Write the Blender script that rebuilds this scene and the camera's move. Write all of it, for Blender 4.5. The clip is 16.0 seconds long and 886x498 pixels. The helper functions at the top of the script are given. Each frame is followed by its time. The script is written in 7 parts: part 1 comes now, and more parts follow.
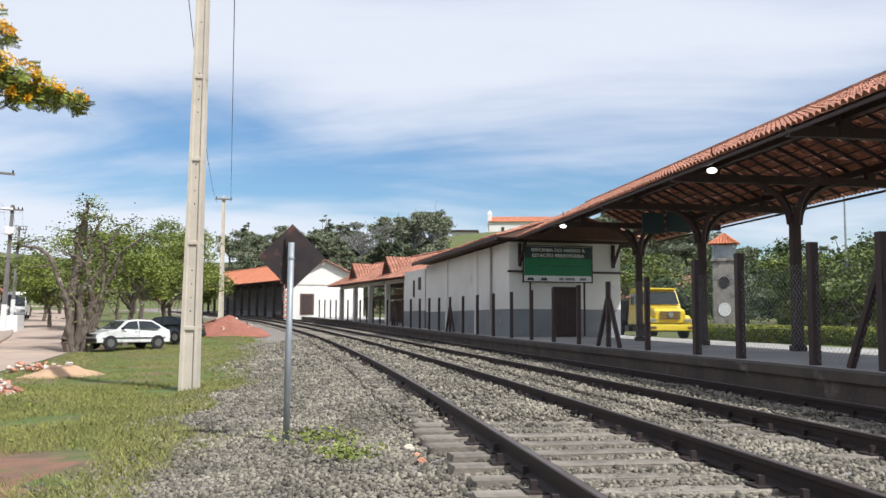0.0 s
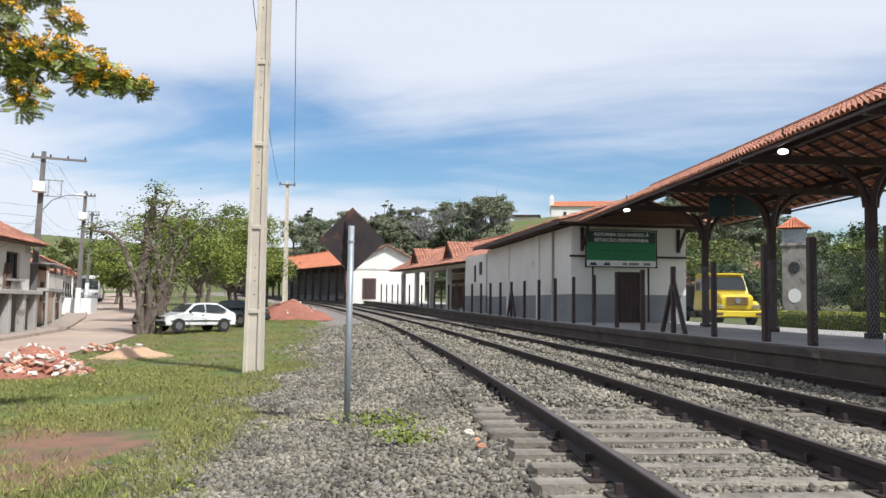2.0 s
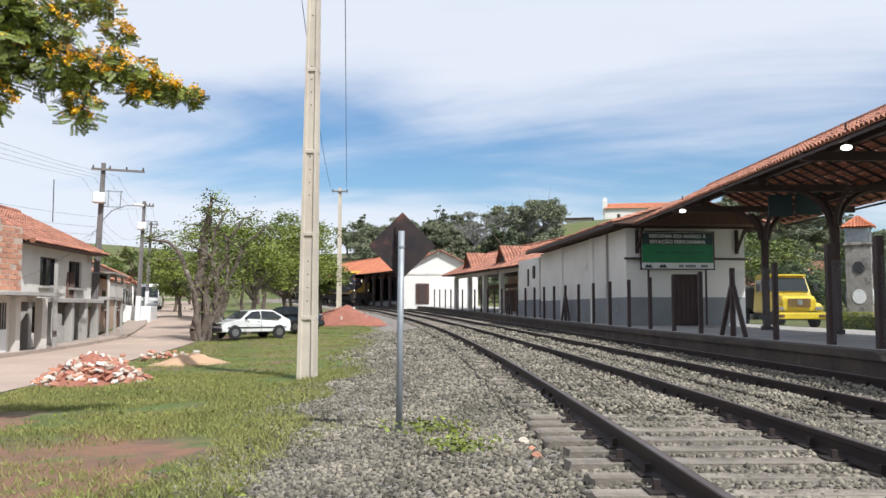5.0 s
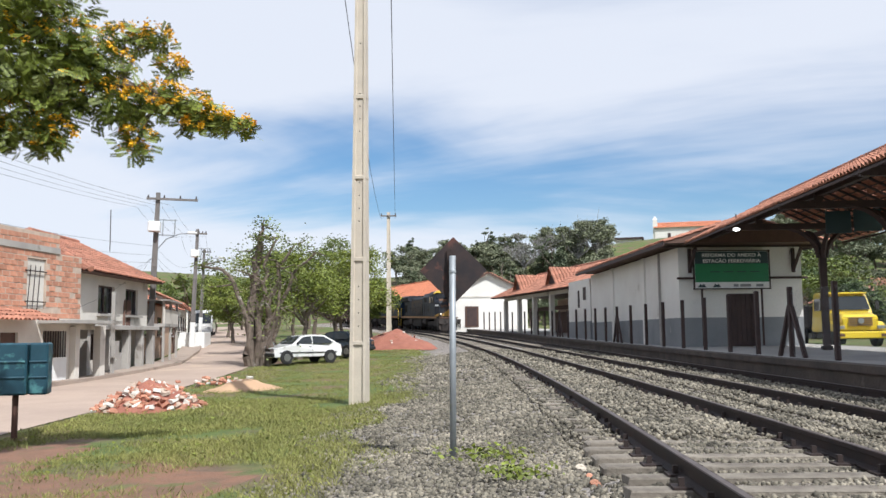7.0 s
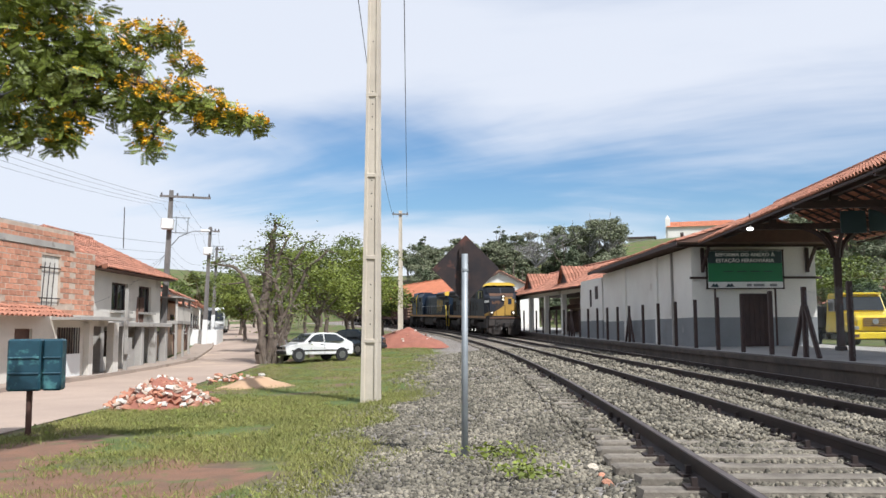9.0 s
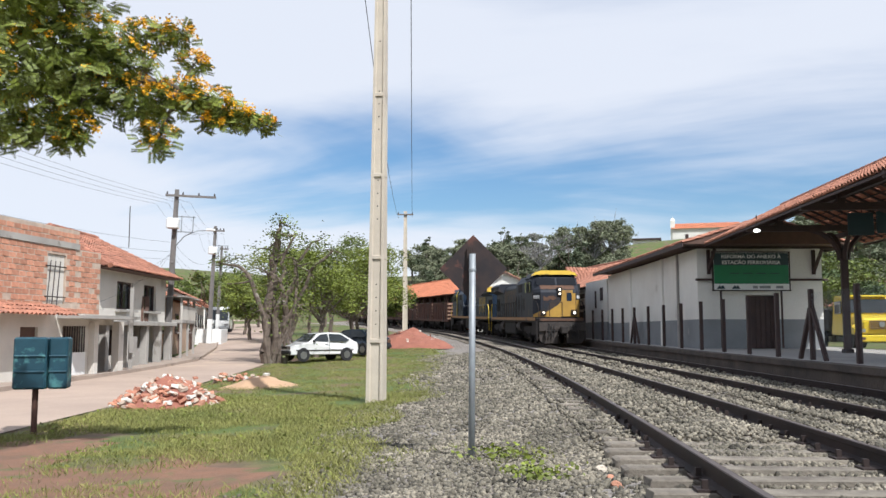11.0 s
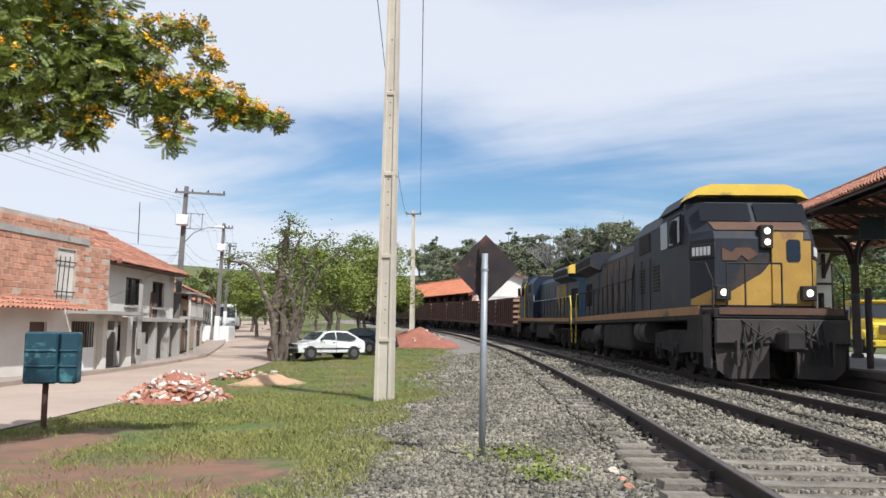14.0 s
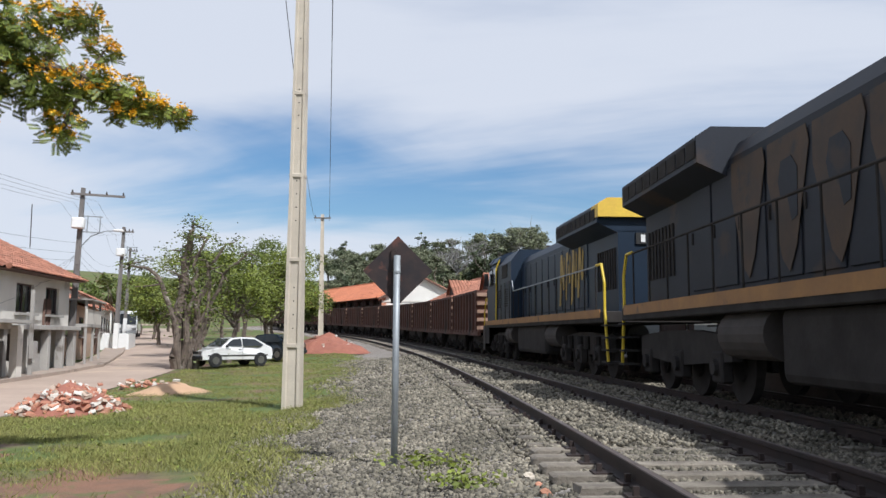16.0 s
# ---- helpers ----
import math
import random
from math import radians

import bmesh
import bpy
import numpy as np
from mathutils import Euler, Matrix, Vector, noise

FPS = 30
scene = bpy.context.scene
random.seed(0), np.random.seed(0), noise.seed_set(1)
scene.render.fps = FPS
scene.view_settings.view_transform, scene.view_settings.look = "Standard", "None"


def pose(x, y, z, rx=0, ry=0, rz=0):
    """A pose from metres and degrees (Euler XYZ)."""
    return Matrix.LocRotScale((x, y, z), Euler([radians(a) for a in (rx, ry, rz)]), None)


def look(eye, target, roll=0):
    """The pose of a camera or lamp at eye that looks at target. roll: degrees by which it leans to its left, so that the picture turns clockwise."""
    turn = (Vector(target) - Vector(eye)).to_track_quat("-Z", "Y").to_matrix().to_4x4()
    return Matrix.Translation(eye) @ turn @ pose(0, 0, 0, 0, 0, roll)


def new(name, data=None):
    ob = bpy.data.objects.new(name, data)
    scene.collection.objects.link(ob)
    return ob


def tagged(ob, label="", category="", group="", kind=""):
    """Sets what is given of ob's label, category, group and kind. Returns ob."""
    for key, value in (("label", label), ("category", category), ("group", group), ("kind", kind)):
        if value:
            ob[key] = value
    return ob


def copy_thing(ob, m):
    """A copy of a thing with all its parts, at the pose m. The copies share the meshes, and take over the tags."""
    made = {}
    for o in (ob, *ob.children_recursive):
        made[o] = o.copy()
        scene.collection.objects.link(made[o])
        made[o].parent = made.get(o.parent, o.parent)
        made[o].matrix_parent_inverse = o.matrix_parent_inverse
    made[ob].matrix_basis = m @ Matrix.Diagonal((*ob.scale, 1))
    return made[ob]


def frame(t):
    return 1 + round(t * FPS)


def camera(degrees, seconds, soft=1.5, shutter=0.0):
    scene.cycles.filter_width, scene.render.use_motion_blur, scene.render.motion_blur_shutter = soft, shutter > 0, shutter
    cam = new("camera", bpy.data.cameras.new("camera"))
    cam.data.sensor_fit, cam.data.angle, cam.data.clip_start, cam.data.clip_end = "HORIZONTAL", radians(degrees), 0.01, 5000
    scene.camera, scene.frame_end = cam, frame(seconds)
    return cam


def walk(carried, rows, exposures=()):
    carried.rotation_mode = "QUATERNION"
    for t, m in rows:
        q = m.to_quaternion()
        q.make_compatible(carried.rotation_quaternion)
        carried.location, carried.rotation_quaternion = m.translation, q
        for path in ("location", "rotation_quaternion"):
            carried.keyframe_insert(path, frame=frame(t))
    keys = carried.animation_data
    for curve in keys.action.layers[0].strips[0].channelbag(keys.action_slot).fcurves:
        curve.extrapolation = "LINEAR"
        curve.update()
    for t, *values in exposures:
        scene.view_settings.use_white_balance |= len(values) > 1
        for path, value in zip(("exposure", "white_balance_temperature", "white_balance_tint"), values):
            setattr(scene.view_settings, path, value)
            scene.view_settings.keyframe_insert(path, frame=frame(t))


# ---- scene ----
cam = camera(54.7, 16.0)
PATH = [
    (0, (0.082, 0.71, 0.958), (0.059, 2.703, 1.124), 0.3),
    (0.5, (0.08, 0.72, 0.945), (0.024, 2.713, 1.101), -0.4),
    (1, (0.098, 0.745, 0.946), (0.03, 2.738, 1.1), -0.1),
    (1.5, (0.095, 0.767, 0.942), (0.004, 2.76, 1.069), 1.0),
    (2, (0.09, 0.832, 0.947), (-0.076, 2.821, 1.077), 0.6),
    (2.5, (0.096, 0.846, 0.947), (-0.092, 2.832, 1.092), 0.2),
    (3, (0.086, 0.898, 0.952), (-0.126, 2.881, 1.1), 0.2),
    (5.5, (0.094, 1.019, 0.955), (-0.231, 2.988, 1.09), -0.9),
    (6, (0.095, 1.058, 0.944), (-0.287, 3.018, 1.061), -2.1),
    (6.5, (0.069, 1.068, 0.981), (-0.349, 3.016, 1.145), -0.4),
    (7, (0.053, 1.021, 0.982), (-0.345, 2.971, 1.175), -0.6),
    (7.5, (0.032, 1.021, 0.97), (-0.376, 2.97, 1.15), -0.7),
    (8, (0.041, 1.023, 0.971), (-0.382, 2.972, 1.125), -0.8),
    (8.5, (0.033, 1.055, 0.974), (-0.392, 3.003, 1.138), -0.7),
    (9, (0.043, 1.034, 0.977), (-0.382, 2.979, 1.167), -0.3),
    (11.5, (-0.018, 1.08, 0.97), (-0.453, 3.023, 1.162), 0.0),
    (12, (-0.029, 1.09, 0.969), (-0.451, 3.035, 1.161), 0.1),
    (12.5, (-0.039, 1.064, 0.964), (-0.449, 3.014, 1.143), 0.0),
    (13, (-0.05, 1.112, 0.975), (-0.481, 3.057, 1.156), 0.5),
    (13.5, (-0.055, 1.086, 0.965), (-0.49, 3.028, 1.164), 0.6),
    (14, (-0.068, 1.071, 0.967), (-0.519, 3.01, 1.158), 0.7),
    (14.5, (-0.07, 1.068, 0.958), (-0.492, 3.014, 1.144), 1.2),
    (15, (-0.086, 1.092, 0.954), (-0.503, 3.037, 1.164), 0.2),
    (15.5, (-0.102, 1.175, 0.952), (-0.507, 3.123, 1.149), -0.1),
    (16, (-0.146, 1.325, 0.956), (-0.389, 3.3, 1.16), 0.1),
]
walk(cam, [(t, look(eye, goal, roll)) for t, eye, goal, roll in PATH], [(0.0, 0.25, 6150, 10), (12.0, 0.25, 6150, 10), (14.5, 0.18, 6100, 10), (16.0, 0.05, 6050, 10)])

# ---- world, sun, exposure ----
SUN_AZ, SUN_EL = (0.71, -0.70), radians(50)
world = bpy.data.worlds.new("sky")
scene.world = world
world.use_nodes = True
nt = world.node_tree
nt.nodes.clear()


def wn(kind, **kw):
    n = nt.nodes.new(kind)
    for k, v in kw.items():
        n.inputs[k].default_value = v
    return n


w_out, w_bg = wn("ShaderNodeOutputWorld"), wn("ShaderNodeBackground", Strength=0.095)
w_sky = wn("ShaderNodeTexSky")
w_sky.sky_type, w_sky.sun_disc = "NISHITA", False
w_sky.sun_elevation, w_sky.sun_rotation = SUN_EL, math.atan2(SUN_AZ[0], SUN_AZ[1])
w_sky.air_density, w_sky.dust_density, w_sky.ozone_density = 1.0, 0.6, 1.5
w_tc, w_sep = wn("ShaderNodeTexCoord"), wn("ShaderNodeSeparateXYZ")
nt.links.new(w_tc.outputs["Generated"], w_sep.inputs[0])


def wmath(op, a, b=None):
    n = nt.nodes.new("ShaderNodeMath")
    n.operation = op
    for i, v in enumerate((a, b)):
        if v is None:
            continue
        if isinstance(v, (int, float)):
            n.inputs[i].default_value = v
        else:
            nt.links.new(v, n.inputs[i])
    return n.outputs[0]


# thin high clouds on a flat layer overhead
w_z = wmath("ADD", wmath("MAXIMUM", w_sep.outputs[2], 0.0), 0.10)
w_vec = wn("ShaderNodeCombineXYZ")
nt.links.new(wmath("DIVIDE", w_sep.outputs[0], w_z), w_vec.inputs[0])
nt.links.new(wmath("DIVIDE", w_sep.outputs[1], w_z), w_vec.inputs[1])
w_map = wn("ShaderNodeMapping")
w_map.inputs["Location"].default_value = (1.35, 0.22, 0)
w_map.inputs["Rotation"].default_value = (0, 0, radians(-8))
w_map.inputs["Scale"].default_value = (0.26, 0.40, 1)
nt.links.new(w_vec.outputs[0], w_map.inputs[0])
w_n1 = wn("ShaderNodeTexNoise", Scale=1.0, Detail=7.0, Roughness=0.52, Distortion=0.55)
nt.links.new(w_map.outputs[0], w_n1.inputs["Vector"])
w_ramp = wn("ShaderNodeValToRGB")
w_ramp.color_ramp.elements[0].position, w_ramp.color_ramp.elements[1].position = 0.34, 0.56
w_ramp.color_ramp.elements[0].color = (0.14, 0.14, 0.14, 1)
w_ramp.color_ramp.elements[1].color = (0.93, 0.93, 0.93, 1)
w_ramp.color_ramp.interpolation = "EASE"
# cover varies with height: thick overhead, broken lower down, thin haze at the skyline
w_cover = wn("ShaderNodeValToRGB")
w_el = w_cover.color_ramp.elements
for w_pos, w_val in ((0.0, 0.46), (0.05, 0.47), (0.10, 0.45), (0.16, 0.40), (0.20, 0.43), (0.25, 0.56), (0.30, 0.635), (0.45, 0.64), (0.6, 0.55), (1.0, 0.55)):
    w_e = w_el[0] if w_pos == 0.0 else w_el[len(w_el) - 1] if w_pos == 1.0 else w_el.new(w_pos)
    w_e.position, w_e.color = w_pos, (w_val, w_val, w_val, 1)
nt.links.new(w_sep.outputs[2], w_cover.inputs[0])
# broad banks of cloud, thinning towards the east
w_n2 = wn("ShaderNodeTexNoise", Scale=1.9, Detail=5.0, Roughness=0.55, Distortion=0.8)
nt.links.new(w_map.outputs[0], w_n2.inputs["Vector"])
w_side = wmath("MULTIPLY", wmath("SUBTRACT", -0.12, w_sep.outputs[0]), 0.10)
w_low = wmath("MULTIPLY", wmath("MULTIPLY", wmath("MAXIMUM", wmath("SUBTRACT", -0.22, w_sep.outputs[0]), 0.0), 0.85), wmath("SUBTRACT", 1.0, wmath("MULTIPLY", w_sep.outputs[2], 2.0)))
w_bank = wmath("MULTIPLY", wmath("SUBTRACT", w_n2.outputs["Fac"], 0.5), 0.28)
w_amount = wmath("ADD", w_n1.outputs["Fac"], wmath("SUBTRACT", w_cover.outputs[0], 0.5))
nt.links.new(wmath("ADD", wmath("ADD", w_amount, w_bank), wmath("ADD", w_side, w_low)), w_ramp.inputs[0])
w_sat = wn("ShaderNodeHueSaturation", Saturation=1.5, Value=1.0)
nt.links.new(w_sky.outputs[0], w_sat.inputs["Color"])
w_mix = wn("ShaderNodeMixRGB")
nt.links.new(w_ramp.outputs[0], w_mix.inputs[0])
nt.links.new(w_sat.outputs[0], w_mix.inputs[1])
w_mix.inputs[2].default_value = (7.7, 7.85, 8.3, 1)
nt.links.new(w_mix.outputs[0], w_bg.inputs[0])
nt.links.new(w_bg.outputs[0], w_out.inputs[0])

sun = new("sun", bpy.data.lights.new("sun", "SUN"))
sun.data.energy, sun.data.angle, sun.data.color = 4.6, radians(0.6), (1.0, 0.965, 0.91)
sun.matrix_world = look((0, 0, 60), (-SUN_AZ[0] * 60, -SUN_AZ[1] * 60, 60 - 60 * math.tan(SUN_EL)))

# ---- materials ----


def material(name, base, other=None, rough=0.8, metal=0.0, scale=3.0, fine=40.0, bump=0.3, dist=0.02, spots=None, spot_at=0.62, island=0.0, rand=0.0, coat=0.0, spec=0.5):
    """A surface with a base colour that drifts to another at two scales, optional stains or sheen blotches, and fine
    relief.
    """
    m = bpy.data.materials.new(name)
    m.use_nodes = True
    t = m.node_tree
    p = t.nodes["Principled BSDF"]
    p.inputs["Roughness"].default_value, p.inputs["Metallic"].default_value = rough, metal
    p.inputs["Coat Weight"].default_value, p.inputs["Specular IOR Level"].default_value = coat, spec
    other = other or tuple(c * 0.7 for c in base)
    tc = t.nodes.new("ShaderNodeTexCoord")

    def noise_node(sc, detail=5):
        n = t.nodes.new("ShaderNodeTexNoise")
        n.inputs["Scale"].default_value, n.inputs["Detail"].default_value = sc, detail
        n.inputs["Roughness"].default_value = 0.6
        t.links.new(tc.outputs["Object"], n.inputs["Vector"])
        return n.outputs["Fac"]

    def mixed(fac, a, b, kind="MIX"):
        n = t.nodes.new("ShaderNodeMixRGB")
        n.blend_type = kind
        for i, v in enumerate((fac, a, b)):
            if isinstance(v, (int, float)):
                n.inputs[i].default_value = v
            elif isinstance(v, tuple):
                n.inputs[i].default_value = (*v, 1)
            else:
                t.links.new(v, n.inputs[i])
        return n.outputs[0]

    def ramp(v, lo, hi):
        n = t.nodes.new("ShaderNodeMapRange")
        n.inputs[1].default_value, n.inputs[2].default_value = lo, hi
        t.links.new(v, n.inputs[0])
        return n.outputs[0]

    big, small = noise_node(scale), noise_node(fine)
    col = mixed(ramp(big, 0.35, 0.65), base, other)
    col = mixed(mixed(1.0, ramp(small, 0.3, 0.7), (0.35, 0.35, 0.35), "MULTIPLY"), col, tuple(c * 0.62 for c in base))
    if spots:
        col = mixed(ramp(noise_node(scale * 0.63 + 0.2, 8), spot_at, spot_at + 0.07), col, spots)
    if island or rand:
        if island:
            g = t.nodes.new("ShaderNodeNewGeometry")
            v, amount = g.outputs["Random Per Island"], island
        else:
            g = t.nodes.new("ShaderNodeObjectInfo")
            v, amount = g.outputs["Random"], rand
        hsv = t.nodes.new("ShaderNodeHueSaturation")
        t.links.new(ramp(v, 0, 1), hsv.inputs["Value"])
        hsv.inputs["Value"].links[0].from_node.inputs[3].default_value = 1 - amount
        hsv.inputs["Value"].links[0].from_node.inputs[4].default_value = 1 + amount
        t.links.new(col, hsv.inputs["Color"])
        col = hsv.outputs[0]
    t.links.new(col, p.inputs["Base Color"])
    if bump:
        b = t.nodes.new("ShaderNodeBump")
        b.inputs["Strength"].default_value, b.inputs["Distance"].default_value = bump, dist
        t.links.new(small, b.inputs["Height"])
        t.links.new(b.outputs[0], p.inputs["Normal"])
    return m


def glow(name, color, strength):
    m = bpy.data.materials.new(name)
    m.use_nodes = True
    p = m.node_tree.nodes["Principled BSDF"]
    p.inputs["Base Color"].default_value = (*color, 1)
    p.inputs["Emission Color"].default_value = (*color, 1)
    p.inputs["Emission Strength"].default_value = strength
    return m


def glass(name, tint=(0.03, 0.035, 0.04), rough=0.06):
    m = bpy.data.materials.new(name)
    m.use_nodes = True
    p = m.node_tree.nodes["Principled BSDF"]
    p.inputs["Base Color"].default_value = (*tint, 1)
    p.inputs["Roughness"].default_value = rough
    p.inputs["IOR"].default_value = 1.45
    p.inputs["Specular IOR Level"].default_value = 0.35
    return m


M = dict(
    rail=material("rail_steel", (0.022, 0.015, 0.014), (0.038, 0.022, 0.019), 0.75, 0.2, 2, 60, 0.3, 0.004),
    railtop=material("rail_head", (0.15, 0.125, 0.115), (0.09, 0.068, 0.06), 0.55, 0.5, 2, 60, 0.1, 0.002),
    sleeper=material("sleeper_wood", (0.27, 0.24, 0.195), (0.13, 0.11, 0.09), 0.92, 0, 4, 30, 0.8, 0.02, rand=0.35),
    iron=material("dark_iron", (0.05, 0.035, 0.032), None, 0.7, 0.4, 4, 50, 0.3, 0.004),
    stone=material("ballast_stone", (0.258, 0.230, 0.178), (0.098, 0.089, 0.067), 0.9, 0, 1.1, 60, 0.4, 0.01, island=0.62),
    concrete=material("pole_concrete", (0.62, 0.55, 0.45), (0.47, 0.41, 0.34), 0.9, 0, 1.2, 45, 0.4, 0.006, spots=(0.30, 0.25, 0.2), spot_at=0.66),
    cement=material("cement", (0.42, 0.40, 0.37), (0.30, 0.28, 0.26), 0.92, 0, 0.8, 20, 0.4, 0.01, spots=(0.17, 0.15, 0.13), spot_at=0.6),
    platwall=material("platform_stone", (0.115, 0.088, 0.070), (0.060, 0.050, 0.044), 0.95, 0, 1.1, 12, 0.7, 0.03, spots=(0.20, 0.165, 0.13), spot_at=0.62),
    galv=material("galvanised", (0.36, 0.39, 0.41), (0.26, 0.28, 0.30), 0.55, 0.4, 3, 60, 0.15, 0.003),
    signback=material("rusty_plate", (0.055, 0.035, 0.032), (0.022, 0.020, 0.024), 0.75, 0.2, 5, 50, 0.2, 0.003, spots=(0.115, 0.05, 0.04), spot_at=0.55),
    white=material("white_wash", (0.80, 0.78, 0.73), (0.72, 0.69, 0.64), 0.9, 0, 0.5, 18, 0.25, 0.008, spots=(0.55, 0.51, 0.46), spot_at=0.64),
    grey=material("grey_dado", (0.27, 0.28, 0.29), (0.21, 0.22, 0.23), 0.9, 0, 0.6, 18, 0.25, 0.008, spots=(0.36, 0.35, 0.33), spot_at=0.64),
    tile=material("clay_tile", (0.44, 0.195, 0.125), (0.33, 0.145, 0.095), 0.85, 0, 1.2, 25, 0.4, 0.01, spots=(0.17, 0.09, 0.07), spot_at=0.63, island=0.28),
    tile_new=material("orange_tile", (0.56, 0.20, 0.10), (0.48, 0.165, 0.085), 0.8, 0, 0.15, 3, 0.4, 0.02, island=0.12),
    tile_under=material("tile_underside", (0.23, 0.115, 0.085), (0.15, 0.08, 0.065), 0.9, 0, 1.5, 20, 0.3, 0.01, island=0.35),
    darkwood=material("dark_wood", (0.060, 0.034, 0.030), (0.042, 0.025, 0.024), 0.7, 0, 3, 30, 0.4, 0.006),
    brownwood=material("brown_wood", (0.12, 0.065, 0.045), (0.085, 0.045, 0.035), 0.75, 0, 3, 30, 0.4, 0.006),
    brick=material("clay_brick", (0.55, 0.275, 0.18), (0.44, 0.205, 0.13), 0.9, 0, 6, 50, 0.4, 0.006, rand=0.22),
    mortar=material("mortar", (0.56, 0.44, 0.35), (0.40, 0.32, 0.26), 0.95, 0, 3, 40, 0.5, 0.01),
    stucco=material("stucco", (0.70, 0.66, 0.60), (0.58, 0.545, 0.49), 0.92, 0, 0.5, 20, 0.3, 0.008, spots=(0.36, 0.33, 0.29), spot_at=0.6),
    stucco2=material("peach_stucco", (0.52, 0.37, 0.27), (0.44, 0.31, 0.23), 0.92, 0, 0.5, 20, 0.3, 0.008, spots=(0.30, 0.23, 0.18), spot_at=0.62),
    asphalt=material("worn_street", (0.45, 0.345, 0.275), (0.36, 0.275, 0.222), 0.92, 0, 0.35, 14, 0.3, 0.01, spots=(0.47, 0.36, 0.27), spot_at=0.58),
    pave=material("pavement_cement", (0.44, 0.42, 0.39), (0.33, 0.315, 0.295), 0.9, 0, 0.5, 18, 0.3, 0.008),
    dustpave=material("dusty_pavement", (0.40, 0.32, 0.26), (0.31, 0.25, 0.21), 0.93, 0, 0.6, 18, 0.4, 0.01, spots=(0.24, 0.19, 0.155), spot_at=0.57),
    streetpole=material("grey_pole_cement", (0.20, 0.185, 0.175), (0.14, 0.13, 0.125), 0.9, 0, 1.2, 40, 0.3, 0.006),
    redsoil=material("bare_red_soil", (0.26, 0.135, 0.085), (0.17, 0.105, 0.068), 0.97, 0, 2.2, 30, 0.8, 0.03, spots=(0.13, 0.13, 0.05), spot_at=0.56),
    sand=material("sand", (0.55, 0.36, 0.22), (0.48, 0.31, 0.19), 0.97, 0, 1.2, 60, 0.6, 0.02),
    redearth=material("red_earth", (0.36, 0.145, 0.10), (0.27, 0.105, 0.075), 0.97, 0, 1.5, 25, 0.8, 0.03),
    carwhite=material("car_white", (0.78, 0.78, 0.77), (0.74, 0.74, 0.73), 0.25, 0, 1, 30, 0, coat=0.5),
    cardark=material("car_dark", (0.035, 0.05, 0.07), None, 0.25, 0.2, 1, 30, 0, coat=0.6),
    yellow=material("truck_yellow", (0.80, 0.60, 0.03), (0.74, 0.54, 0.03), 0.35, 0, 1, 30, 0, coat=0.3),
    black=material("black_rubber", (0.022, 0.022, 0.023), None, 0.75, 0, 4, 40, 0.1, 0.003),
    chrome=material("steel_trim", (0.5, 0.5, 0.5), None, 0.3, 0.9, 4, 40, 0),
    glass=glass("dark_glass"),
    # the lighter teal spots paint the box's mottled sheen
    teal=material("teal_box", (0.018, 0.07, 0.10), (0.012, 0.05, 0.075), 0.5, 0.1, 4, 30, 0.15, 0.004, spots=(0.07, 0.20, 0.21), spot_at=0.53),
    rust=material("rust_post", (0.12, 0.06, 0.045), None, 0.85, 0.2, 6, 50, 0.3, 0.004),
    bark=material("bark", (0.19, 0.15, 0.12), (0.11, 0.085, 0.07), 0.95, 0, 3, 18, 0.9, 0.03, spots=(0.30, 0.27, 0.23), spot_at=0.6),
    leaf=material("leaf_green", (0.135, 0.168, 0.028), (0.088, 0.122, 0.022), 0.6, 0, 0.8, 8, 0, island=0.5),
    leaf_bright=material("leaf_bright", (0.20, 0.235, 0.032), (0.13, 0.168, 0.026), 0.6, 0, 0.8, 8, 0, island=0.45),
    leaf_dark=material("leaf_dark", (0.070, 0.105, 0.030), (0.050, 0.080, 0.022), 0.65, 0, 0.3, 4, 0, island=0.5),
    # these two paler, greyer greens carry distance haze in their colour
    leaf_mid_hazed=material("leaf_mid_hazed", (0.130, 0.155, 0.088), (0.100, 0.125, 0.072), 0.8, 0, 0.05, 1, 0, island=0.4),
    leaf_far_hazed=material("leaf_far_hazed", (0.20, 0.215, 0.13), (0.155, 0.175, 0.108), 0.8, 0, 0.05, 1, 0, island=0.45),
    twig=material("grey_twigs", (0.27, 0.26, 0.25), (0.20, 0.19, 0.185), 0.95, 0, 0.2, 4, 0, island=0.3),
    flower=material("yellow_flower", (0.90, 0.52, 0.015), (0.80, 0.40, 0.01), 0.7, 0, 3, 20, 0, island=0.25),
    grass=material("grass_blades", (0.26, 0.255, 0.075), (0.17, 0.185, 0.05), 0.8, 0, 0.5, 6, 0, island=0.45),
    loco_blue=material("loco_grey_blue", (0.028, 0.032, 0.044), (0.022, 0.025, 0.033), 0.62, 0.0, 0.7, 20, 0.15, 0.004, spots=(0.050, 0.038, 0.034), spot_at=0.57, spec=0.25),
    loco_navy=material("loco_navy", (0.010, 0.023, 0.045), (0.009, 0.018, 0.036), 0.5, 0, 0.7, 20, 0.1, 0.004, spots=(0.03, 0.03, 0.032), spot_at=0.66, spec=0.3),
    loco_yellow=material("loco_yellow", (0.47, 0.28, 0.05), (0.36, 0.20, 0.045), 0.55, 0, 1.2, 20, 0.15, 0.004, spots=(0.22, 0.12, 0.06), spot_at=0.62),
    loco_glass=material("loco_glass", (0.010, 0.012, 0.016), (0.008, 0.009, 0.012), 0.12, 0, 0.7, 10, 0.0, 0.001, spec=0.25),
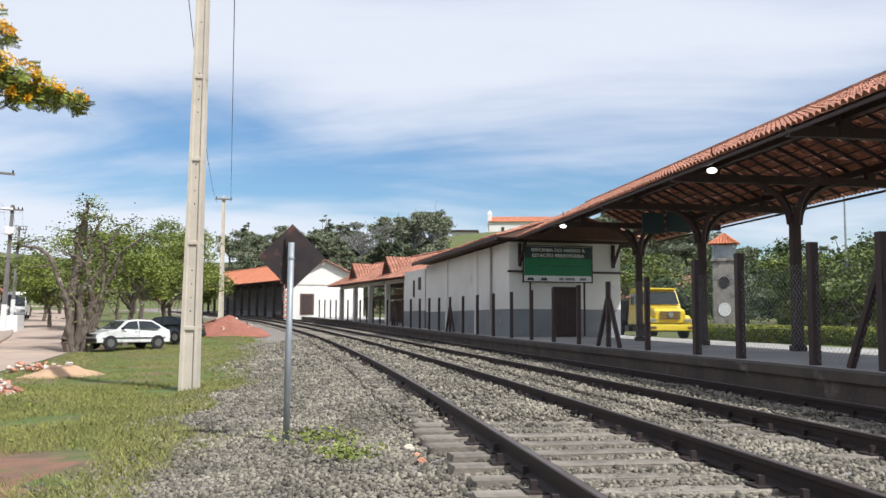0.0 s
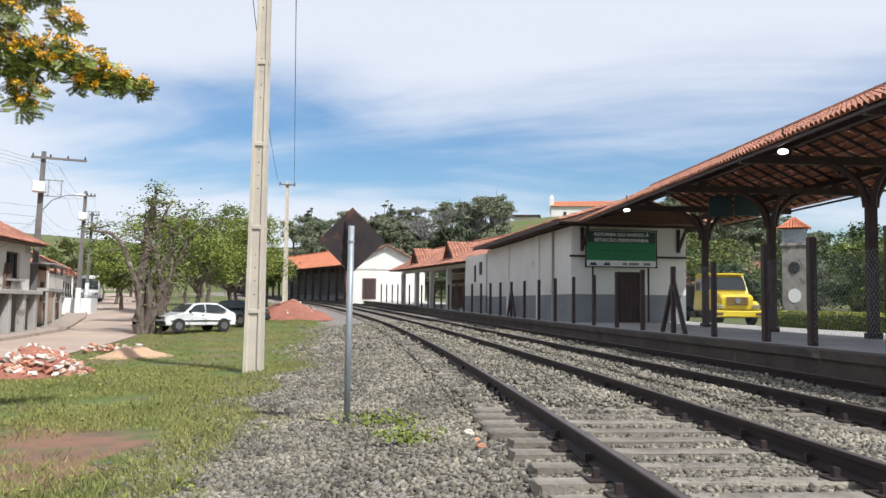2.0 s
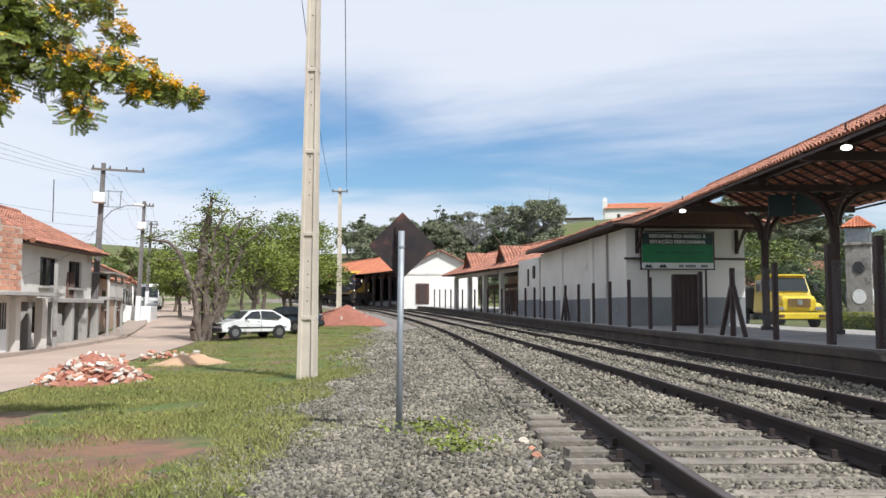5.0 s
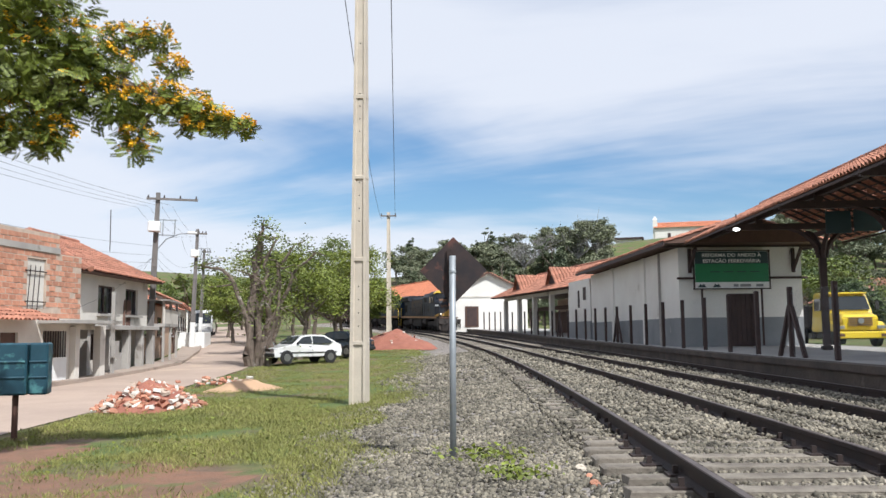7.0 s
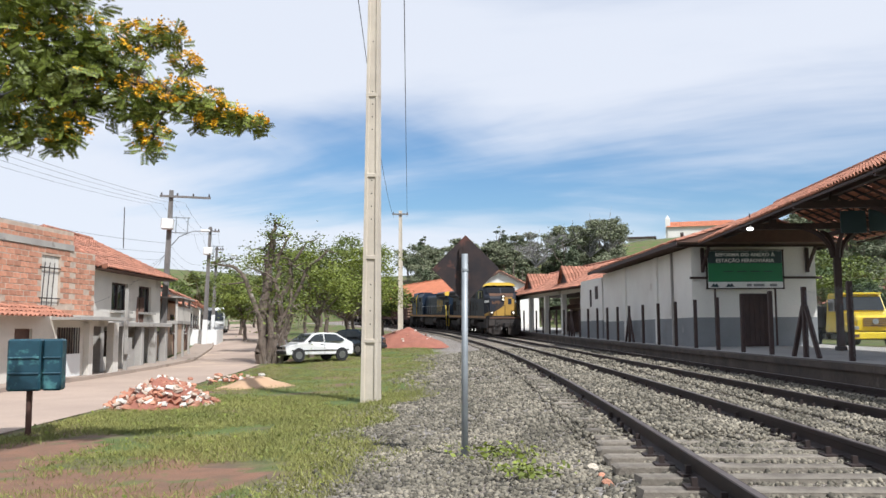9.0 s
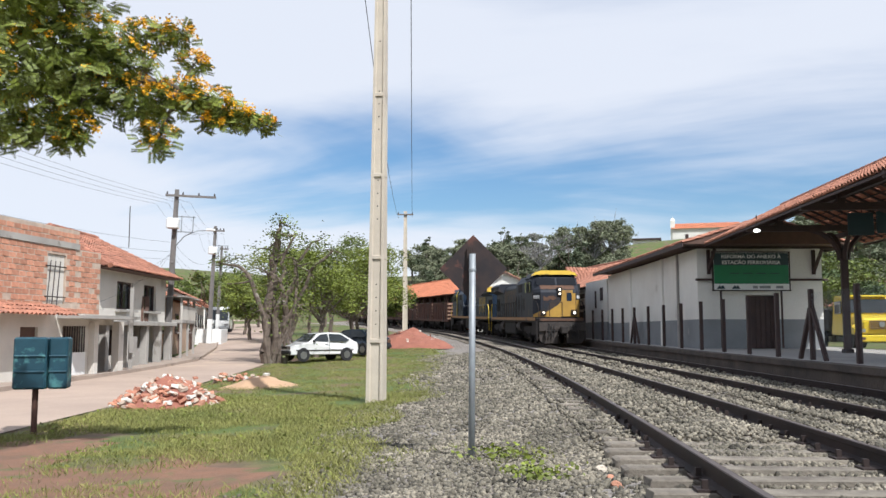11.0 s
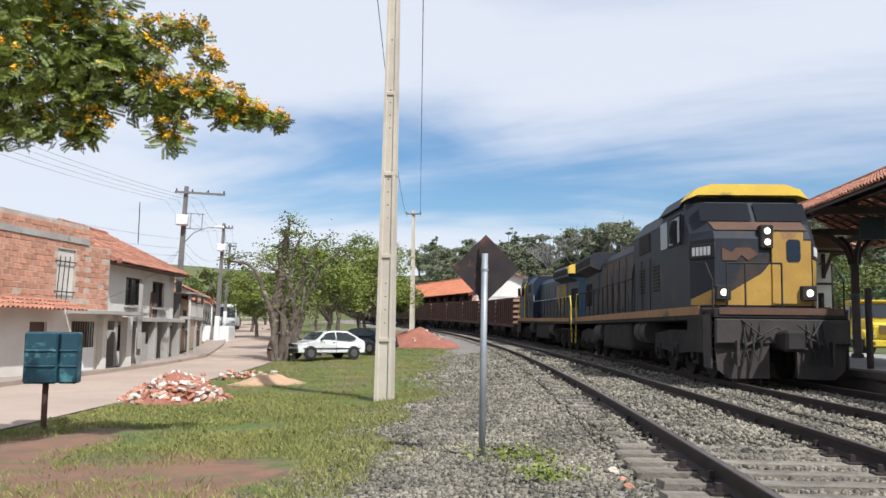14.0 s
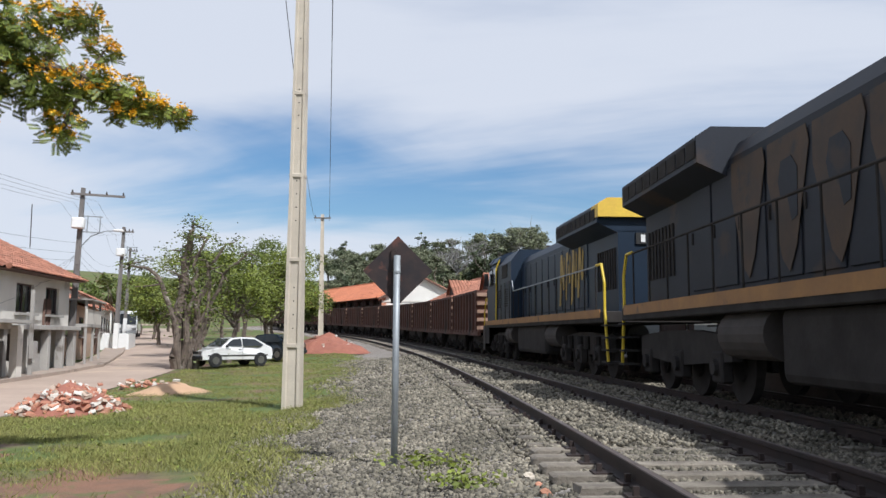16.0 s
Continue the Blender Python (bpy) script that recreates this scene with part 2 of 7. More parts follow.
    sill_orange=material("sill_orange", (0.34, 0.17, 0.05), (0.24, 0.12, 0.045), 0.65, 0, 1.5, 20, 0.15, 0.004, spots=(0.10, 0.06, 0.04), spot_at=0.6),
    emblem_gold=material("emblem_gold", (0.46, 0.30, 0.05), (0.20, 0.14, 0.045), 0.6, 0, 2.2, 20, 0.1, 0.003, spots=(0.02, 0.03, 0.05), spot_at=0.56),
    emblem_faint=material("emblem_faint", (0.088, 0.055, 0.034), (0.056, 0.041, 0.034), 0.75, 0, 1.8, 20, 0.1, 0.003, spots=(0.036, 0.034, 0.038), spot_at=0.57),
    loco_roof=material("loco_roof_yellow", (0.80, 0.55, 0.06), (0.70, 0.45, 0.06), 0.55, 0, 1.2, 20, 0.15, 0.004, spots=(0.12, 0.08, 0.05), spot_at=0.57),
    loco_brown=material("loco_faded_brown", (0.13, 0.062, 0.034), (0.075, 0.042, 0.030), 0.7, 0, 1.5, 20, 0.2, 0.004),
    under=material("underframe", (0.048, 0.043, 0.041), (0.030, 0.027, 0.026), 0.85, 0, 2, 25, 0.3, 0.01, spec=0.12),
    pilot=material("pilot_grey", (0.068, 0.056, 0.050), (0.040, 0.034, 0.032), 0.85, 0.1, 2, 25, 0.3, 0.01),
    wagon=material("wagon_brown", (0.115, 0.048, 0.034), (0.075, 0.036, 0.028), 0.8, 0, 0.9, 18, 0.3, 0.01, spots=(0.05, 0.035, 0.03), spot_at=0.6),
    wagonend=material("wagon_end", (0.40, 0.26, 0.19), (0.28, 0.17, 0.12), 0.85, 0, 1.5, 18, 0.2, 0.01),
    green=material("sign_green", (0.015, 0.19, 0.075), (0.012, 0.165, 0.065), 0.5, 0, 1, 20, 0),
    navy=material("sign_navy", (0.02, 0.05, 0.06), (0.018, 0.042, 0.052), 0.5, 0, 1, 20, 0),
    paint_w=material("white_paint", (0.8, 0.8, 0.79), (0.74, 0.74, 0.73), 0.6, 0, 2, 30, 0.1, 0.003),
    paint_y=material("rail_yellow", (0.72, 0.52, 0.03), (0.62, 0.43, 0.03), 0.55, 0, 2, 30, 0.1, 0.003),
    stonework=material("tower_stone", (0.34, 0.31, 0.28), (0.24, 0.22, 0.20), 0.95, 0, 2.5, 14, 0.9, 0.04, spots=(0.16, 0.145, 0.13), spot_at=0.55),
    hedge=material("hedge_leaf", (0.33, 0.34, 0.045), (0.23, 0.26, 0.03), 0.7, 0, 0.8, 8, 0, island=0.4),
    wire=material("black_wire", (0.03, 0.03, 0.033), None, 0.6, 0, 2, 30, 0),
    lamp=glow("lamp_glow", (1.0, 0.97, 0.9), 3.0),
    head=glow("headlight_glow", (1.0, 0.88, 0.70), 1.6),
)

# ---- building blocks ----


def part(name, bm, mat, parent=None, label="", smooth=False):
    """Links a bmesh as one mesh object."""
    me = bpy.data.meshes.new(name)
    bm.to_mesh(me)
    bm.free()
    me.materials.append(mat)
    if smooth:
        me.polygons.foreach_set("use_smooth", [True] * len(me.polygons))
    ob = new(name, me)
    if parent:
        ob.parent = parent
    return tagged(ob, label)


def mesh_part(name, verts, faces, mat, parent=None, label="", smooth=False):
    me = bpy.data.meshes.new(name)
    me.from_pydata([tuple(v) for v in verts], [], [tuple(f) for f in faces])
    me.materials.append(mat)
    me.update()
    if smooth:
        me.polygons.foreach_set("use_smooth", [True] * len(me.polygons))
    ob = new(name, me)
    if parent:
        ob.parent = parent
    return tagged(ob, label)


def thing(name, m, label, category, group="", kind=""):
    ob = new(name)
    ob.empty_display_size = 0.1
    ob.matrix_basis = m
    return tagged(ob, label, category, group, kind)


def box(bm, c, size, m=None, bevel=0.0, seg=1):
    """A box in bm, with its edges rounded."""
    mm = (m or Matrix()) @ Matrix.Translation(c) @ Matrix.Diagonal((*size, 1))
    r = bmesh.ops.create_cube(bm, size=1.0, matrix=mm)
    if bevel:
        es = list({e for v in r["verts"] for e in v.link_edges})
        bmesh.ops.bevel(bm, geom=es, offset=bevel, segments=seg, affect="EDGES", profile=0.5)
    return bm


def rod(bm, a, b, r0, r1=None, seg=8, caps=True):
    """A tapered round bar from a to b."""
    a, b = Vector(a), Vector(b)
    d = b - a
    mm = Matrix.Translation((a + b) / 2) @ d.to_track_quat("Z", "Y").to_matrix().to_4x4()
    bmesh.ops.create_cone(bm, cap_ends=caps, segments=seg, radius1=r0, radius2=r0 if r1 is None else r1, depth=d.length, matrix=mm)
    return bm


def beam(bm, a, b, w, h, up=(0, 0, 1)):
    """A square bar from a to b, w wide and h deep."""
    a, b = Vector(a), Vector(b)
    d = b - a
    y = d.normalized()
    x = y.cross(Vector(up)).normalized()
    z = x.cross(y)
    mm = Matrix((x, y, z)).transposed().to_4x4()
    mm.translation = (a + b) / 2
    bmesh.ops.create_cube(bm, size=1.0, matrix=mm @ Matrix.Diagonal((w, d.length, h, 1)))
    return bm


def tube(bm, pts, r, seg=6):
    """One connected round tube along points."""
    pts = [Vector(p) for p in pts]
    rings = []
    for i, p in enumerate(pts):
        d = (pts[min(i + 1, len(pts) - 1)] - pts[max(i - 1, 0)]).normalized()
        q = d.to_track_quat("Z", "Y")
        rings.append([bm.verts.new(p + q @ Vector((r * math.cos(6.2832 * k / seg), r * math.sin(6.2832 * k / seg), 0))) for k in range(seg)])
    for a, b in zip(rings[:-1], rings[1:]):
        for k in range(seg):
            j = (k + 1) % seg
            bm.faces.new((a[k], a[j], b[j], b[k]))
    bm.faces.new(rings[0])
    bm.faces.new(rings[-1])
    bmesh.ops.recalc_face_normals(bm, faces=bm.faces[:])
    return bm


def prism(bm, outline, depth, m=None):
    """A flat outline (x, z) pulled out along y by depth, from y = 0."""
    m = m or Matrix()
    a = [bm.verts.new(m @ Vector((x, 0, z))) for x, z in outline]
    b = [bm.verts.new(m @ Vector((x, depth, z))) for x, z in outline]
    bm.faces.new(a)
    bm.faces.new(b[::-1])
    for i in range(len(a)):
        j = (i + 1) % len(a)
        bm.faces.new((a[j], a[i], b[i], b[j]))
    bmesh.ops.recalc_face_normals(bm, faces=bm.faces[:])
    return bm


def bar(name, a, b, r, mat, parent=None, label="", seg=8):
    return part(name, rod(bmesh.new(), a, b, r, None, seg), mat, parent, label)


def block(name, c, size, mat, parent=None, label="", bevel=0.0, m=None):
    return part(name, box(bmesh.new(), c, size, m, bevel), mat, parent, label)


# ---- the line of the railway: place, heading and height along the platform track ----
STEP = 0.5
_s = np.arange(-60, 460, STEP)
_k = np.interp(_s, [-60, 0, 45, 90, 135, 150, 260, 300], [0.00147, 0.00147, 0.00248, 0.0035, 0.0035, 0.0, -0.0016, 0.0])
_th = np.cumsum(_k * STEP)
_i0 = int(np.argmin(abs(_s)))
_th = _th - _th[_i0] + 0.144
_x = np.cumsum(-np.sin(_th) * STEP)
_y = np.cumsum(np.cos(_th) * STEP)
_x, _y = _x - _x[_i0] + 6.06, _y - _y[_i0]
_z = np.where(_s < 22, 0, np.where(_s < 85, 0.0002 * (_s - 22) ** 2, 0.79 + 0.022 * (_s - 85))) - 0.05
GAUGE, SPACING = 1.67, 3.36


def line(s):
    return [float(np.interp(s, _s, a)) for a in (_x, _y, _z, _th)]


def at(s, off, z=0.0, turn=0.0):
    """A pose beside the line: off metres to its right, z above the rails, +y along the line."""
    x, y, zz, th = line(s)
    return pose(x + off * math.cos(th), y + off * math.sin(th), zz + z, 0, 0, math.degrees(th) + turn)


def spot(s, off, z=0.0):
    return at(s, off, z).translation


def beside(x, y):
    """How far along the line and how far to its right a place lies (arrays)."""
    x, y = np.atleast_1d(x), np.atleast_1d(y)
    ss, oo = np.zeros(len(x)), np.zeros(len(x))
    for a in range(0, len(x), 4000):
        d = (x[a:a + 4000, None] - _x[None]) ** 2 + (y[a:a + 4000, None] - _y[None]) ** 2
        i = d.argmin(1)
        ss[a:a + 4000] = _s[i]
        oo[a:a + 4000] = (x[a:a + 4000] - _x[i]) * np.cos(_th[i]) + (y[a:a + 4000] - _y[i]) * np.sin(_th[i])
    return ss, oo


def ground_z(x, y):
    """The height of the ground (arrays)."""
    x, y = np.atleast_1d(np.asarray(x, float)), np.atleast_1d(np.asarray(y, float))
    s, o = beside(x, y)
    z = np.interp(o, [-60, -24, -15, -9, -6.6, -5.3, -4.6, -4.2, 1.2, 1.6, 9.5, 10.5], [-0.8, -0.8, -0.72, -0.60, -0.46, -0.31, -0.245, -0.20, -0.20, -0.4, -0.4, 0.12])
    z = z + np.interp(s, _s, _z)
    # the street and the verge climb a little more than the line
    z = z + np.interp(o, [-8.5, -5.5], [1, 0]) * np.interp(s, [40, 64, 90, 140], [0, 0.35, 0.6, 0.6])
    far = np.clip((y - 135) / 110, 0, 1)
    hill = far * far * (3 - 2 * far) * (13.5 + 7.5 * np.exp(-((x - 12) / 55) ** 2) + 3 * np.sin(x / 37) + 2 * np.sin(y / 29 + 1))
    fall = np.clip((x - 50) / 32, 0, 1)
    hill = hill * (1 - 0.88 * fall * fall * (3 - 2 * fall))
    right = np.clip((x - 40) / 60, 0, 1) * np.clip((y - 50) / 60, 0, 1) * 5
    beyond = np.clip((np.hypot(x, y) - 420) / 500, 0, 1) * 20
    return z + hill + right - beyond * 0.4 + 0.02 * np.sin(x * 1.7) * np.sin(y * 1.3)


def gz(x, y):
    return float(ground_z(x, y)[0])

# ---- ground ----


def ground_material():
    m = bpy.data.materials.new("ground_soil")
    m.use_nodes = True
    t = m.node_tree
    p = t.nodes["Principled BSDF"]
    p.inputs["Roughness"].default_value = 0.95
    tc = t.nodes.new("ShaderNodeTexCoord")

    def nz(sc, det=6):
        n = t.nodes.new("ShaderNodeTexNoise")
        n.inputs["Scale"].default_value, n.inputs["Detail"].default_value = sc, det
        t.links.new(tc.outputs["Object"], n.inputs["Vector"])
        return n.outputs["Fac"]

    def rng(v, a, b):
        n = t.nodes.new("ShaderNodeMapRange")
        n.inputs[1].default_value, n.inputs[2].default_value = a, b
        t.links.new(v, n.inputs[0])
        return n.outputs[0]

    def mx(f, a, b):
        n = t.nodes.new("ShaderNodeMixRGB")
        for i, v in enumerate((f, a, b)):
            if isinstance(v, tuple):
                n.inputs[i].default_value = (*v, 1)
            else:
                t.links.new(v, n.inputs[i])
        return n.outputs[0]

    soil = mx(rng(nz(2.5), 0.4, 0.6), (0.19, 0.115, 0.075), (0.13, 0.085, 0.06))
    green = mx(rng(nz(5), 0.35, 0.65), (0.105, 0.145, 0.03), (0.075, 0.105, 0.025))
    col = mx(rng(nz(0.55), 0.36, 0.52), soil, green)
    t.links.new(col, p.inputs["Base Color"])
    b = t.nodes.new("ShaderNodeBump")
    b.inputs["Strength"].default_value, b.inputs["Distance"].default_value = 0.7, 0.03
    t.links.new(nz(22), b.inputs["Height"])
    t.links.new(b.outputs[0], p.inputs["Normal"])
    return m


def gravel_material():
    m = bpy.data.materials.new("gravel")
    m.use_nodes = True
    t = m.node_tree
    p = t.nodes["Principled BSDF"]
    p.inputs["Roughness"].default_value = 0.95
    tc = t.nodes.new("ShaderNodeTexCoord")
    v = t.nodes.new("ShaderNodeTexVoronoi")
    v.inputs["Scale"].default_value = 22
    n = t.nodes.new("ShaderNodeTexNoise")
    n.inputs["Scale"].default_value, n.inputs["Detail"].default_value = 0.8, 6
    for q in (v, n):
        t.links.new(tc.outputs["Object"], q.inputs["Vector"])
    r = t.nodes.new("ShaderNodeValToRGB")
    r.color_ramp.elements[0].color, r.color_ramp.elements[1].color = (0.16, 0.145, 0.13, 1), (0.36, 0.33, 0.30, 1)
    sep = t.nodes.new("ShaderNodeSeparateColor")
    t.links.new(v.outputs["Color"], sep.inputs[0])
    t.links.new(sep.outputs[0], r.inputs[0])
    mx = t.nodes.new("ShaderNodeMixRGB")
    mx.blend_type = "MULTIPLY"
    mx.inputs[0].default_value = 0.6
    r2 = t.nodes.new("ShaderNodeValToRGB")
    r2.color_ramp.elements[0].position, r2.color_ramp.elements[1].position = 0.35, 0.65
    r2.color_ramp.elements[0].color, r2.color_ramp.elements[1].color = (0.75, 0.66, 0.58, 1), (1, 1, 1, 1)
    t.links.new(n.outputs["Fac"], r2.inputs[0])
    t.links.new(r.outputs[0], mx.inputs[1])
    t.links.new(r2.outputs[0], mx.inputs[2])
    t.links.new(mx.outputs[0], p.inputs["Base Color"])
    b = t.nodes.new("ShaderNodeBump")
    b.inputs["Strength"].default_value, b.inputs["Distance"].default_value = 1.0, 0.04
    b.invert = True
    t.links.new(v.outputs["Distance"], b.inputs["Height"])
    t.links.new(b.outputs[0], p.inputs["Normal"])
    return m


M["soil"], M["gravel"] = ground_material(), gravel_material()


def spread(lo, hi, fine_lo, fine_hi, step):
    """Grid lines: fine in the middle, ever wider outwards."""
    mid = list(np.arange(fine_lo, fine_hi, step))
    out, x, d = [], fine_hi, step
    while x < hi:
        out.append(x)
        d *= 1.13
        x += d
    left, x, d = [], fine_lo - step, step
    while x > lo:
        left.append(x)
        d *= 1.13
        x -= d
    return np.array([lo] + left[::-1] + mid + out + [hi])


def gravel_edge(s):
    """Where the ballast gives way to grass, to the right of the line (negative: left)."""
    return -7.9 - 0.35 * np.sin(s * 0.45) - 0.25 * np.sin(s * 1.3 + 1) + 0.5 * np.clip((s - 30) / 30, 0, 1)


def build_ground():
    gx, gy = spread(-1500, 1500, -22, 12, 0.4), spread(-300, 1800, 2, 46, 0.4)
    X, Y = np.meshgrid(gx, gy)
    z = ground_z(X.ravel(), Y.ravel())
    n, m = len(gx), len(gy)
    idx = np.arange(n * m).reshape(m, n)
    f = np.stack([idx[:-1, :-1], idx[:-1, 1:], idx[1:, 1:], idx[1:, :-1]], -1).reshape(-1, 4)
    me = bpy.data.meshes.new("ground")
    me.from_pydata(np.stack([X.ravel(), Y.ravel(), z], 1).tolist(), [], f.tolist())
    for k in ("soil", "gravel", "redsoil"):
        me.materials.append(M[k])
    cx, cy = X.ravel()[f].mean(1), Y.ravel()[f].mean(1)
    s, o = beside(cx, cy)
    g = (o > gravel_edge(s)) & (o < 2.2) & (s < 300) & (cy < 150)
    wob = 0.25 * np.sin(cx * 2.3 + cy) + 0.2 * np.sin(cy * 3.1 - cx)
    dirt = (np.hypot((cx + 6.3) / 2.8, (cy - 9.2) / 2.0) + wob < 1) | (np.hypot((cx + 8.3) / 1.6, (cy - 12.2) / 0.9) + wob < 1)
    me.polygons.foreach_set("material_index", np.where(dirt & (o < gravel_edge(s) + 0.5), 2, g.astype(int)))
    me.polygons.foreach_set("use_smooth", [True] * len(f))
    tagged(new("ground", me), "rough grass, bare red soil and gravel beside the railway", "ground", kind="structure")


build_ground()


def strip(name, left, right, lift, mat, label, category, thick=0.0):
    """A sheet between two lines of (x, y), laid on the ground."""
    steps = 60
    L = np.array(left, float)
    R = np.array(right, float)

    def along(P):
        d = np.r_[0, np.cumsum(np.hypot(*np.diff(P, axis=0).T))]
        q = np.linspace(0, d[-1], steps)
        return np.stack([np.interp(q, d, P[:, 0]), np.interp(q, d, P[:, 1])], 1)

    a, b = along(L), along(R)
    cols = 14
    v, f = [], []
    for i in range(steps):
        for j in range(cols):
            p = a[i] + (b[i] - a[i]) * j / (cols - 1)
            v.append((p[0], p[1], gz(p[0], p[1]) + lift))
    for i in range(steps - 1):
        for j in range(cols - 1):
            k = i * cols + j
            f.append((k, k + 1, k + cols + 1, k + cols))
    ob = mesh_part(name, v, f, mat, smooth=True)
    return tagged(ob, label, category, kind="structure")


ROAD_L = [(-13.02, 4.44), (-16.03, 14.65), (-18.64, 24.58), (-20.66, 34.16), (-22.07, 41.61), (-27.27, 53.62), (-49.60, 98.84), (-75.12, 148.63), (-100.15, 199.38)]
ROAD_R = [(-8.63, 2.69), (-10.65, 14.80), (-13.26, 24.08), (-18.28, 42.65), (-24.09, 56.52), (-44.12, 100.86), (-66.15, 148.89), (-90.18, 199.67)]
strip("road", ROAD_L, ROAD_R, 0.03, M["asphalt"], "worn pale street surface with dusty patches", "road")
PAVE_L = [(x - 1.5, y + 0.1) for x, y in ROAD_L]
strip("pavement", PAVE_L, ROAD_L, 0.15, M["dustpave"], "narrow cement pavement in front of the houses", "pavement")
bm = bmesh.new()
for (x0, y0), (x1, y1) in zip(ROAD_L[:-1], ROAD_L[1:]):
    for q in range(12):
        a = (x0 + (x1 - x0) * q / 12, y0 + (y1 - y0) * q / 12)
        b = (x0 + (x1 - x0) * (q + 1) / 12, y0 + (y1 - y0) * (q + 1) / 12)
        beam(bm, (*a, gz(*a) + 0.06), (*b, gz(*b) + 0.06), 0.14, 0.22)
tagged(part("kerb", bm, M["dustpave"]), "low cement kerb along the street", "kerb", kind="structure")

# ---- railway tracks ----


def track_line(name, off, label, s0, s1, parts_to):
    """Two rails and their sleepers at off metres from the platform track."""
    top = thing(name, Matrix(), label, "railway track")
    ss = np.arange(s0, s1 + 0.1, 1.0)
    # rail section: foot, web and head
    prof = [(-0.07, -0.172), (0.07, -0.172), (0.07, -0.155), (0.012, -0.13), (0.012, -0.05), (0.037, -0.04), (0.037, -0.004), (0.025, 0.0), (-0.025, 0.0), (-0.037, -0.004), (-0.037, -0.04), (-0.012, -0.05), (-0.012, -0.13), (-0.07, -0.155)]
    for side in (-1, 1):
        v, f = [], []
        n = len(prof)
        for s in ss:
            for a, z in prof:
                v.append(spot(s, off + side * GAUGE / 2 + a, z))
        for i in range(len(ss) - 1):
            for j in range(n):
                k = (j + 1) % n
                f.append((i * n + j, i * n + k, (i + 1) * n + k, (i + 1) * n + j))
        ob = mesh_part("rail", v, f, M["rail"], top, "rusty steel rail with a worn top")
        ob.data.materials.append(M["railtop"])
        ob.data.polygons.foreach_set("material_index", [1 if q % n == 7 else 0 for q in range(len(f))])
    rng = random.Random(int(off * 10) + 77)
    shapes = []
    for q in range(5):
        bm = bmesh.new()
        box(bm, (0, 0, -0.25), (2.7, 0.235, 0.17), None, 0.012)
        for w in bm.verts:
            w.co += Vector((rng.uniform(-0.03, 0.03), rng.uniform(-0.012, 0.012), rng.uniform(-0.012, 0.004)))
        me = bpy.data.meshes.new("sleeper")
        bm.to_mesh(me)
        bm.free()
        me.materials.append(M["sleeper"])
        shapes.append(me)
    bmf = bmesh.new()
    bms = bmesh.new()
    s = s0
    while s < s1:
        m = at(s, off + rng.uniform(-0.07, 0.07), rng.uniform(-0.012, 0.012), rng.uniform(-1.2, 1.2))
        if s < parts_to:
            ob = new("sleeper", rng.choice(shapes))
            ob.parent, ob.matrix_basis = top, m
        else:
            box(bms, (0, 0, -0.25), (2.7, 0.235, 0.17), m)
        if s < 45:
            for side in (-1, 1):
                box(bmf, (side * GAUGE / 2, 0, -0.160), (0.34, 0.19, 0.02), m)
                for q in (-0.1, 0.1):
                    box(bmf, (side * GAUGE / 2 + q, rng.uniform(-0.03, 0.03), -0.12), (0.045, 0.045, 0.07), m)
        s += rng.uniform(0.52, 0.60)
    tagged(part("sleeper_far", bms, M["sleeper"], top), kind="stuff")
    tagged(part("rail_fastening", bmf, M["iron"], top, "rusty base plates and spikes"), kind="stuff")
    return top


track_line("railway_track", 0.0, "rusty rails on wooden sleepers beside the platform", -40, 380, 90)
track_line("railway_track", -SPACING, "rusty rails on weathered sleepers in grey ballast", -40, 380, 90)

# ---- platform ----
PLAT_Z = 0.28


def build_platform():
    ss = np.arange(-30, 141, 1.0)
    prof = [(1.95, -0.55), (1.95, 0.13), (1.88, 0.13), (1.88, 0.28), (2.35, 0.28), (9.6, 0.28), (9.6, -0.55)]
    n = len(prof)
    v, f, mi = [], [], []
    for s in ss:
        for a, z in prof:
            v.append(spot(s, a, z))
    for i in range(len(ss) - 1):
        for j in range(n - 1):
            f.append((i * n + j, (i + 1) * n + j, (i + 1) * n + j + 1, i * n + j + 1))
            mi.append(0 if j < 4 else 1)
    f.append(tuple(range(n)))
    mi.append(0)
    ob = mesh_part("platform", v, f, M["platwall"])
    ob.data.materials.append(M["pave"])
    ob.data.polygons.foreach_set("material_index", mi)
    tagged(ob, "low station platform with a stained stone edge wall", "platform", kind="structure")


build_platform()

# ---- roofs of clay tiles ----


def tile_roof(name, a, b, c, d, mat, parent, label="", w=0.24, row=0.38, lift=0.05, arch=5):
    """Overlapping half-round tiles on the slope from the eave a-b up to the ridge d-c."""
    a, b, c, d = (Vector(q) for q in (a, b, c, d))
    up = ((d + c) / 2 - (a + b) / 2)
    nrm = (b - a).cross(up).normalized()
    if nrm.z < 0:
        nrm = -nrm
    rows = max(1, round(up.length / row))
    v, f = [], []
    rng = random.Random(5)
    for i in range(rows):
        v0, v1 = i / rows, min(1.0, (i + 1.22) / rows)
        L0, R0 = a.lerp(d, v0), b.lerp(c, v0)
        L1, R1 = a.lerp(d, v1), b.lerp(c, v1)
        n = max(1, round((R0 - L0).length / w))
        for j in range(n):
            k = len(v)
            jit = rng.uniform(-0.008, 0.008)
            for q in range(arch):
                u = (j + q / (arch - 1)) / n
                h = math.sin(math.pi * q / (arch - 1)) * 0.085
                v.append(L0.lerp(R0, u) + nrm * (h + lift + jit))
                v.append(L1.lerp(R1, u) + nrm * (h + lift * 0.15 + jit))
            for q in range(arch - 1):
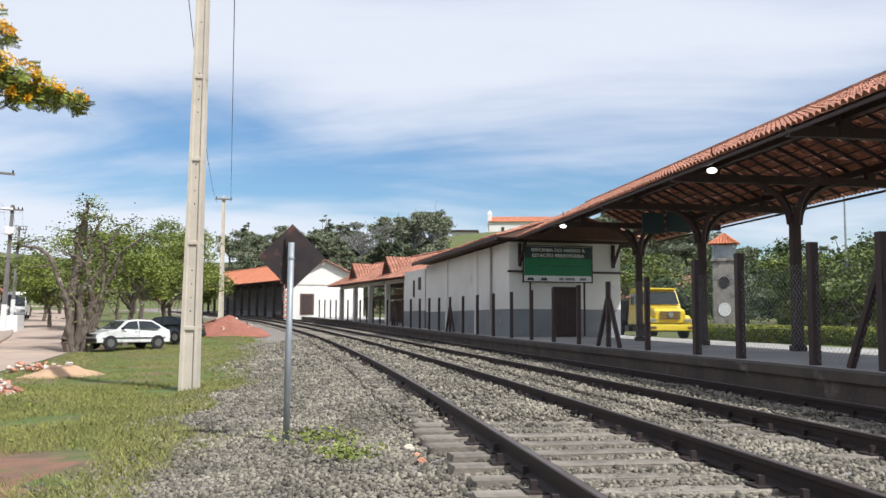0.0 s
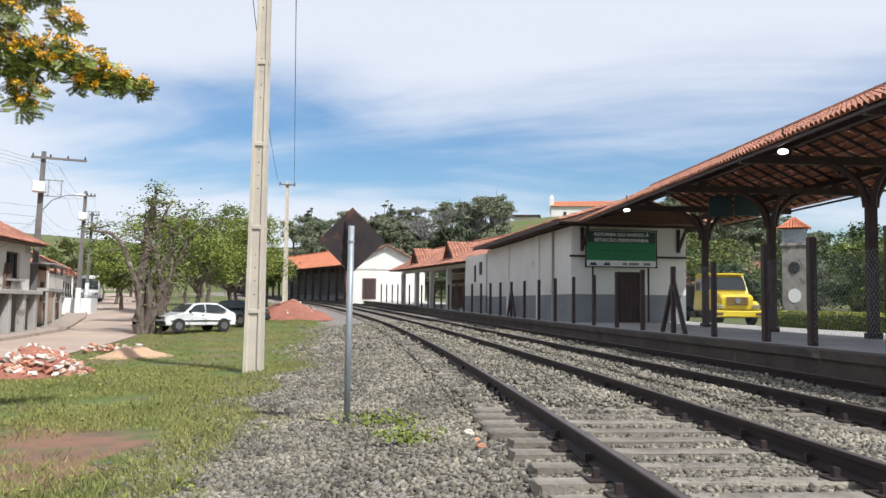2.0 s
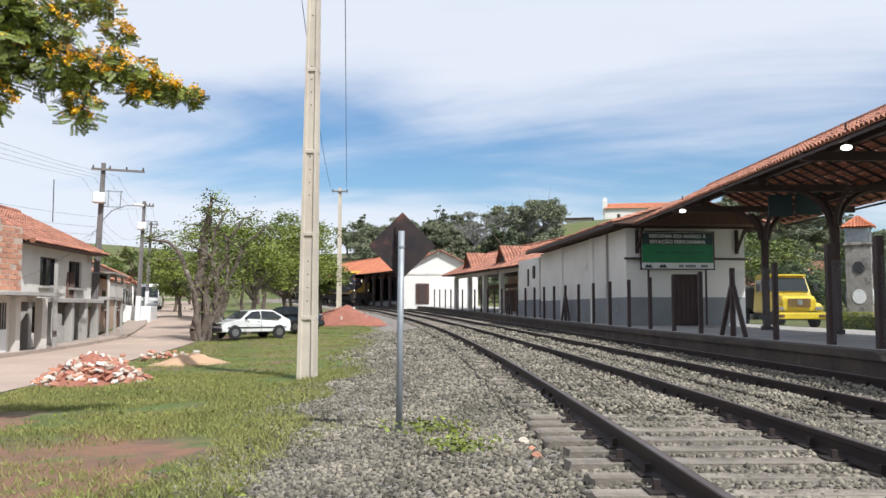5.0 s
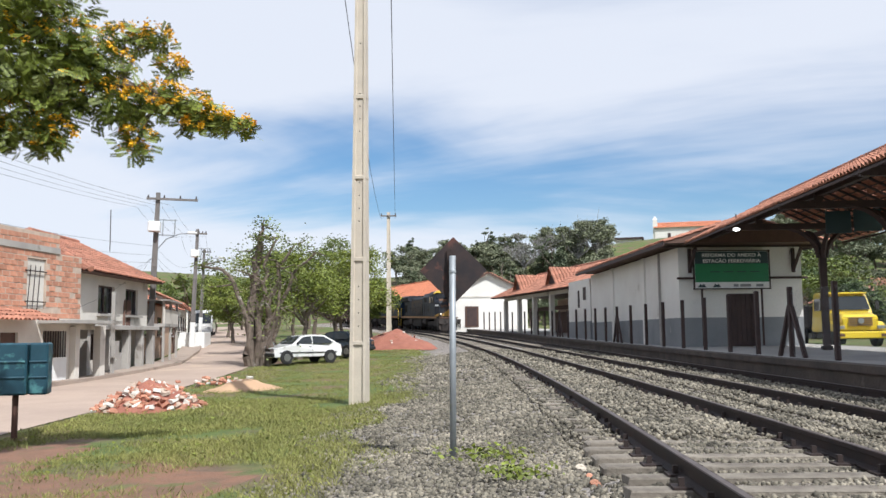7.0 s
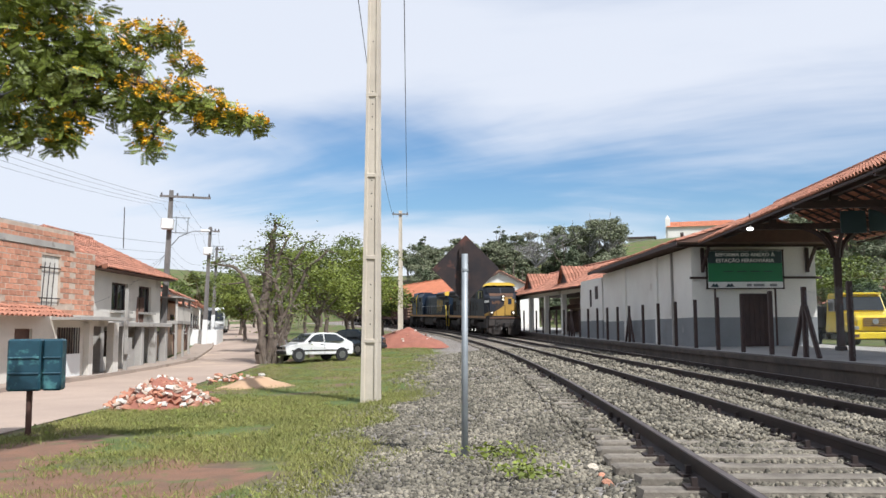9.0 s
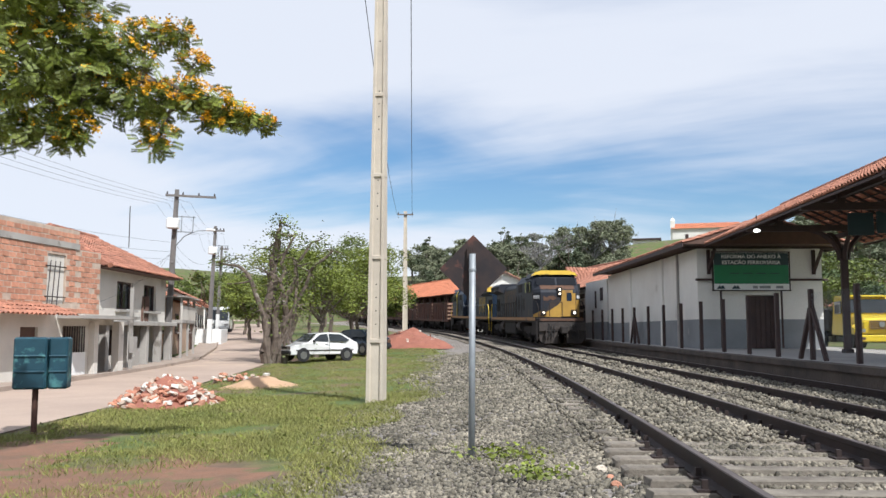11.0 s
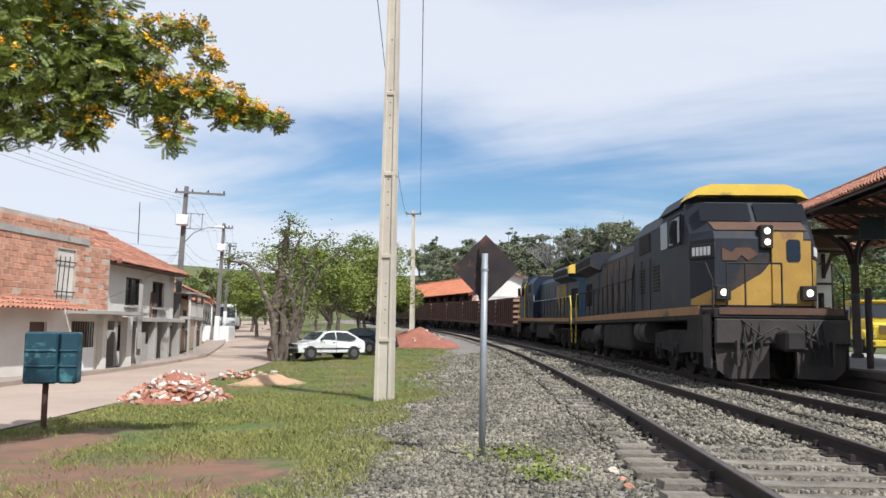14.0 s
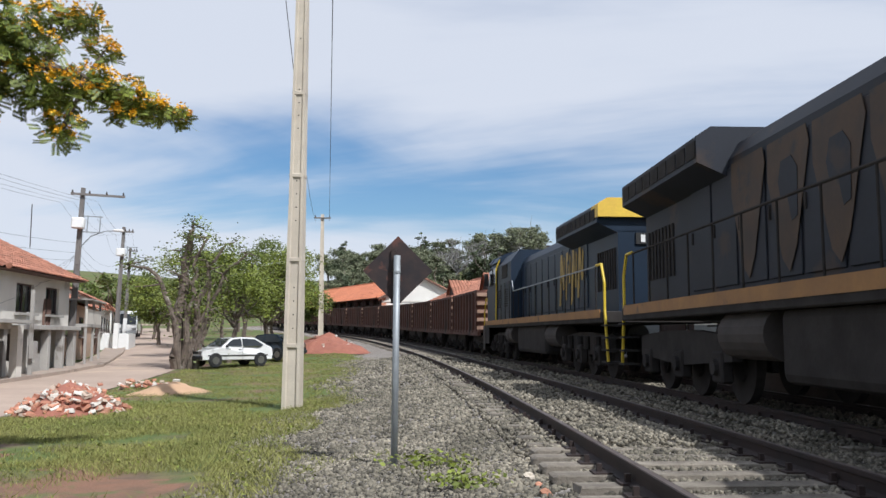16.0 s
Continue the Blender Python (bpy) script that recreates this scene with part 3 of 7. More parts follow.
                f.append((k + 2 * q, k + 2 * q + 2, k + 2 * q + 3, k + 2 * q + 1))
    ob = mesh_part(name, v, f, mat, parent, label)
    return tagged(ob, kind="stuff")


def ridge_caps(name, a, b, mat, parent, step=0.4, r=0.12):
    a, b = Vector(a), Vector(b)
    bm = bmesh.new()
    n = max(1, round((b - a).length / step))
    for i in range(n):
        rod(bm, a.lerp(b, i / n), a.lerp(b, (i + 1.12) / n), r, r * 0.85, 8)
    return part(name, bm, mat, parent)


# ---- platform canopy ----
COL_OFF, EAVE_N, EAVE_F, EAVE_Z, RIDGE_Z = 5.35, 2.25, 8.45, 4.37, 5.87
CAN0, CAN1 = 2.5, 38.0
canopy = thing("platform_canopy", Matrix(), "open platform canopy with clay tiles on dark timber frames", "canopy")


def cpt(s, off, z):
    """A point of the canopy, which is built straight beside the curving line."""
    a, b = Vector((11.03, 4.22, 0)), Vector((5.79, 36.95, 0))
    d = (b - a).normalized()
    p = a.lerp(b, (s - CAN0) / (CAN1 - CAN0)) + Vector((d.y, -d.x, 0)) * (off - COL_OFF)
    return Vector((p.x, p.y, z))


for side, eo in ((-1, EAVE_N), (1, EAVE_F)):
    tile_roof("tiles", cpt(CAN0, eo, EAVE_Z), cpt(CAN1, eo, EAVE_Z), cpt(CAN1, COL_OFF, RIDGE_Z), cpt(CAN0, COL_OFF, RIDGE_Z), M["tile"], canopy, "weathered clay tiles", 0.18, 0.34)
    bm = bmesh.new()
    beam(bm, cpt(CAN0, eo, EAVE_Z - 0.06), cpt(CAN1, eo, EAVE_Z - 0.01), 0.04, 0.06)
    part("fascia_board", bm, M["darkwood"], canopy)
    for k in range(1, 10):
        u = k / 10
        z = EAVE_Z + (RIDGE_Z - EAVE_Z) * u - 0.03
        o = eo + (COL_OFF - eo) * u
        bm = bmesh.new()
        beam(bm, cpt(CAN0, o, z), cpt(CAN1, o, z), 0.035, 0.035)
        part("batten", bm, M["darkwood"], canopy)
    s = CAN0 + 0.3
    while s < CAN1:
        bm = bmesh.new()
        beam(bm, cpt(s, eo + (COL_OFF - eo) * 0.09, EAVE_Z + (RIDGE_Z - EAVE_Z) * 0.09 - 0.07), cpt(s, COL_OFF, RIDGE_Z - 0.07), 0.055, 0.075)
        part("rafter", bm, M["darkwood"], canopy)
        s += 0.8
    for o, z in ((eo + (COL_OFF - eo) * 0.35, EAVE_Z + (RIDGE_Z - EAVE_Z) * 0.35 - 0.22), (COL_OFF, RIDGE_Z - 0.22)):
        bm = bmesh.new()
        beam(bm, cpt(CAN0, o, z), cpt(CAN1, o, z), 0.14, 0.18)
        part("purlin", bm, M["darkwood"], canopy)
part_ridge = ridge_caps("ridge_tiles", cpt(CAN0, COL_OFF, RIDGE_Z + 0.08), cpt(CAN1, COL_OFF, RIDGE_Z + 0.08), M["tile"], canopy)
for s in (5.0, 10.3, 15.6, 21.0, 26.4, 31.8):
    col = part("column", beam(bmesh.new(), cpt(s, COL_OFF, PLAT_Z), cpt(s, COL_OFF, 3.55), 0.21, 0.21, (0, 1, 0)), M["darkwood"], canopy, "dark painted timber column")
    bm = bmesh.new()
    box(bm, cpt(s, COL_OFF, PLAT_Z + 0.06), (0.32, 0.32, 0.14), None, 0.02)
    part("column_foot", bm, M["iron"], canopy)
    for side in (-1, 1):
        # curved braces along and across
        for ax in (0, 1):
            bm = bmesh.new()
            pts = []
            for q in range(7):
                u = q / 6
                h = 3.30 + 1.05 * math.sin(u * math.pi / 2) * (0.92 if ax == 0 else 1.0)
                dd = side * (0.12 + 1.25 * (1 - math.cos(u * math.pi / 2)))
                pts.append(cpt(s + (dd if ax == 0 else 0), COL_OFF + (dd if ax else 0), h))
            tube(bm, pts, 0.085, 4)
            part("brace", bm, M["darkwood"], canopy)
    for side, eo in ((-1, EAVE_N), (1, EAVE_F)):
        bm = bmesh.new()
        beam(bm, cpt(s, COL_OFF, 4.36), cpt(s, eo, EAVE_Z - 0.02), 0.14, 0.2)
        part("tie_beam", bm, M["darkwood"], canopy)
        bm = bmesh.new()
        h = EAVE_Z + (RIDGE_Z - EAVE_Z) * 0.35 - 0.2
        o = eo + (COL_OFF - eo) * 0.35
        beam(bm, cpt(s, o, 4.3), cpt(s, o, h), 0.2, 0.2, (0, 1, 0))
        part("strut", bm, M["darkwood"], canopy)
for place in ((5.65, 19.0, 4.2), (3.87, 30.0, 4.2)):
    lt = thing("hanging_lamp", Matrix.Translation(place), "lit white lamp under the canopy rafters", "lamp", "canopy lamps")
    bm = bmesh.new()
    bmesh.ops.create_uvsphere(bm, u_segments=12, v_segments=8, radius=0.085, matrix=Matrix.Diagonal((1.3, 1.3, 0.7, 1)))
    part("bulb", bm, M["lamp"], lt, smooth=True)
    bar("stem", (0, 0, 0.05), (0, 0, 0.5), 0.02, M["iron"], lt)
spk = thing("hanging_sign", Matrix.Translation(cpt(28.0, 5.0, 4.05)) @ pose(0, 0, 0, 0, 0, 9) @ Matrix.Scale(0.72, 4), "dark blue hanging boards under the canopy", "sign")
block("board", (-0.75, 0, 0), (1.0, 0.08, 0.9), M["navy"], spk, "", 0.01)
block("board", (0.55, 0.3, 0.1), (1.1, 0.08, 0.9), M["navy"], spk, "", 0.01)
bar("hanger", (-0.7, 0, 0.45), (-0.7, 0, 1.0), 0.02, M["iron"], spk)
bar("hanger", (0.55, 0.3, 0.5), (0.55, 0.3, 1.0), 0.02, M["iron"], spk)

# ---- station building with the notice board ----
ST = pose(2.49, 37.23, PLAT_Z, 0, 0, 13.5)
ST_W, ST_L, ST_H = 5.1, 17.4, 4.05
station = thing("station_building", ST, "whitewashed station building with grey dado and clay roof", "building")


def wall_box(name, parent, x0, x1, y0, y1, z0, z1, mat, label=""):
    return block(name, ((x0 + x1) / 2, (y0 + y1) / 2, (z0 + z1) / 2), (x1 - x0, y1 - y0, z1 - z0), mat, parent, label)


DADO = 1.18
# end wall: pieces round the door opening
for z0, z1, mt, nm in ((0, DADO, "grey", "dado"), (DADO, ST_H, "white", "wall")):
    wall_box(nm, station, 0, 1.95, 0, 0.25, z0, z1, M[mt])
    wall_box(nm, station, 3.15, ST_W, 0, 0.25, z0, z1, M[mt])
wall_box("wall", station, 1.95, 3.15, 0, 0.25, 2.15, ST_H, M["white"])
block("door", (2.55, 0.14, 1.07), (1.2, 0.08, 2.14), M["darkwood"], station, "closed dark plank door", 0.01)
for k in range(6):
    block("plank", (2.05 + 0.2 * k, 0.09, 1.07), (0.18, 0.03, 2.1), M["darkwood"], station)
for z0, z1, mt, nm in ((0, DADO, "grey", "dado"), (DADO, ST_H, "white", "wall")):
    wall_box(nm, station, 0, 0.25, 0.25, ST_L, z0, z1, M[mt])
    wall_box(nm, station, ST_W - 0.25, ST_W, 0.25, ST_L, z0, z1, M[mt])
    wall_box(nm, station, 0.25, ST_W - 0.25, ST_L - 0.25, ST_L, z0, z1, M[mt])
for y in (5.2, 11.5):
    wall_box("pilaster", station, -0.09, 0, y - 0.2, y + 0.2, 0, ST_H, M["white"])
for y in (2.6,):
    block("downpipe", (-0.06, y, ST_H / 2), (0.09, 0.09, ST_H), M["cement"], station)
bm = bmesh.new()
prism(bm, [(-0.75, ST_H - 0.0), (ST_W + 0.7, ST_H - 0.0), (ST_W / 2, ST_H + 0.95)], 0.25)
part("gable", bm, M["darkwood"], station, "boarded dark gable")
sx0, sx1, sz, rz = -0.85, ST_W + 0.8, ST_H + 0.12, ST_H + 1.15
tile_roof("tiles", (sx0, -1.0, sz), (sx0, ST_L + 0.3, sz), (ST_W / 2, ST_L + 0.3, rz), (ST_W / 2, -1.0, rz), M["tile"], station, "weathered clay tiles")
tile_roof("tiles", (sx1, -1.0, sz), (sx1, ST_L + 0.3, sz), (ST_W / 2, ST_L + 0.3, rz), (ST_W / 2, -1.0, rz), M["tile"], station)
for x in (sx0, sx1):
    block("fascia_board", (x, ST_L / 2 - 0.3, sz - 0.05), (0.05, ST_L + 1.3, 0.16), M["darkwood"], station)
bm = bmesh.new()
prism(bm, [(sx0, sz - 0.02), (sx1, sz - 0.02), (ST_W / 2, rz - 0.02)], ST_L + 1.2, Matrix.Translation((0, -0.95, 0)))
part("soffit", bm, M["brownwood"], station, "brown boarded eaves")
for x in (0.45, 4.75):
    bm = bmesh.new()
    beam(bm, (x, -0.05, 3.1), (x, -0.85, 3.95), 0.1, 0.1)
    beam(bm, (x, -0.05, 3.0), (x, -0.05, 4.0), 0.12, 0.12, (0, 1, 0))
    part("bracket", bm, M["darkwood"], station)
block("crossbar", (2.6, -0.1, 2.78), (5.4, 0.08, 0.09), M["darkwood"], station, "dark iron bar")

# notice board on its frame
SGN = ST @ Matrix.Translation((0.5, -0.35, 2.33)) @ Matrix.Diagonal((0.98, 1, 0.88, 1))
notice = thing("notice_board", SGN, "green and navy works notice board with white capital letters", "sign")
block("panel", (1.6, 0, 0.87), (3.2, 0.05, 1.74), M["paint_w"], notice, "white board")
block("panel", (1.6, -0.03, 0.73), (3.08, 0.015, 0.85), M["green"], notice, "green field")
block("panel", (1.6, -0.03, 1.435), (3.08, 0.015, 0.56), M["navy"], notice, "dark navy field")
for x in (0.02, 3.18):
    block("frame_bar", (x, 0.0, 0.87), (0.05, 0.08, 1.8), M["iron"], notice)
for z in (0.0, 1.76):
    block("frame_bar", (1.6, 0.0, z), (3.25, 0.08, 0.05), M["iron"], notice)


def lettering(text, size, m, mat, parent, depth=0.004):
    cu = bpy.data.curves.new("lettering", "FONT")
    cu.body, cu.size, cu.extrude, cu.offset = text, size, depth, size * 0.018
    cu.align_x = "CENTER"
    tmp = new("lettering", cu)
    bpy.context.view_layer.update()
    me = bpy.data.meshes.new_from_object(tmp.evaluated_get(bpy.context.evaluated_depsgraph_get()))
    bpy.data.objects.remove(tmp)
    me.materials.clear()
    me.materials.append(mat)
    ob = new("lettering", me)
    ob.parent, ob.matrix_basis = parent, m
    return tagged(ob, "white capital letters")


lettering("REFORMA DO ANEXO À", 0.225, pose(1.6, -0.045, 1.475, 90), M["paint_w"], notice)
lettering("ESTAÇÃO FERROVIÁRIA", 0.225, pose(1.6, -0.045, 1.205, 90), M["paint_w"], notice)
for x, w in ((0.33, 0.36), (0.95, 0.36)):
    bm = bmesh.new()
    prism(bm, [(x - w / 2, 0.07), (x + w / 2, 0.07), (x + w * 0.2, 0.24), (x, 0.16), (x - w * 0.15, 0.24)], 0.01, Matrix.Translation((0, -0.04, 0)))
    part("emblem", bm, M["navy"], notice)
for x, w in ((1.75, 0.2), (2.15, 0.45), (2.75, 0.3)):
    block("emblem", (x, -0.035, 0.15), (w, 0.012, 0.12), M["grey"], notice)
for k in range(4):
    block("print_line", (0.9 + 0.55 * k, -0.04, 0.78), (0.4, 0.006, 0.035), M["navy"], notice)
for x in (0.35, 2.85):
    bar("post", (x, 0.06, -2.6), (x, 0.06, 0.05), 0.045, M["darkwood"], notice)

# ---- fence along the platform edge ----


def fence_post(s, off, h, w=0.13, brace=0):
    f = thing("fence_post", at(s, off, PLAT_Z), "dark square timber fence post on the platform", "fence post", "platform fence")
    bm = bmesh.new()
    box(bm, (0, 0, h / 2), (w, w, h), None, 0.01)
    part("post", bm, M["darkwood"], f)
    for q in ((-1, 1) if brace else ()):
        bm = bmesh.new()
        beam(bm, (0, q * 0.08, h * 0.72), (0.0, q * 0.85, 0.0), 0.1, 0.1, (1, 0, 0))
        part("brace", bm, M["darkwood"], f)
    return f


FENCE_S = [13.4, 15.2, 17.7, 19.6, 22.3, 25.0, 27.5, 30.0, 32.6, 35.3, 38.1, 40.9, 43.7, 46.5, 49.1, 51.6, 54.2, 56.8, 59.3, 61.9, 64.4, 67.0, 69.5, 72.0, 74.6, 77.2, 79.7, 82.2, 84.8, 87.3, 89.9, 92.4]
for k, s in enumerate(FENCE_S):
    fence_post(s, 2.6, 2.1 if k < 4 else 1.85, 0.15 if s < 20 else 0.12, k in (0, 5, 13, 19))
bm = bmesh.new()
for a, b in zip(FENCE_S[:-1], FENCE_S[1:]):
    if a > 23:
        break
    L = (spot(b, 2.6) - spot(a, 2.6)).length
    n = int(L / 0.11)
    base, tip = spot(a, 2.6, PLAT_Z), spot(b, 2.6, PLAT_Z)
    for k in range(-18, n):
        for q in (0, 1):
            u0, z0, u1, z1 = k * 0.11, 0.05, k * 0.11 + 1.7, 1.75
            if u0 < 0:
                z0, u0 = z0 - u0, 0
            if u1 > L:
                z1, u1 = z1 - (u1 - L), L
            if z1 <= z0:
                continue
            e0, e1 = (u0 / L, u1 / L) if q == 0 else (1 - u0 / L, 1 - u1 / L)
            beam(bm, base.lerp(tip, e0) + Vector((0, 0, z0)), base.lerp(tip, e1) + Vector((0, 0, z1)), 0.0024, 0.0024, (1, 0, 0))
ob = part("fence_mesh", bm, M["galv"])
tagged(ob, "thin diamond wire mesh between the fence posts", "wire mesh", kind="stuff")

# ---- the train ----
TRAIN = []
LOCO_L, WAGON_L, LOCO_K = 22.1, 9.55, 1.045


def wheel(parent, x, y, r=0.53):
    bm = bmesh.new()
    rod(bm, (x - 0.07, y, r), (x + 0.07, y, r), r, None, 24)
    rod(bm, (x - 0.12, y, r), (x + 0.12, y, r), r * 0.42, None, 16)
    return part("wheel", bm, M["under"], parent)


def bogie(parent, yc, axles, name="bogie"):
    """A truck: side frames with axle boxes and springs, and its wheels."""
    span = max(axles) - min(axles)
    bm = bmesh.new()
    for side in (-1, 1):
        x = side * 1.12
        prism(bm, [(-span / 2 - 0.55, 0.62), (-span / 2 - 0.5, 0.98), (-span * 0.2, 1.08), (span * 0.2, 1.08), (span / 2 + 0.5, 0.98), (span / 2 + 0.55, 0.62), (span * 0.3, 0.56), (0, 0.50), (-span * 0.3, 0.56)], 0.16, Matrix.Translation((x - 0.08, yc, 0)) @ pose(0, 0, 0, 0, 0, 90) @ Matrix.Translation((0, -0.08, 0)))
        for a in axles:
            box(bm, (x + side * 0.1, yc + a, 0.53), (0.2, 0.42, 0.46), None, 0.03)
            for q in (-0.36, 0.36):
                rod(bm, (x + side * 0.06, yc + a + q, 0.66), (x + side * 0.06, yc + a + q, 0.98), 0.10, None, 8)
            rod(bm, (x + side * 0.2, yc + a, 0.53), (x + side * 0.27, yc + a, 0.53), 0.12, None, 10)
    ob = part(name, bm, M["under"], parent, "grimy cast side frames")
    for a in axles:
        for side in (-1, 1):
            wheel(ob, side * GAUGE / 2, yc + a)
    return ob


def grab(parent, pts, r, mat, name="handrail"):
    bm = bmesh.new()
    tube(bm, pts, r, 6)
    return part(name, bm, mat, parent)


def locomotive(front_look):
    """A long-hood diesel; its nose points to -y."""
    worn = front_look
    side_mat = M["loco_blue"] if worn else M["loco_navy"]
    lead = thing("locomotive", Matrix(), "weathered grey-blue and yellow diesel locomotive with lit headlights" if worn else "navy blue diesel locomotive with yellow handrails running cab last", "locomotive", "locomotives")
    bm = bmesh.new()
    box(bm, (0, 0, 1.42), (3.0, 21.0, 0.26), None, 0.02)
    part("deck", bm, M["under"], lead)
    for side in (-1, 1):
        block("sill_stripe", (side * 1.505, 0, 1.5), (0.02, 20.6, 0.19), M["sill_orange"], lead, "faded orange stripe")
    # long hood: narrow engine room, wide equipment bay behind the cab
    bm = bmesh.new()
    prism(bm, [(-1.0, 1.55), (-1.0, 3.62), (-0.82, 3.88), (0.82, 3.88), (1.0, 3.62), (1.0, 1.55)], 11.4, Matrix.Translation((0, -3.2, 0)))
    part("engine_hood", bm, side_mat, lead)
    bm = bmesh.new()
    prism(bm, [(-1.46, 1.55), (-1.46, 3.75), (-1.1, 4.18), (1.1, 4.18), (1.46, 3.75), (1.46, 1.55)], 3.6, Matrix.Translation((0, -6.6, 0)))
    part("equipment_bay", bm, side_mat, lead)
    # radiator wings at the rear
    bm = bmesh.new()
    prism(bm, [(-1.0, 3.36), (-1.52, 3.58), (-1.52, 3.98), (-1.28, 4.13), (1.28, 4.13), (1.52, 3.98), (1.52, 3.58), (1.0, 3.36)], 4.6, Matrix.Translation((0, 5.6, 0)))
    part("radiator", bm, side_mat, lead)
    for side in (-1, 1):
        for k in range(9):
            block("radiator_slat", (side * 1.525, 5.85 + 0.5 * k, 3.79), (0.02, 0.42, 0.26), M["under"], lead)
    if not worn:
        bm = bmesh.new()
        prism(bm, [(-1.53, 3.70), (-1.53, 3.99), (-1.29, 4.14), (1.29, 4.14), (1.53, 3.99), (1.53, 3.70)], 0.62, Matrix.Translation((0, 9.72, 0)))
        part("radiator_tip", bm, M["loco_roof"], lead, "yellow tip of the radiator roof")
        block("number_board", (0, 10.22, 3.22), (1.1, 0.05, 0.26), M["black"], lead, "black number board")
        for q in range(5):
            block("digit_bar", (-0.38 + 0.19 * q, 10.255, 3.22), (0.11, 0.012, 0.17), M["paint_w"], lead)
    bm = bmesh.new()
    prism(bm, [(-1.0, 1.55), (-1.0, 3.4), (1.0, 3.4), (1.0, 1.55)], 2.0, Matrix.Translation((0, 8.2, 0)))
    part("rear_hood", bm, side_mat, lead)
    # hood doors and louvres
    for side in (-1, 1):
        for k in range(10):
            y = -2.6 + 1.05 * k
            block("hood_door", (side * 1.012, y, 2.6), (0.03, 0.95, 1.75), side_mat, lead, "", 0.01)
            block("door_latch", (side * 1.035, y + 0.4, 2.6), (0.03, 0.05, 0.2), M["under"], lead)
        for k in range(8):
            block("louvre", (side * 1.475, -6.05, 2.1 + 0.09 * k), (0.02, 0.75, 0.04), M["under"], lead)
            block("louvre", (side * 1.475, -4.2, 2.1 + 0.09 * k), (0.02, 0.75, 0.04), M["under"], lead)
        block("vent_grille", (side * 1.47, -4.6, 3.45), (0.03, 1.4, 0.5), M["under"], lead)
    for y in (0.5, 3.2):
        bm = bmesh.new()
        rod(bm, (0, y, 3.86), (0, y, 4.05), 0.45, 0.4, 16)
        part("roof_fan", bm, M["under"], lead)
    block("exhaust", (0, 1.8, 3.97), (0.8, 0.6, 0.24), M["under"], lead, "", 0.03)
    # faded lettering on the flank as plain shapes
    for side in (-1, 1):
        for k in range(5 if worn else 0):
            # tall faded wedges with a darker shape in each
            bm = bmesh.new()
            y = -0.4 + 1.3 * k
            prism(bm, [(y - 0.62, 3.30), (y - 0.55, 3.52), (y + 0.58, 3.50), (y + 0.60, 3.0), (y + 0.22, 1.95), (y + 0.02, 1.78), (y - 0.20, 2.1)], 0.006, Matrix.Translation((side * 1.043, 0, 0)) @ pose(0, 0, 0, 0, 0, 90))
            part("flank_emblem", bm, M["emblem_faint"], lead, "faded rusty orange wedge")
            if k in (1, 2, 3):
                bm = bmesh.new()
                prism(bm, [(y - 0.26, 2.45), (y - 0.1, 2.40), (y + 0.0, 2.72), (y + 0.2, 2.74), (y + 0.26, 2.95), (y + 0.16, 3.2), (y - 0.14, 3.22), (y - 0.3, 3.05)], 0.006, Matrix.Translation((side * 1.052, 0, 0)) @ pose(0, 0, 0, 0, 0, 90))
                part("flank_mark", bm, M["loco_blue"], lead)
        for k in range(8):
            block("vent_slot", (side * 1.012, 8.42 + 0.22 * k, 2.55), (0.03, 0.10, 0.95), M["under"], lead)
        bm = bmesh.new()
        rod(bm, (side * 1.12, 3.5, 1.0), (side * 1.12, 5.1, 1.0), 0.34, None, 20)
        part("air_tank", bm, M["pilot"], lead, smooth=False)
        for k in range(0 if worn else 4):
            bm = bmesh.new()
            y = (1.4 if worn else 4.1) + 0.78 * k
            low = 1.85 + 0.16 * (k % 2)
            prism(bm, [(y - 0.25, low), (y - 0.02, low), (y + 0.14, 2.95), (y + 0.27, low + 0.45), (y + 0.46, low + 0.45), (y + 0.56, 3.2), (y + 0.42, 3.3), (y + 0.34, 2.6), (y + 0.22, 3.35), (y - 0.02, 3.35)], 0.006, Matrix.Translation((side * 1.045, 0, 0)) @ pose(0, 0, 0, 0, 0, 90))
            part("flank_emblem", bm, M["emblem_faint"] if worn else M["emblem_gold"], lead)
    # cab
    bm = bmesh.new()
    prism(bm, [(-1.5, 1.55), (-1.5, 3.70), (-1.28, 4.22), (1.28, 4.22), (1.5, 3.70), (1.5, 1.55)], 2.35, Matrix.Translation((0, -8.95, 0)))
    cab = part("cab", bm, side_mat, lead)
    bm = bmesh.new()
    prism(bm, [(-1.47, 4.06), (-1.28, 4.28), (-0.9, 4.40), (0.9, 4.40), (1.28, 4.28), (1.47, 4.06), (1.22, 4.15), (-1.22, 4.15)], 0.75, Matrix.Translation((0, -9.36, 0)))
    part("cab_roof", bm, M["loco_roof"] if worn else M["loco_navy"], lead, "chipped yellow cab roof" if worn else "navy cab roof")
    bm = bmesh.new()
    prism(bm, [(-1.50, 3.96), (-1.27, 4.26), (-0.88, 4.39), (0.88, 4.39), (1.27, 4.26), (1.50, 3.96)], 2.1, Matrix.Translation((0, -8.61, 0)))
    part("rear_roof", bm, side_mat, lead)
    for side in (-1, 1):
        fr = block("side_window", (side * 1.505, -8.25, 3.42), (0.04, 1.15, 0.72), M["under"], lead)
        block("pane", (side * 1.53, -8.53, 3.42), (0.012, 0.50, 0.60), M["loco_glass"], fr)
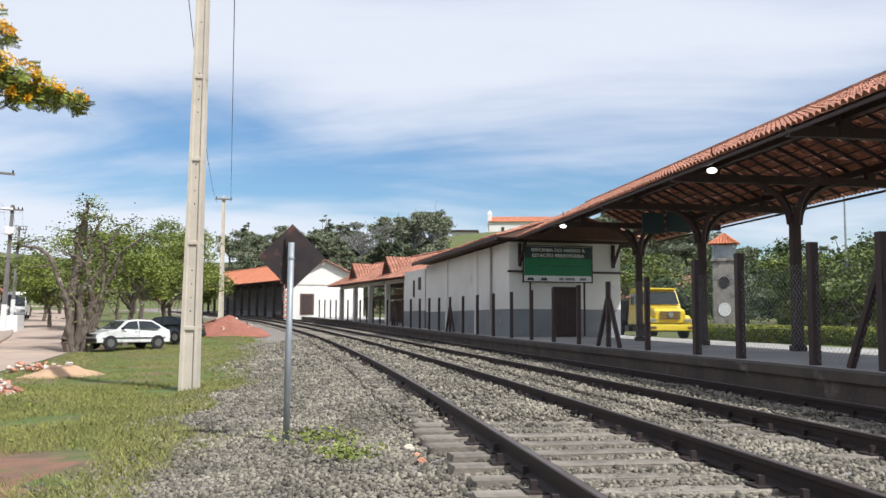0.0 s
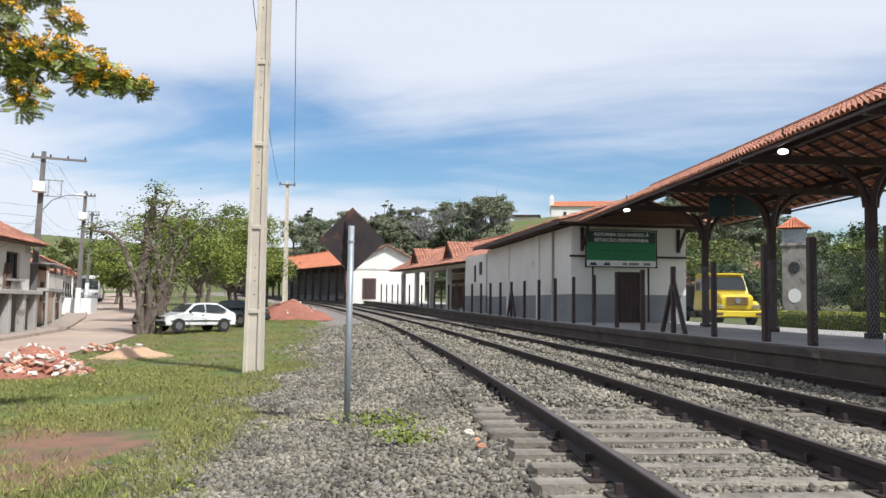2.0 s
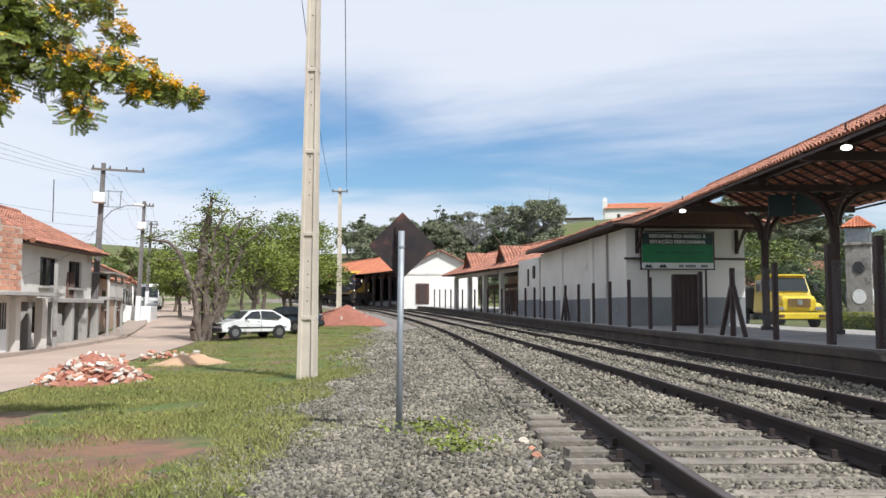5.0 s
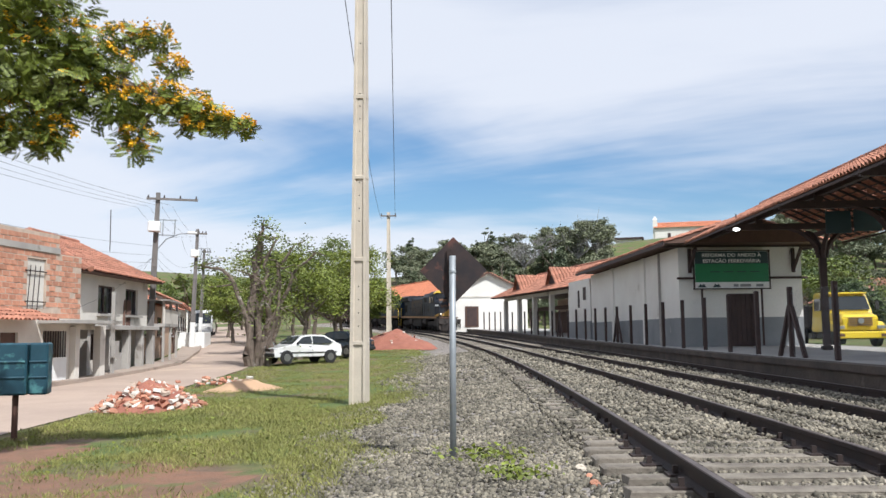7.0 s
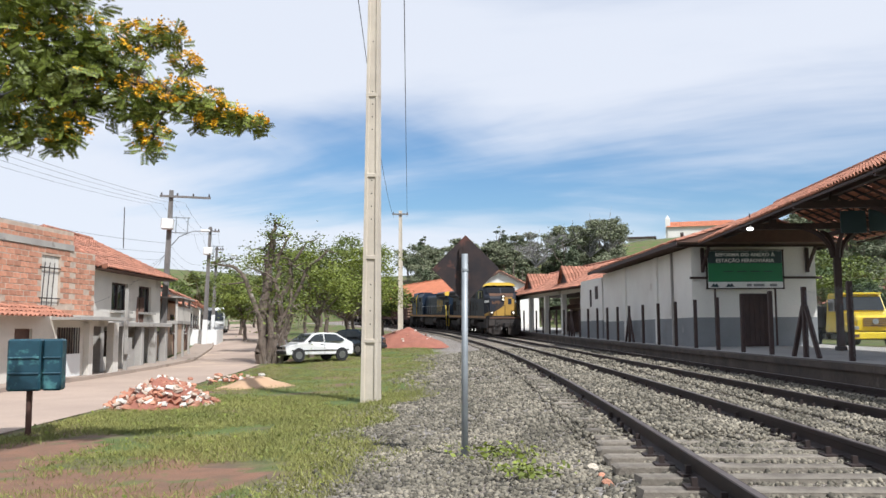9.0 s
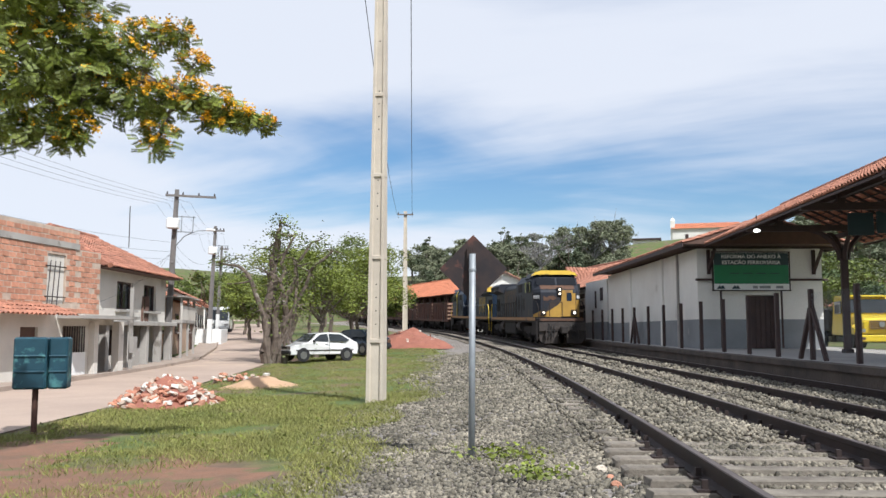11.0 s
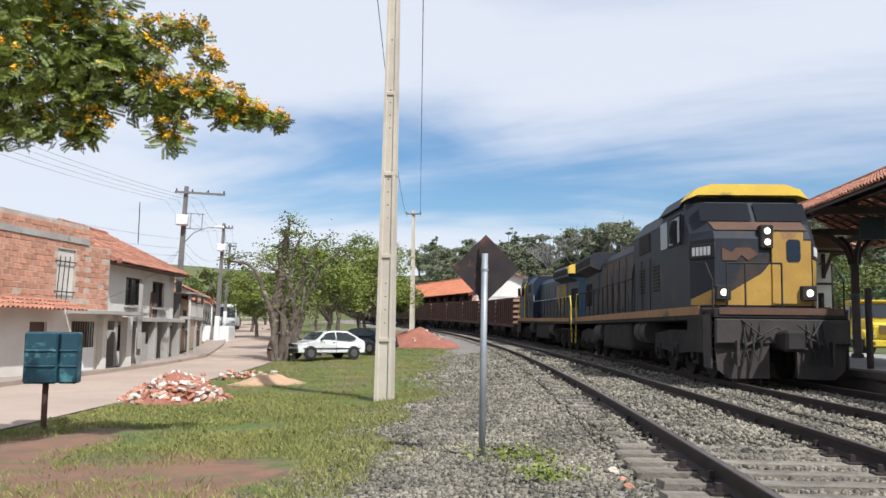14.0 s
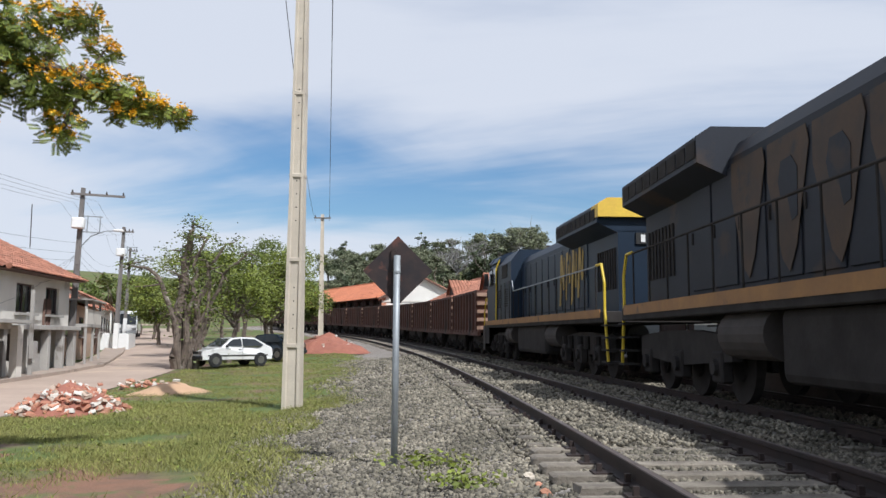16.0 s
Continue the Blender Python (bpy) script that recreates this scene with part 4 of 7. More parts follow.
        block("pane", (side * 1.53, -7.97, 3.42), (0.012, 0.50, 0.60), M["loco_glass"], fr)
        block("door_window", (side * 1.505, -7.15, 3.42), (0.03, 0.75, 0.66), M["loco_glass"], lead)
        block("mirror", (side * 1.68, -8.72, 3.35), (0.2, 0.05, 0.55), M["black"], lead)
    # nose: full-width, chamfered, sloping up to the windscreen
    bm = bmesh.new()
    lo = [(-1.5, -8.95), (-1.5, -9.55), (-1.12, -10.25), (1.12, -10.25), (1.5, -9.55), (1.5, -8.95)]
    levels = [(1.55, 1.0, 0.0), (3.06, 1.0, 0.0), (3.24, 0.99, 0.13), (3.48, 0.985, 0.55), (3.98, 0.97, 0.90)]
    rings = []
    for z, k, back in levels:
        rings.append([bm.verts.new((x * k, min(y + (back if y < -9.3 else 0) * (1.0 if y < -10 else 0.55), -8.95), z)) for x, y in lo])
    for a, b in zip(rings[:-1], rings[1:]):
        for i in range(len(lo) - 1):
            bm.faces.new((a[i], a[i + 1], b[i + 1], b[i]))
    bm.faces.new(rings[-1])
    bmesh.ops.recalc_face_normals(bm, faces=bm.faces[:])
    nose = part("nose", bm, M["loco_blue"] if worn else M["loco_navy"], lead)
    # yellow diagonal field and the nose door
    bm = bmesh.new()
    prism(bm, [(-1.10, 1.62), (-0.75, 1.62), (1.1, 1.62), (1.1, 3.02), (0.62, 3.02), (-0.05, 2.30), (-1.10, 1.72)], 0.02, Matrix.Translation((0, -10.272, 0)))
    part("nose_band", bm, M["loco_yellow"] if worn else M["sill_orange"], nose, "faded yellow diagonal band")
    bm = bmesh.new()
    prism(bm, [(-0.36, 1.66), (0.36, 1.66), (0.36, 3.2), (-0.30, 3.2), (-0.36, 3.1)], 0.05, Matrix.Translation((0.55, -10.31, 0)))
    part("nose_door", bm, M["loco_yellow"], nose, "yellow nose door")
    bm = bmesh.new()
    prism(bm, [(0.52, 2.62), (0.56, 2.56), (0.80, 2.56), (0.84, 2.62), (0.84, 2.98), (0.80, 3.04), (0.56, 3.04), (0.52, 2.98)], 0.012, Matrix.Translation((0, -10.325, 0)))
    part("door_window", bm, M["loco_navy"], nose)
    # bevelled corner panels and headboard
    bm = bmesh.new()
    a, b = Vector((-1.13, -10.262, 0)), Vector((-1.49, -9.6, 0))
    for p0, p1 in ((a, b),):
        q = [bm.verts.new((p0.x, p0.y - 0.006, 1.62)), bm.verts.new((p1.x - 0.012, p1.y, 1.62)), bm.verts.new((p1.x - 0.012, p1.y, 1.75)), bm.verts.new((p0.x, p0.y - 0.006, 1.98))]
        bm.faces.new(q)
    part("corner_band", bm, M["loco_yellow"], nose)
    bm = bmesh.new()
    a, b = Vector((1.13, -10.262, 0)), Vector((1.49, -9.6, 0))
    q = [bm.verts.new((a.x, a.y - 0.006, 1.62)), bm.verts.new((b.x + 0.012, b.y, 1.62)), bm.verts.new((b.x + 0.012, b.y, 2.9)), bm.verts.new((a.x, a.y - 0.006, 2.92))]
    bm.faces.new(q)
    part("corner_band", bm, M["loco_yellow"], nose)
    bm = bmesh.new()
    for x0, x1 in ((-1.08, 1.08),):
        bm.faces.new([bm.verts.new(q) for q in ((x0, -10.125, 3.25), (x1, -10.125, 3.25), (x1 * 1.02, -9.72, 3.475), (x0 * 1.02, -9.72, 3.475))])
    part("nose_top_band", bm, M["loco_brown"], nose, "faded brown panel under the windscreen").location = (0, -0.012, 0.012)
    hb = block("headlight_box", (0.08, -10.2, 3.1), (0.3, 0.26, 0.52), M["under"], lead, "", 0.03)
    for z in (2.98, 3.22):
        bm = bmesh.new()
        rod(bm, (0.08, -10.36, z), (0.08, -10.31, z), 0.07, None, 16)
        part("headlight", bm, M["head"] if worn else M["chrome"], hb, "bright round headlight")
    for x in (-0.98, 0.98):
        d = block("ditch_light_box", (x, -10.36, 1.88), (0.34, 0.16, 0.32), M["under"], lead, "", 0.02)
        bm = bmesh.new()
        rod(bm, (x, -10.47, 1.88), (x, -10.43, 1.88), 0.075, None, 16)
        part("ditch_light", bm, M["head"] if worn else M["chrome"], d, "bright round ditch light")
    # number boards on the bevelled corners
    for side in (-1, 1):
        m = Matrix.Translation((side * 1.31, -9.93, 2.8)) @ pose(0, 0, 0, 0, 0, side * 60)
        nb = block("number_board", (0, 0, 0), (0.80, 0.06, 0.32), M["black"], lead, "black number board", 0.01, m)
        for k in range(5):
            block("digit_bar", (-0.24 + 0.12 * k, -0.035, 0), (0.085, 0.012, 0.19), M["paint_w"], nb, "", 0, m)
    # plain emblem across the nose
    bm = bmesh.new()
    prism(bm, [(-0.95, 2.58), (-0.62, 2.58), (-0.5, 2.7), (-0.35, 2.58), (-0.12, 2.72), (-0.3, 2.86), (-0.62, 2.86), (-0.72, 2.76), (-0.95, 2.86)], 0.012, Matrix.Translation((0, -10.268, 0)))
    part("nose_emblem", bm, M["loco_brown"], nose, "faded emblem")
    # windscreen
    bm = bmesh.new()
    for x0, x1 in ((-1.28, -0.06), (0.06, 1.28)):
        q = [(x0, -9.69, 3.51), (x1, -9.69, 3.51), (x1 * 0.985, -9.40, 3.95), (x0 * 0.985, -9.40, 3.95)]
        bm.faces.new([bm.verts.new((a, b - 0.03, c)) for a, b, c in q])
    ws = part("windscreen", bm, M["loco_glass"], lead, "dark windscreen")
    # front platform, pilot and coupler
    block("front_deck", (0, -10.75, 1.42), (2.9, 1.0, 0.16), M["under"], lead)
    block("front_stripe", (0, -11.26, 1.47), (2.7, 0.03, 0.14), M["loco_brown"], lead)
    bm = bmesh.new()
    box(bm, (0, -11.28, 1.06), (2.9, 0.14, 0.5), None, 0.02)
    for side in (-1, 1):
        prism(bm, [(side * 0.30, 0.86), (side * 1.45, 0.86), (side * 1.40, 0.28), (side * 1.15, 0.10), (side * 0.30, 0.12)], 0.10, Matrix.Translation((0, -11.35, 0)) @ pose(0, 0, 0, 0, 0, side * 7))
        box(bm, (side * 1.02, -11.42, 0.62), (0.06, 0.14, 0.5))
        rod(bm, (side * 0.45, -11.45, 0.95), (side * 0.85, -11.45, 0.78), 0.03, None, 6)
    part("pilot", bm, M["pilot"], lead, "scuffed grimy pilot plate")
    bm = bmesh.new()
    box(bm, (0, -11.35, 0.88), (0.34, 0.9, 0.36), None, 0.05)
    box(bm, (0, -11.85, 0.88), (0.42, 0.34, 0.42), None, 0.06)
    part("coupler", bm, M["under"], lead)
    for side in (-1, 1):
        for k in range(3):
            x = side * (0.5 + 0.17 * k)
            grab(lead, [(x, -11.33, 1.25), (x + side * 0.03, -11.5, 0.75), (x + side * 0.1, -11.48, 0.45), (x + side * 0.16, -11.36, 0.7)], 0.026, M["black"], "air_hose")
        steps = bmesh.new()
        for k in range(4):
            box(steps, (side * 1.32, -10.85, 0.42 + 0.27 * k), (0.36, 0.5, 0.04))
        box(steps, (side * 1.49, -10.85, 0.85), (0.03, 0.56, 1.1))
        part("step", steps, M["pilot"], lead)
        rear = bmesh.new()
        for k in range(4):
            box(rear, (side * 1.32, 10.6, 0.42 + 0.27 * k), (0.36, 0.45, 0.04))
        part("step", rear, M["under"], lead)
    grab(lead, [(-0.9, -11.35, 1.3), (-0.55, -11.55, 0.98), (-0.2, -11.5, 1.15), (0.15, -11.62, 0.92)], 0.02, M["pilot"], "cable")
    grab(lead, [(0.25, -11.5, 1.2), (0.55, -11.55, 0.98), (0.8, -11.4, 1.28)], 0.02, M["pilot"], "cable")
    # handrails
    rail_mat = M["under"] if worn else M["paint_y"]
    for x in (-1.15, -0.75, 1.15, 0.05):
        grab(lead, [(x, -11.2, 1.5), (x, -11.2, 2.45)], 0.022, rail_mat)
    grab(lead, [(-1.15, -11.2, 2.45), (0.05, -11.2, 2.45)], 0.022, rail_mat)
    for side in (-1, 1):
        x = side * 1.44
        grab(lead, [(x, -11.1, 1.5), (x, -11.1, 2.1), (x, -10.6, 2.5), (x, -9.9, 2.55)], 0.022, rail_mat)
        grab(lead, [(x, -2.9, 3.0), (x, -2.6, 2.6), (x, 9.8, 2.6)], 0.02, rail_mat if worn else M["galv"])
        for k in range(12):
            y = -2.6 + 1.12 * k
            grab(lead, [(x, y, 1.55), (x, y, 2.6)], 0.018, M["under"], "stanchion")
        for y0 in (-3.2, -4.3, -5.4):
            grab(lead, [(side * 1.5, y0, 1.6), (side * 1.5, y0, 3.0)], 0.016, M["under"], "stanchion")
        grab(lead, [(x, 9.8, 2.62), (x, 10.25, 2.62), (x, 10.5, 2.2), (x, 10.5, 1.6), (x, 10.75, 0.4)], 0.034, M["paint_y"], "yellow_handrail")
        if not worn:
            grab(lead, [(x, -11.15, 0.5), (x, -11.1, 2.0), (x, -10.5, 2.6), (x, -10.0, 2.6)], 0.034, M["paint_y"], "yellow_handrail")
            grab(lead, [(side * 1.54, -6.6, 1.6), (side * 1.54, -6.5, 3.7), (side * 1.4, -6.4, 4.05)], 0.034, M["paint_y"], "yellow_handrail")
    # fuel tank, air tanks, trucks
    bm = bmesh.new()
    box(bm, (0, 0.6, 0.86), (2.75, 5.2, 0.9), None, 0.12, 2)
    part("fuel_tank", bm, M["under"], lead)
    for side in (-1, 1):
        for y in (-3.3, -4.1):
            bm = bmesh.new()
            rod(bm, (side * 1.15, y - 0.36, 1.02), (side * 1.15, y + 0.36, 1.02), 0.33, None, 18)
            part("air_tank", bm, M["pilot"], lead, smooth=False)
    bogie(lead, -7.4, (-1.85, 0, 1.85))
    bogie(lead, 7.4, (-1.85, 0, 1.85))
    for side in (-1, 1):
        block("side_skirt", (side * 1.47, -9.9, 1.0), (0.05, 1.3, 0.8), M["under"], lead)
    if not worn:
        # this one runs with its cab end trailing
        for c in lead.children:
            c.matrix_basis = pose(0, 0, 0, 0, 0, 180) @ c.matrix_basis
    return lead


lead_loco = locomotive(True)
lead_loco.scale = (0.97, 1.03, LOCO_K)
TRAIN.append((lead_loco, 11.6, 7.6))
second_loco = locomotive(False)
second_loco.scale = (0.97, 0.99, LOCO_K)
TRAIN.append((second_loco, 11.6 + LOCO_L + 0.9, 7.3))


def ore_wagon():
    w = thing("ore_wagon", Matrix(), "rust-brown open ore wagon with ribbed sides", "wagon", "ore wagons")
    h0, h1, L = 1.1, 3.15, 8.75
    for side in (-1, 1):
        bm = bmesh.new()
        box(bm, (side * 1.5, 0, (h0 + h1) / 2), (0.05, L, h1 - h0))
        part("side_wall", bm, M["wagon"], w)
        block("top_chord", (side * 1.52, 0, h1), (0.14, L, 0.12), M["wagon"], w)
        block("side_sill", (side * 1.5, 0, h0), (0.16, L + 0.5, 0.26), M["wagon"], w)
        for k in range(9):
            block("rib", (side * 1.57, -L / 2 + 0.12 + k * (L - 0.24) / 8, (h0 + h1) / 2), (0.10, 0.13, h1 - h0), M["wagon"], w)
    for e in (-1, 1):
        block("end_wall", (0, e * L / 2, (h0 + h1) / 2), (3.0, 0.05, h1 - h0), M["wagon"], w)
        for z in (1.35, 1.75, 2.15, 2.55, 2.98):
            block("end_beam", (0, e * (L / 2 + 0.09), z), (3.16, 0.15, 0.17), M["wagonend"], w, "pale rusty end beam")
        bm = bmesh.new()
        box(bm, (0, e * (L / 2 + 0.35), 0.88), (0.3, 0.7, 0.3))
        part("coupler", bm, M["under"], w)
    block("ore_load", (0, 0, 2.75), (2.95, L - 0.1, 0.2), M["redearth"], w)
    block("floor_frame", (0, 0, 0.98), (2.2, L, 0.2), M["under"], w)
    bogie(w, -2.9, (-0.88, 0.88))
    bogie(w, 2.9, (-0.88, 0.88))
    return w


first_wagon = ore_wagon()
WAGON0 = 2 * (LOCO_L + 0.9) + 0.2
TRAIN.append((first_wagon, WAGON0 + WAGON_L / 2, 3.1))
for k in range(1, 12):
    TRAIN.append((copy_thing(first_wagon, Matrix.Translation((0, 0, 0))), WAGON0 + WAGON_L * (k + 0.5), 3.1))

# ---- poles, sign and street furniture ----


def concrete_pole(base, h, w0, w1, d0, d1, label, turn=0, lean=(0, 0), arm=None, painted=0.0, holes=False, mat="concrete", reach=0.0):
    """A concrete pole of H section, tapering to its top, with cross ribs in the recess."""
    x, y = base
    t = thing("utility_pole", pose(x, y, gz(x, y) - 0.05, lean[0], lean[1], turn), label, "utility pole")
    def at_h(u):
        return w0 + (w1 - w0) * u, d0 + (d1 - d0) * u

    bm = bmesh.new()
    rings = []
    for u in (0.0, 1.0):
        wv, dv = at_h(u)
        hw, hd, f, r = wv / 2, dv / 2, wv * 0.19, dv * 0.13
        sec = [(-hw, -hd), (-hw + f, -hd), (-hw + f + 0.02, -hd + r), (hw - f - 0.02, -hd + r), (hw - f, -hd), (hw, -hd), (hw, hd), (hw - f, hd), (hw - f, hd - r), (-hw + f, hd - r), (-hw + f, hd), (-hw, hd)]
        rings.append([bm.verts.new((p, q, h * u)) for p, q in sec])
    for i in range(12):
        j = (i + 1) % 12
        bm.faces.new((rings[0][i], rings[0][j], rings[1][j], rings[1][i]))
    bm.faces.new(rings[0])
    bm.faces.new(rings[1])
    bmesh.ops.recalc_face_normals(bm, faces=bm.faces[:])
    part("shaft", bm, M[mat], t)
    k = 1
    z = 1.42
    while z < min(h - 0.5, 7.2):
        wv, dv = at_h(z / h)
        block("cross_rib", (0, 0, z), (wv * 1.04, dv * 1.0, 0.09), M[mat], t, "", 0.01)
        z += 1.9
    if holes:
        bm = bmesh.new()
        for q in range(26):
            z = 0.9 + q * 0.3
            if (z - 1.75) % 2.2 < 1.25:
                wv, dv = at_h(z / h)
                rod(bm, (0, -dv * 0.37 - 0.004, z), (0, -dv * 0.36, z), 0.016, None, 8)
        part("bolt_holes", bm, M["black"], t)
    if painted:
        wv, dv = at_h(painted / h / 2)
        block("white_band", (0, 0, painted / 2), (wv * 1.06, dv * 1.06, painted), M["paint_w"], t, "whitewashed foot")
    for z, ln, pins in arm or ():
        a = block("crossarm", (reach, -0.16, z), (ln, 0.1, 0.11), M["streetpole"], t)
        for q in range(pins):
            xx = reach - ln / 2 + 0.08 + q * (ln - 0.16) / max(1, pins - 1)
            bm = bmesh.new()
            rod(bm, (xx, -0.16, z + 0.05), (xx, -0.16, z + 0.2), 0.05, 0.03, 8)
            part("insulator", bm, M["iron"], a)
    return t


concrete_pole((-5.76, 19.85), 10.6, 0.40, 0.24, 0.34, 0.2, "tall beige concrete pole with recessed face in the grass", 2, (0.0, 0.4), ((10.3, 1.5, 2),), holes=True)
concrete_pole((-18.4, 69.0), 10.6, 0.44, 0.26, 0.34, 0.2, "beige concrete pole with a short crossarm beside the line", 14, (0, 0), ((10.3, 1.3, 2),))


def street_pole(base, h, label, turn, lamp=True, arm=2.6):
    t = concrete_pole(base, h, 0.34, 0.2, 0.26, 0.17, label, turn, (0, 1.9), ((h - 0.35, arm, 4),), 2.0, mat="streetpole", reach=0.29 * arm)
    bm = bmesh.new()
    box(bm, (-0.05, -0.3, h - 1.85), (0.62, 0.45, 0.55), None, 0.05)
    part("transformer", bm, M["paint_w"], t, "pale grey box on the pole")
    fr = bmesh.new()
    for x in (0.35, 0.95):
        box(fr, (x, -0.1, h - 1.85), (0.05, 0.05, 0.9))
    for z in (-2.25, -1.45):
        box(fr, (0.6, -0.1, h + z), (0.9, 0.05, 0.05))
    part("cable_frame", fr, M["galv"], t)
    if lamp:
        pts = [(0.1, 0, h - 3.0), (0.55, -0.05, h - 2.45), (1.2, -0.05, h - 2.15), (1.7, -0.05, h - 2.1)]
        lampo = grab(t, pts, 0.03, M["galv"], "lamp_arm")
        block("lamp_head", (1.85, -0.05, h - 2.08), (0.5, 0.2, 0.13), M["paint_w"], lampo, "", 0.04)
    return t


street_pole((-23.85, 41.7), 9.1, "street pole with crossarm, transformer box and lamp", 20)
street_pole((-30.68, 59.14), 8.9, "distant street pole with a short crossarm and lamp", 20, True, 0.9)
street_pole((-41.49, 81.29), 9.0, "distant street pole with a short crossarm and lamp", 20, True, 0.9)

sx, sy = -1.86, 10.85
sg = thing("warning_sign", pose(sx, sy, gz(sx, sy), 0.3, 0.5, 4), "diamond road sign on a galvanised post seen from its rusty back", "sign")
bm = bmesh.new()
rod(bm, (0, 0, -0.2), (0, 0, 2.33), 0.038, None, 20)
part("post", bm, M["galv"], sg, "grey galvanised tube", True)
bm = bmesh.new()
box(bm, (0, 0.075, 2.16), (0.565, 0.006, 0.565), Matrix.Translation((0, 0, 2.16)) @ pose(0, 0, 0, 0, 45, 0) @ Matrix.Translation((0, 0, -2.16)), 0.0)
part("plate", bm, M["signback"], sg, "dark rusty diamond plate")
# dark strip painted in as the shadow left of the post, no real strut
block("strut", (-0.045, 0.05, 2.1), (0.05, 0.03, 0.62), M["iron"], sg)
bm = bmesh.new()
rod(bm, (0, 0, 2.13), (0, 0, 2.155), 0.045, None, 16)
part("clamp", bm, M["galv"], sg)

# teal box on a rusty post by the street
bx, by = -9.85, 13.75
tb = thing("metal_box", pose(bx, by, gz(bx, by), 0, 0, 24), "dented teal metal box on a rusty post at the verge", "letter box")
bm = bmesh.new()
rod(bm, (0, 0, -0.2), (0, 0, 1.0), 0.05, None, 12)
part("post", bm, M["rust"], tb)
bm = bmesh.new()
box(bm, (-0.06, 0, 1.2), (0.52, 0.42, 0.86), None, 0.03)
part("body", bm, M["teal"], tb)
bm = bmesh.new()
box(bm, (0.37, 0.02, 1.2), (0.3, 0.36, 0.86), None, 0.03)
part("side_flap", bm, M["teal"], tb)
for z in (1.06, 1.32):
    bm = bmesh.new()
    rod(bm, (-0.30, -0.215, z), (0.18, -0.215, z), 0.022, None, 8)
    part("ridge", bm, M["teal"], tb)
    bm = bmesh.new()
    rod(bm, (0.23, -0.165, z), (0.51, -0.165, z), 0.018, None, 8)
    part("ridge", bm, M["teal"], tb)

# ---- buildings across the line ----


def frame_pose(a, b, z):
    """A pose at a with +y towards b."""
    return pose(a[0], a[1], z, 0, 0, math.degrees(math.atan2(-(b[0] - a[0]), b[1] - a[1])))


def hip_roof(t, x0, x1, y0, y1, ze, zr, mat, hip0, hip1, w=0.28, row=0.42, label="clay tiles"):
    """Four slopes over a rectangle, with the ridge along y."""
    xm = (x0 + x1) / 2
    r0, r1 = (xm, y0 + hip0, zr), (xm, y1 - hip1, zr)
    tile_roof("tiles", (x0, y0, ze), (x0, y1, ze), r1, r0, mat, t, label, w, row)
    tile_roof("tiles", (x1, y0, ze), (x1, y1, ze), r1, r0, mat, t, label, w, row)
    if hip0 > 0:
        tile_roof("tiles", (x0, y0, ze), (x1, y0, ze), r0, r0, mat, t, label, w, row)
        ridge_caps("hip_caps", (x0, y0, ze + 0.08), (r0[0], r0[1], zr + 0.08), mat, t)
        ridge_caps("hip_caps", (x1, y0, ze + 0.08), (r0[0], r0[1], zr + 0.08), mat, t)
    if hip1 > 0:
        tile_roof("tiles", (x0, y1, ze), (x1, y1, ze), r1, r1, mat, t, label, w, row)
    ridge_caps("ridge_tiles", (r0[0], r0[1], zr + 0.1), (r1[0], r1[1], zr + 0.1), mat, t)
    bm = bmesh.new()
    a = [bm.verts.new(q) for q in ((x0, y0, ze), (x1, y0, ze), (x1, y1, ze), (x0, y1, ze))]
    b = [bm.verts.new((xm, y0 + hip0, zr - 0.05)), bm.verts.new((xm, y1 - hip1, zr - 0.05))]
    for q in ((a[0], a[1], b[0]), (a[1], a[2], b[1], b[0]), (a[2], a[3], b[1]), (a[3], a[0], b[0], b[1]), (a[3], a[2], a[1], a[0])):
        bm.faces.new(q)
    part("roof_deck", bm, M["brownwood"], t)


# open pavilion with dormers
pa, pb = Vector((-2.51, 59.73, 0.17)), Vector((-11.48, 80.66, 0.46))
pav = thing("station_pavilion", frame_pose(pa, pb, pa.z + PLAT_Z) @ Matrix.Diagonal((1, 1, 0.9, 1)), "open station pavilion with dormers and a clay tile roof", "building")
PL, PW = (pb - pa).length, 7.5
hip_roof(pav, -0.2, PW, -2.5, PL, 3.95, 6.2, M["tile"], 3.6, 2.5)
for x in (0.75, PW - 0.9):
    block("wall_plate", (x, PL / 2 - 1, 3.8), (0.25, PL - 1.5, 0.3), M["stucco"], pav)
for k in range(6):
    y = -0.6 + k * (PL - 1.2) / 5
    block("column", (0.75, y, 1.85), (0.36, 0.36, 3.7), M["stucco"], pav, "", 0.02)
    block("column", (PW - 0.9, y, 1.85), (0.36, 0.36, 3.7), M["stucco"], pav, "", 0.02)
block("rear_wall", (PW - 1.4, PL / 2, 1.9), (0.2, PL - 2, 3.8), M["stucco2"], pav)
block("inner_beam", (3.4, PL / 2, 2.75), (0.2, PL - 1.5, 0.35), M["brownwood"], pav)
block("inner_wall", (4.4, PL * 0.45, 1.2), (0.2, PL * 0.7, 2.4), M["brownwood"], pav)
for y in (PL * 0.34, PL * 0.74):
    dm = bmesh.new()
    prism(dm, [(-1.0, 0.0), (1.0, 0.0), (0.12, 1.35), (-0.12, 1.35)], 0.12, Matrix.Translation((0.75, y, 4.5)) @ pose(0, 0, 0, 0, 0, -90))
    do = part("dormer", dm, M["darkwood"], pav, "dark louvred dormer front")
    for side in (-1, 1):
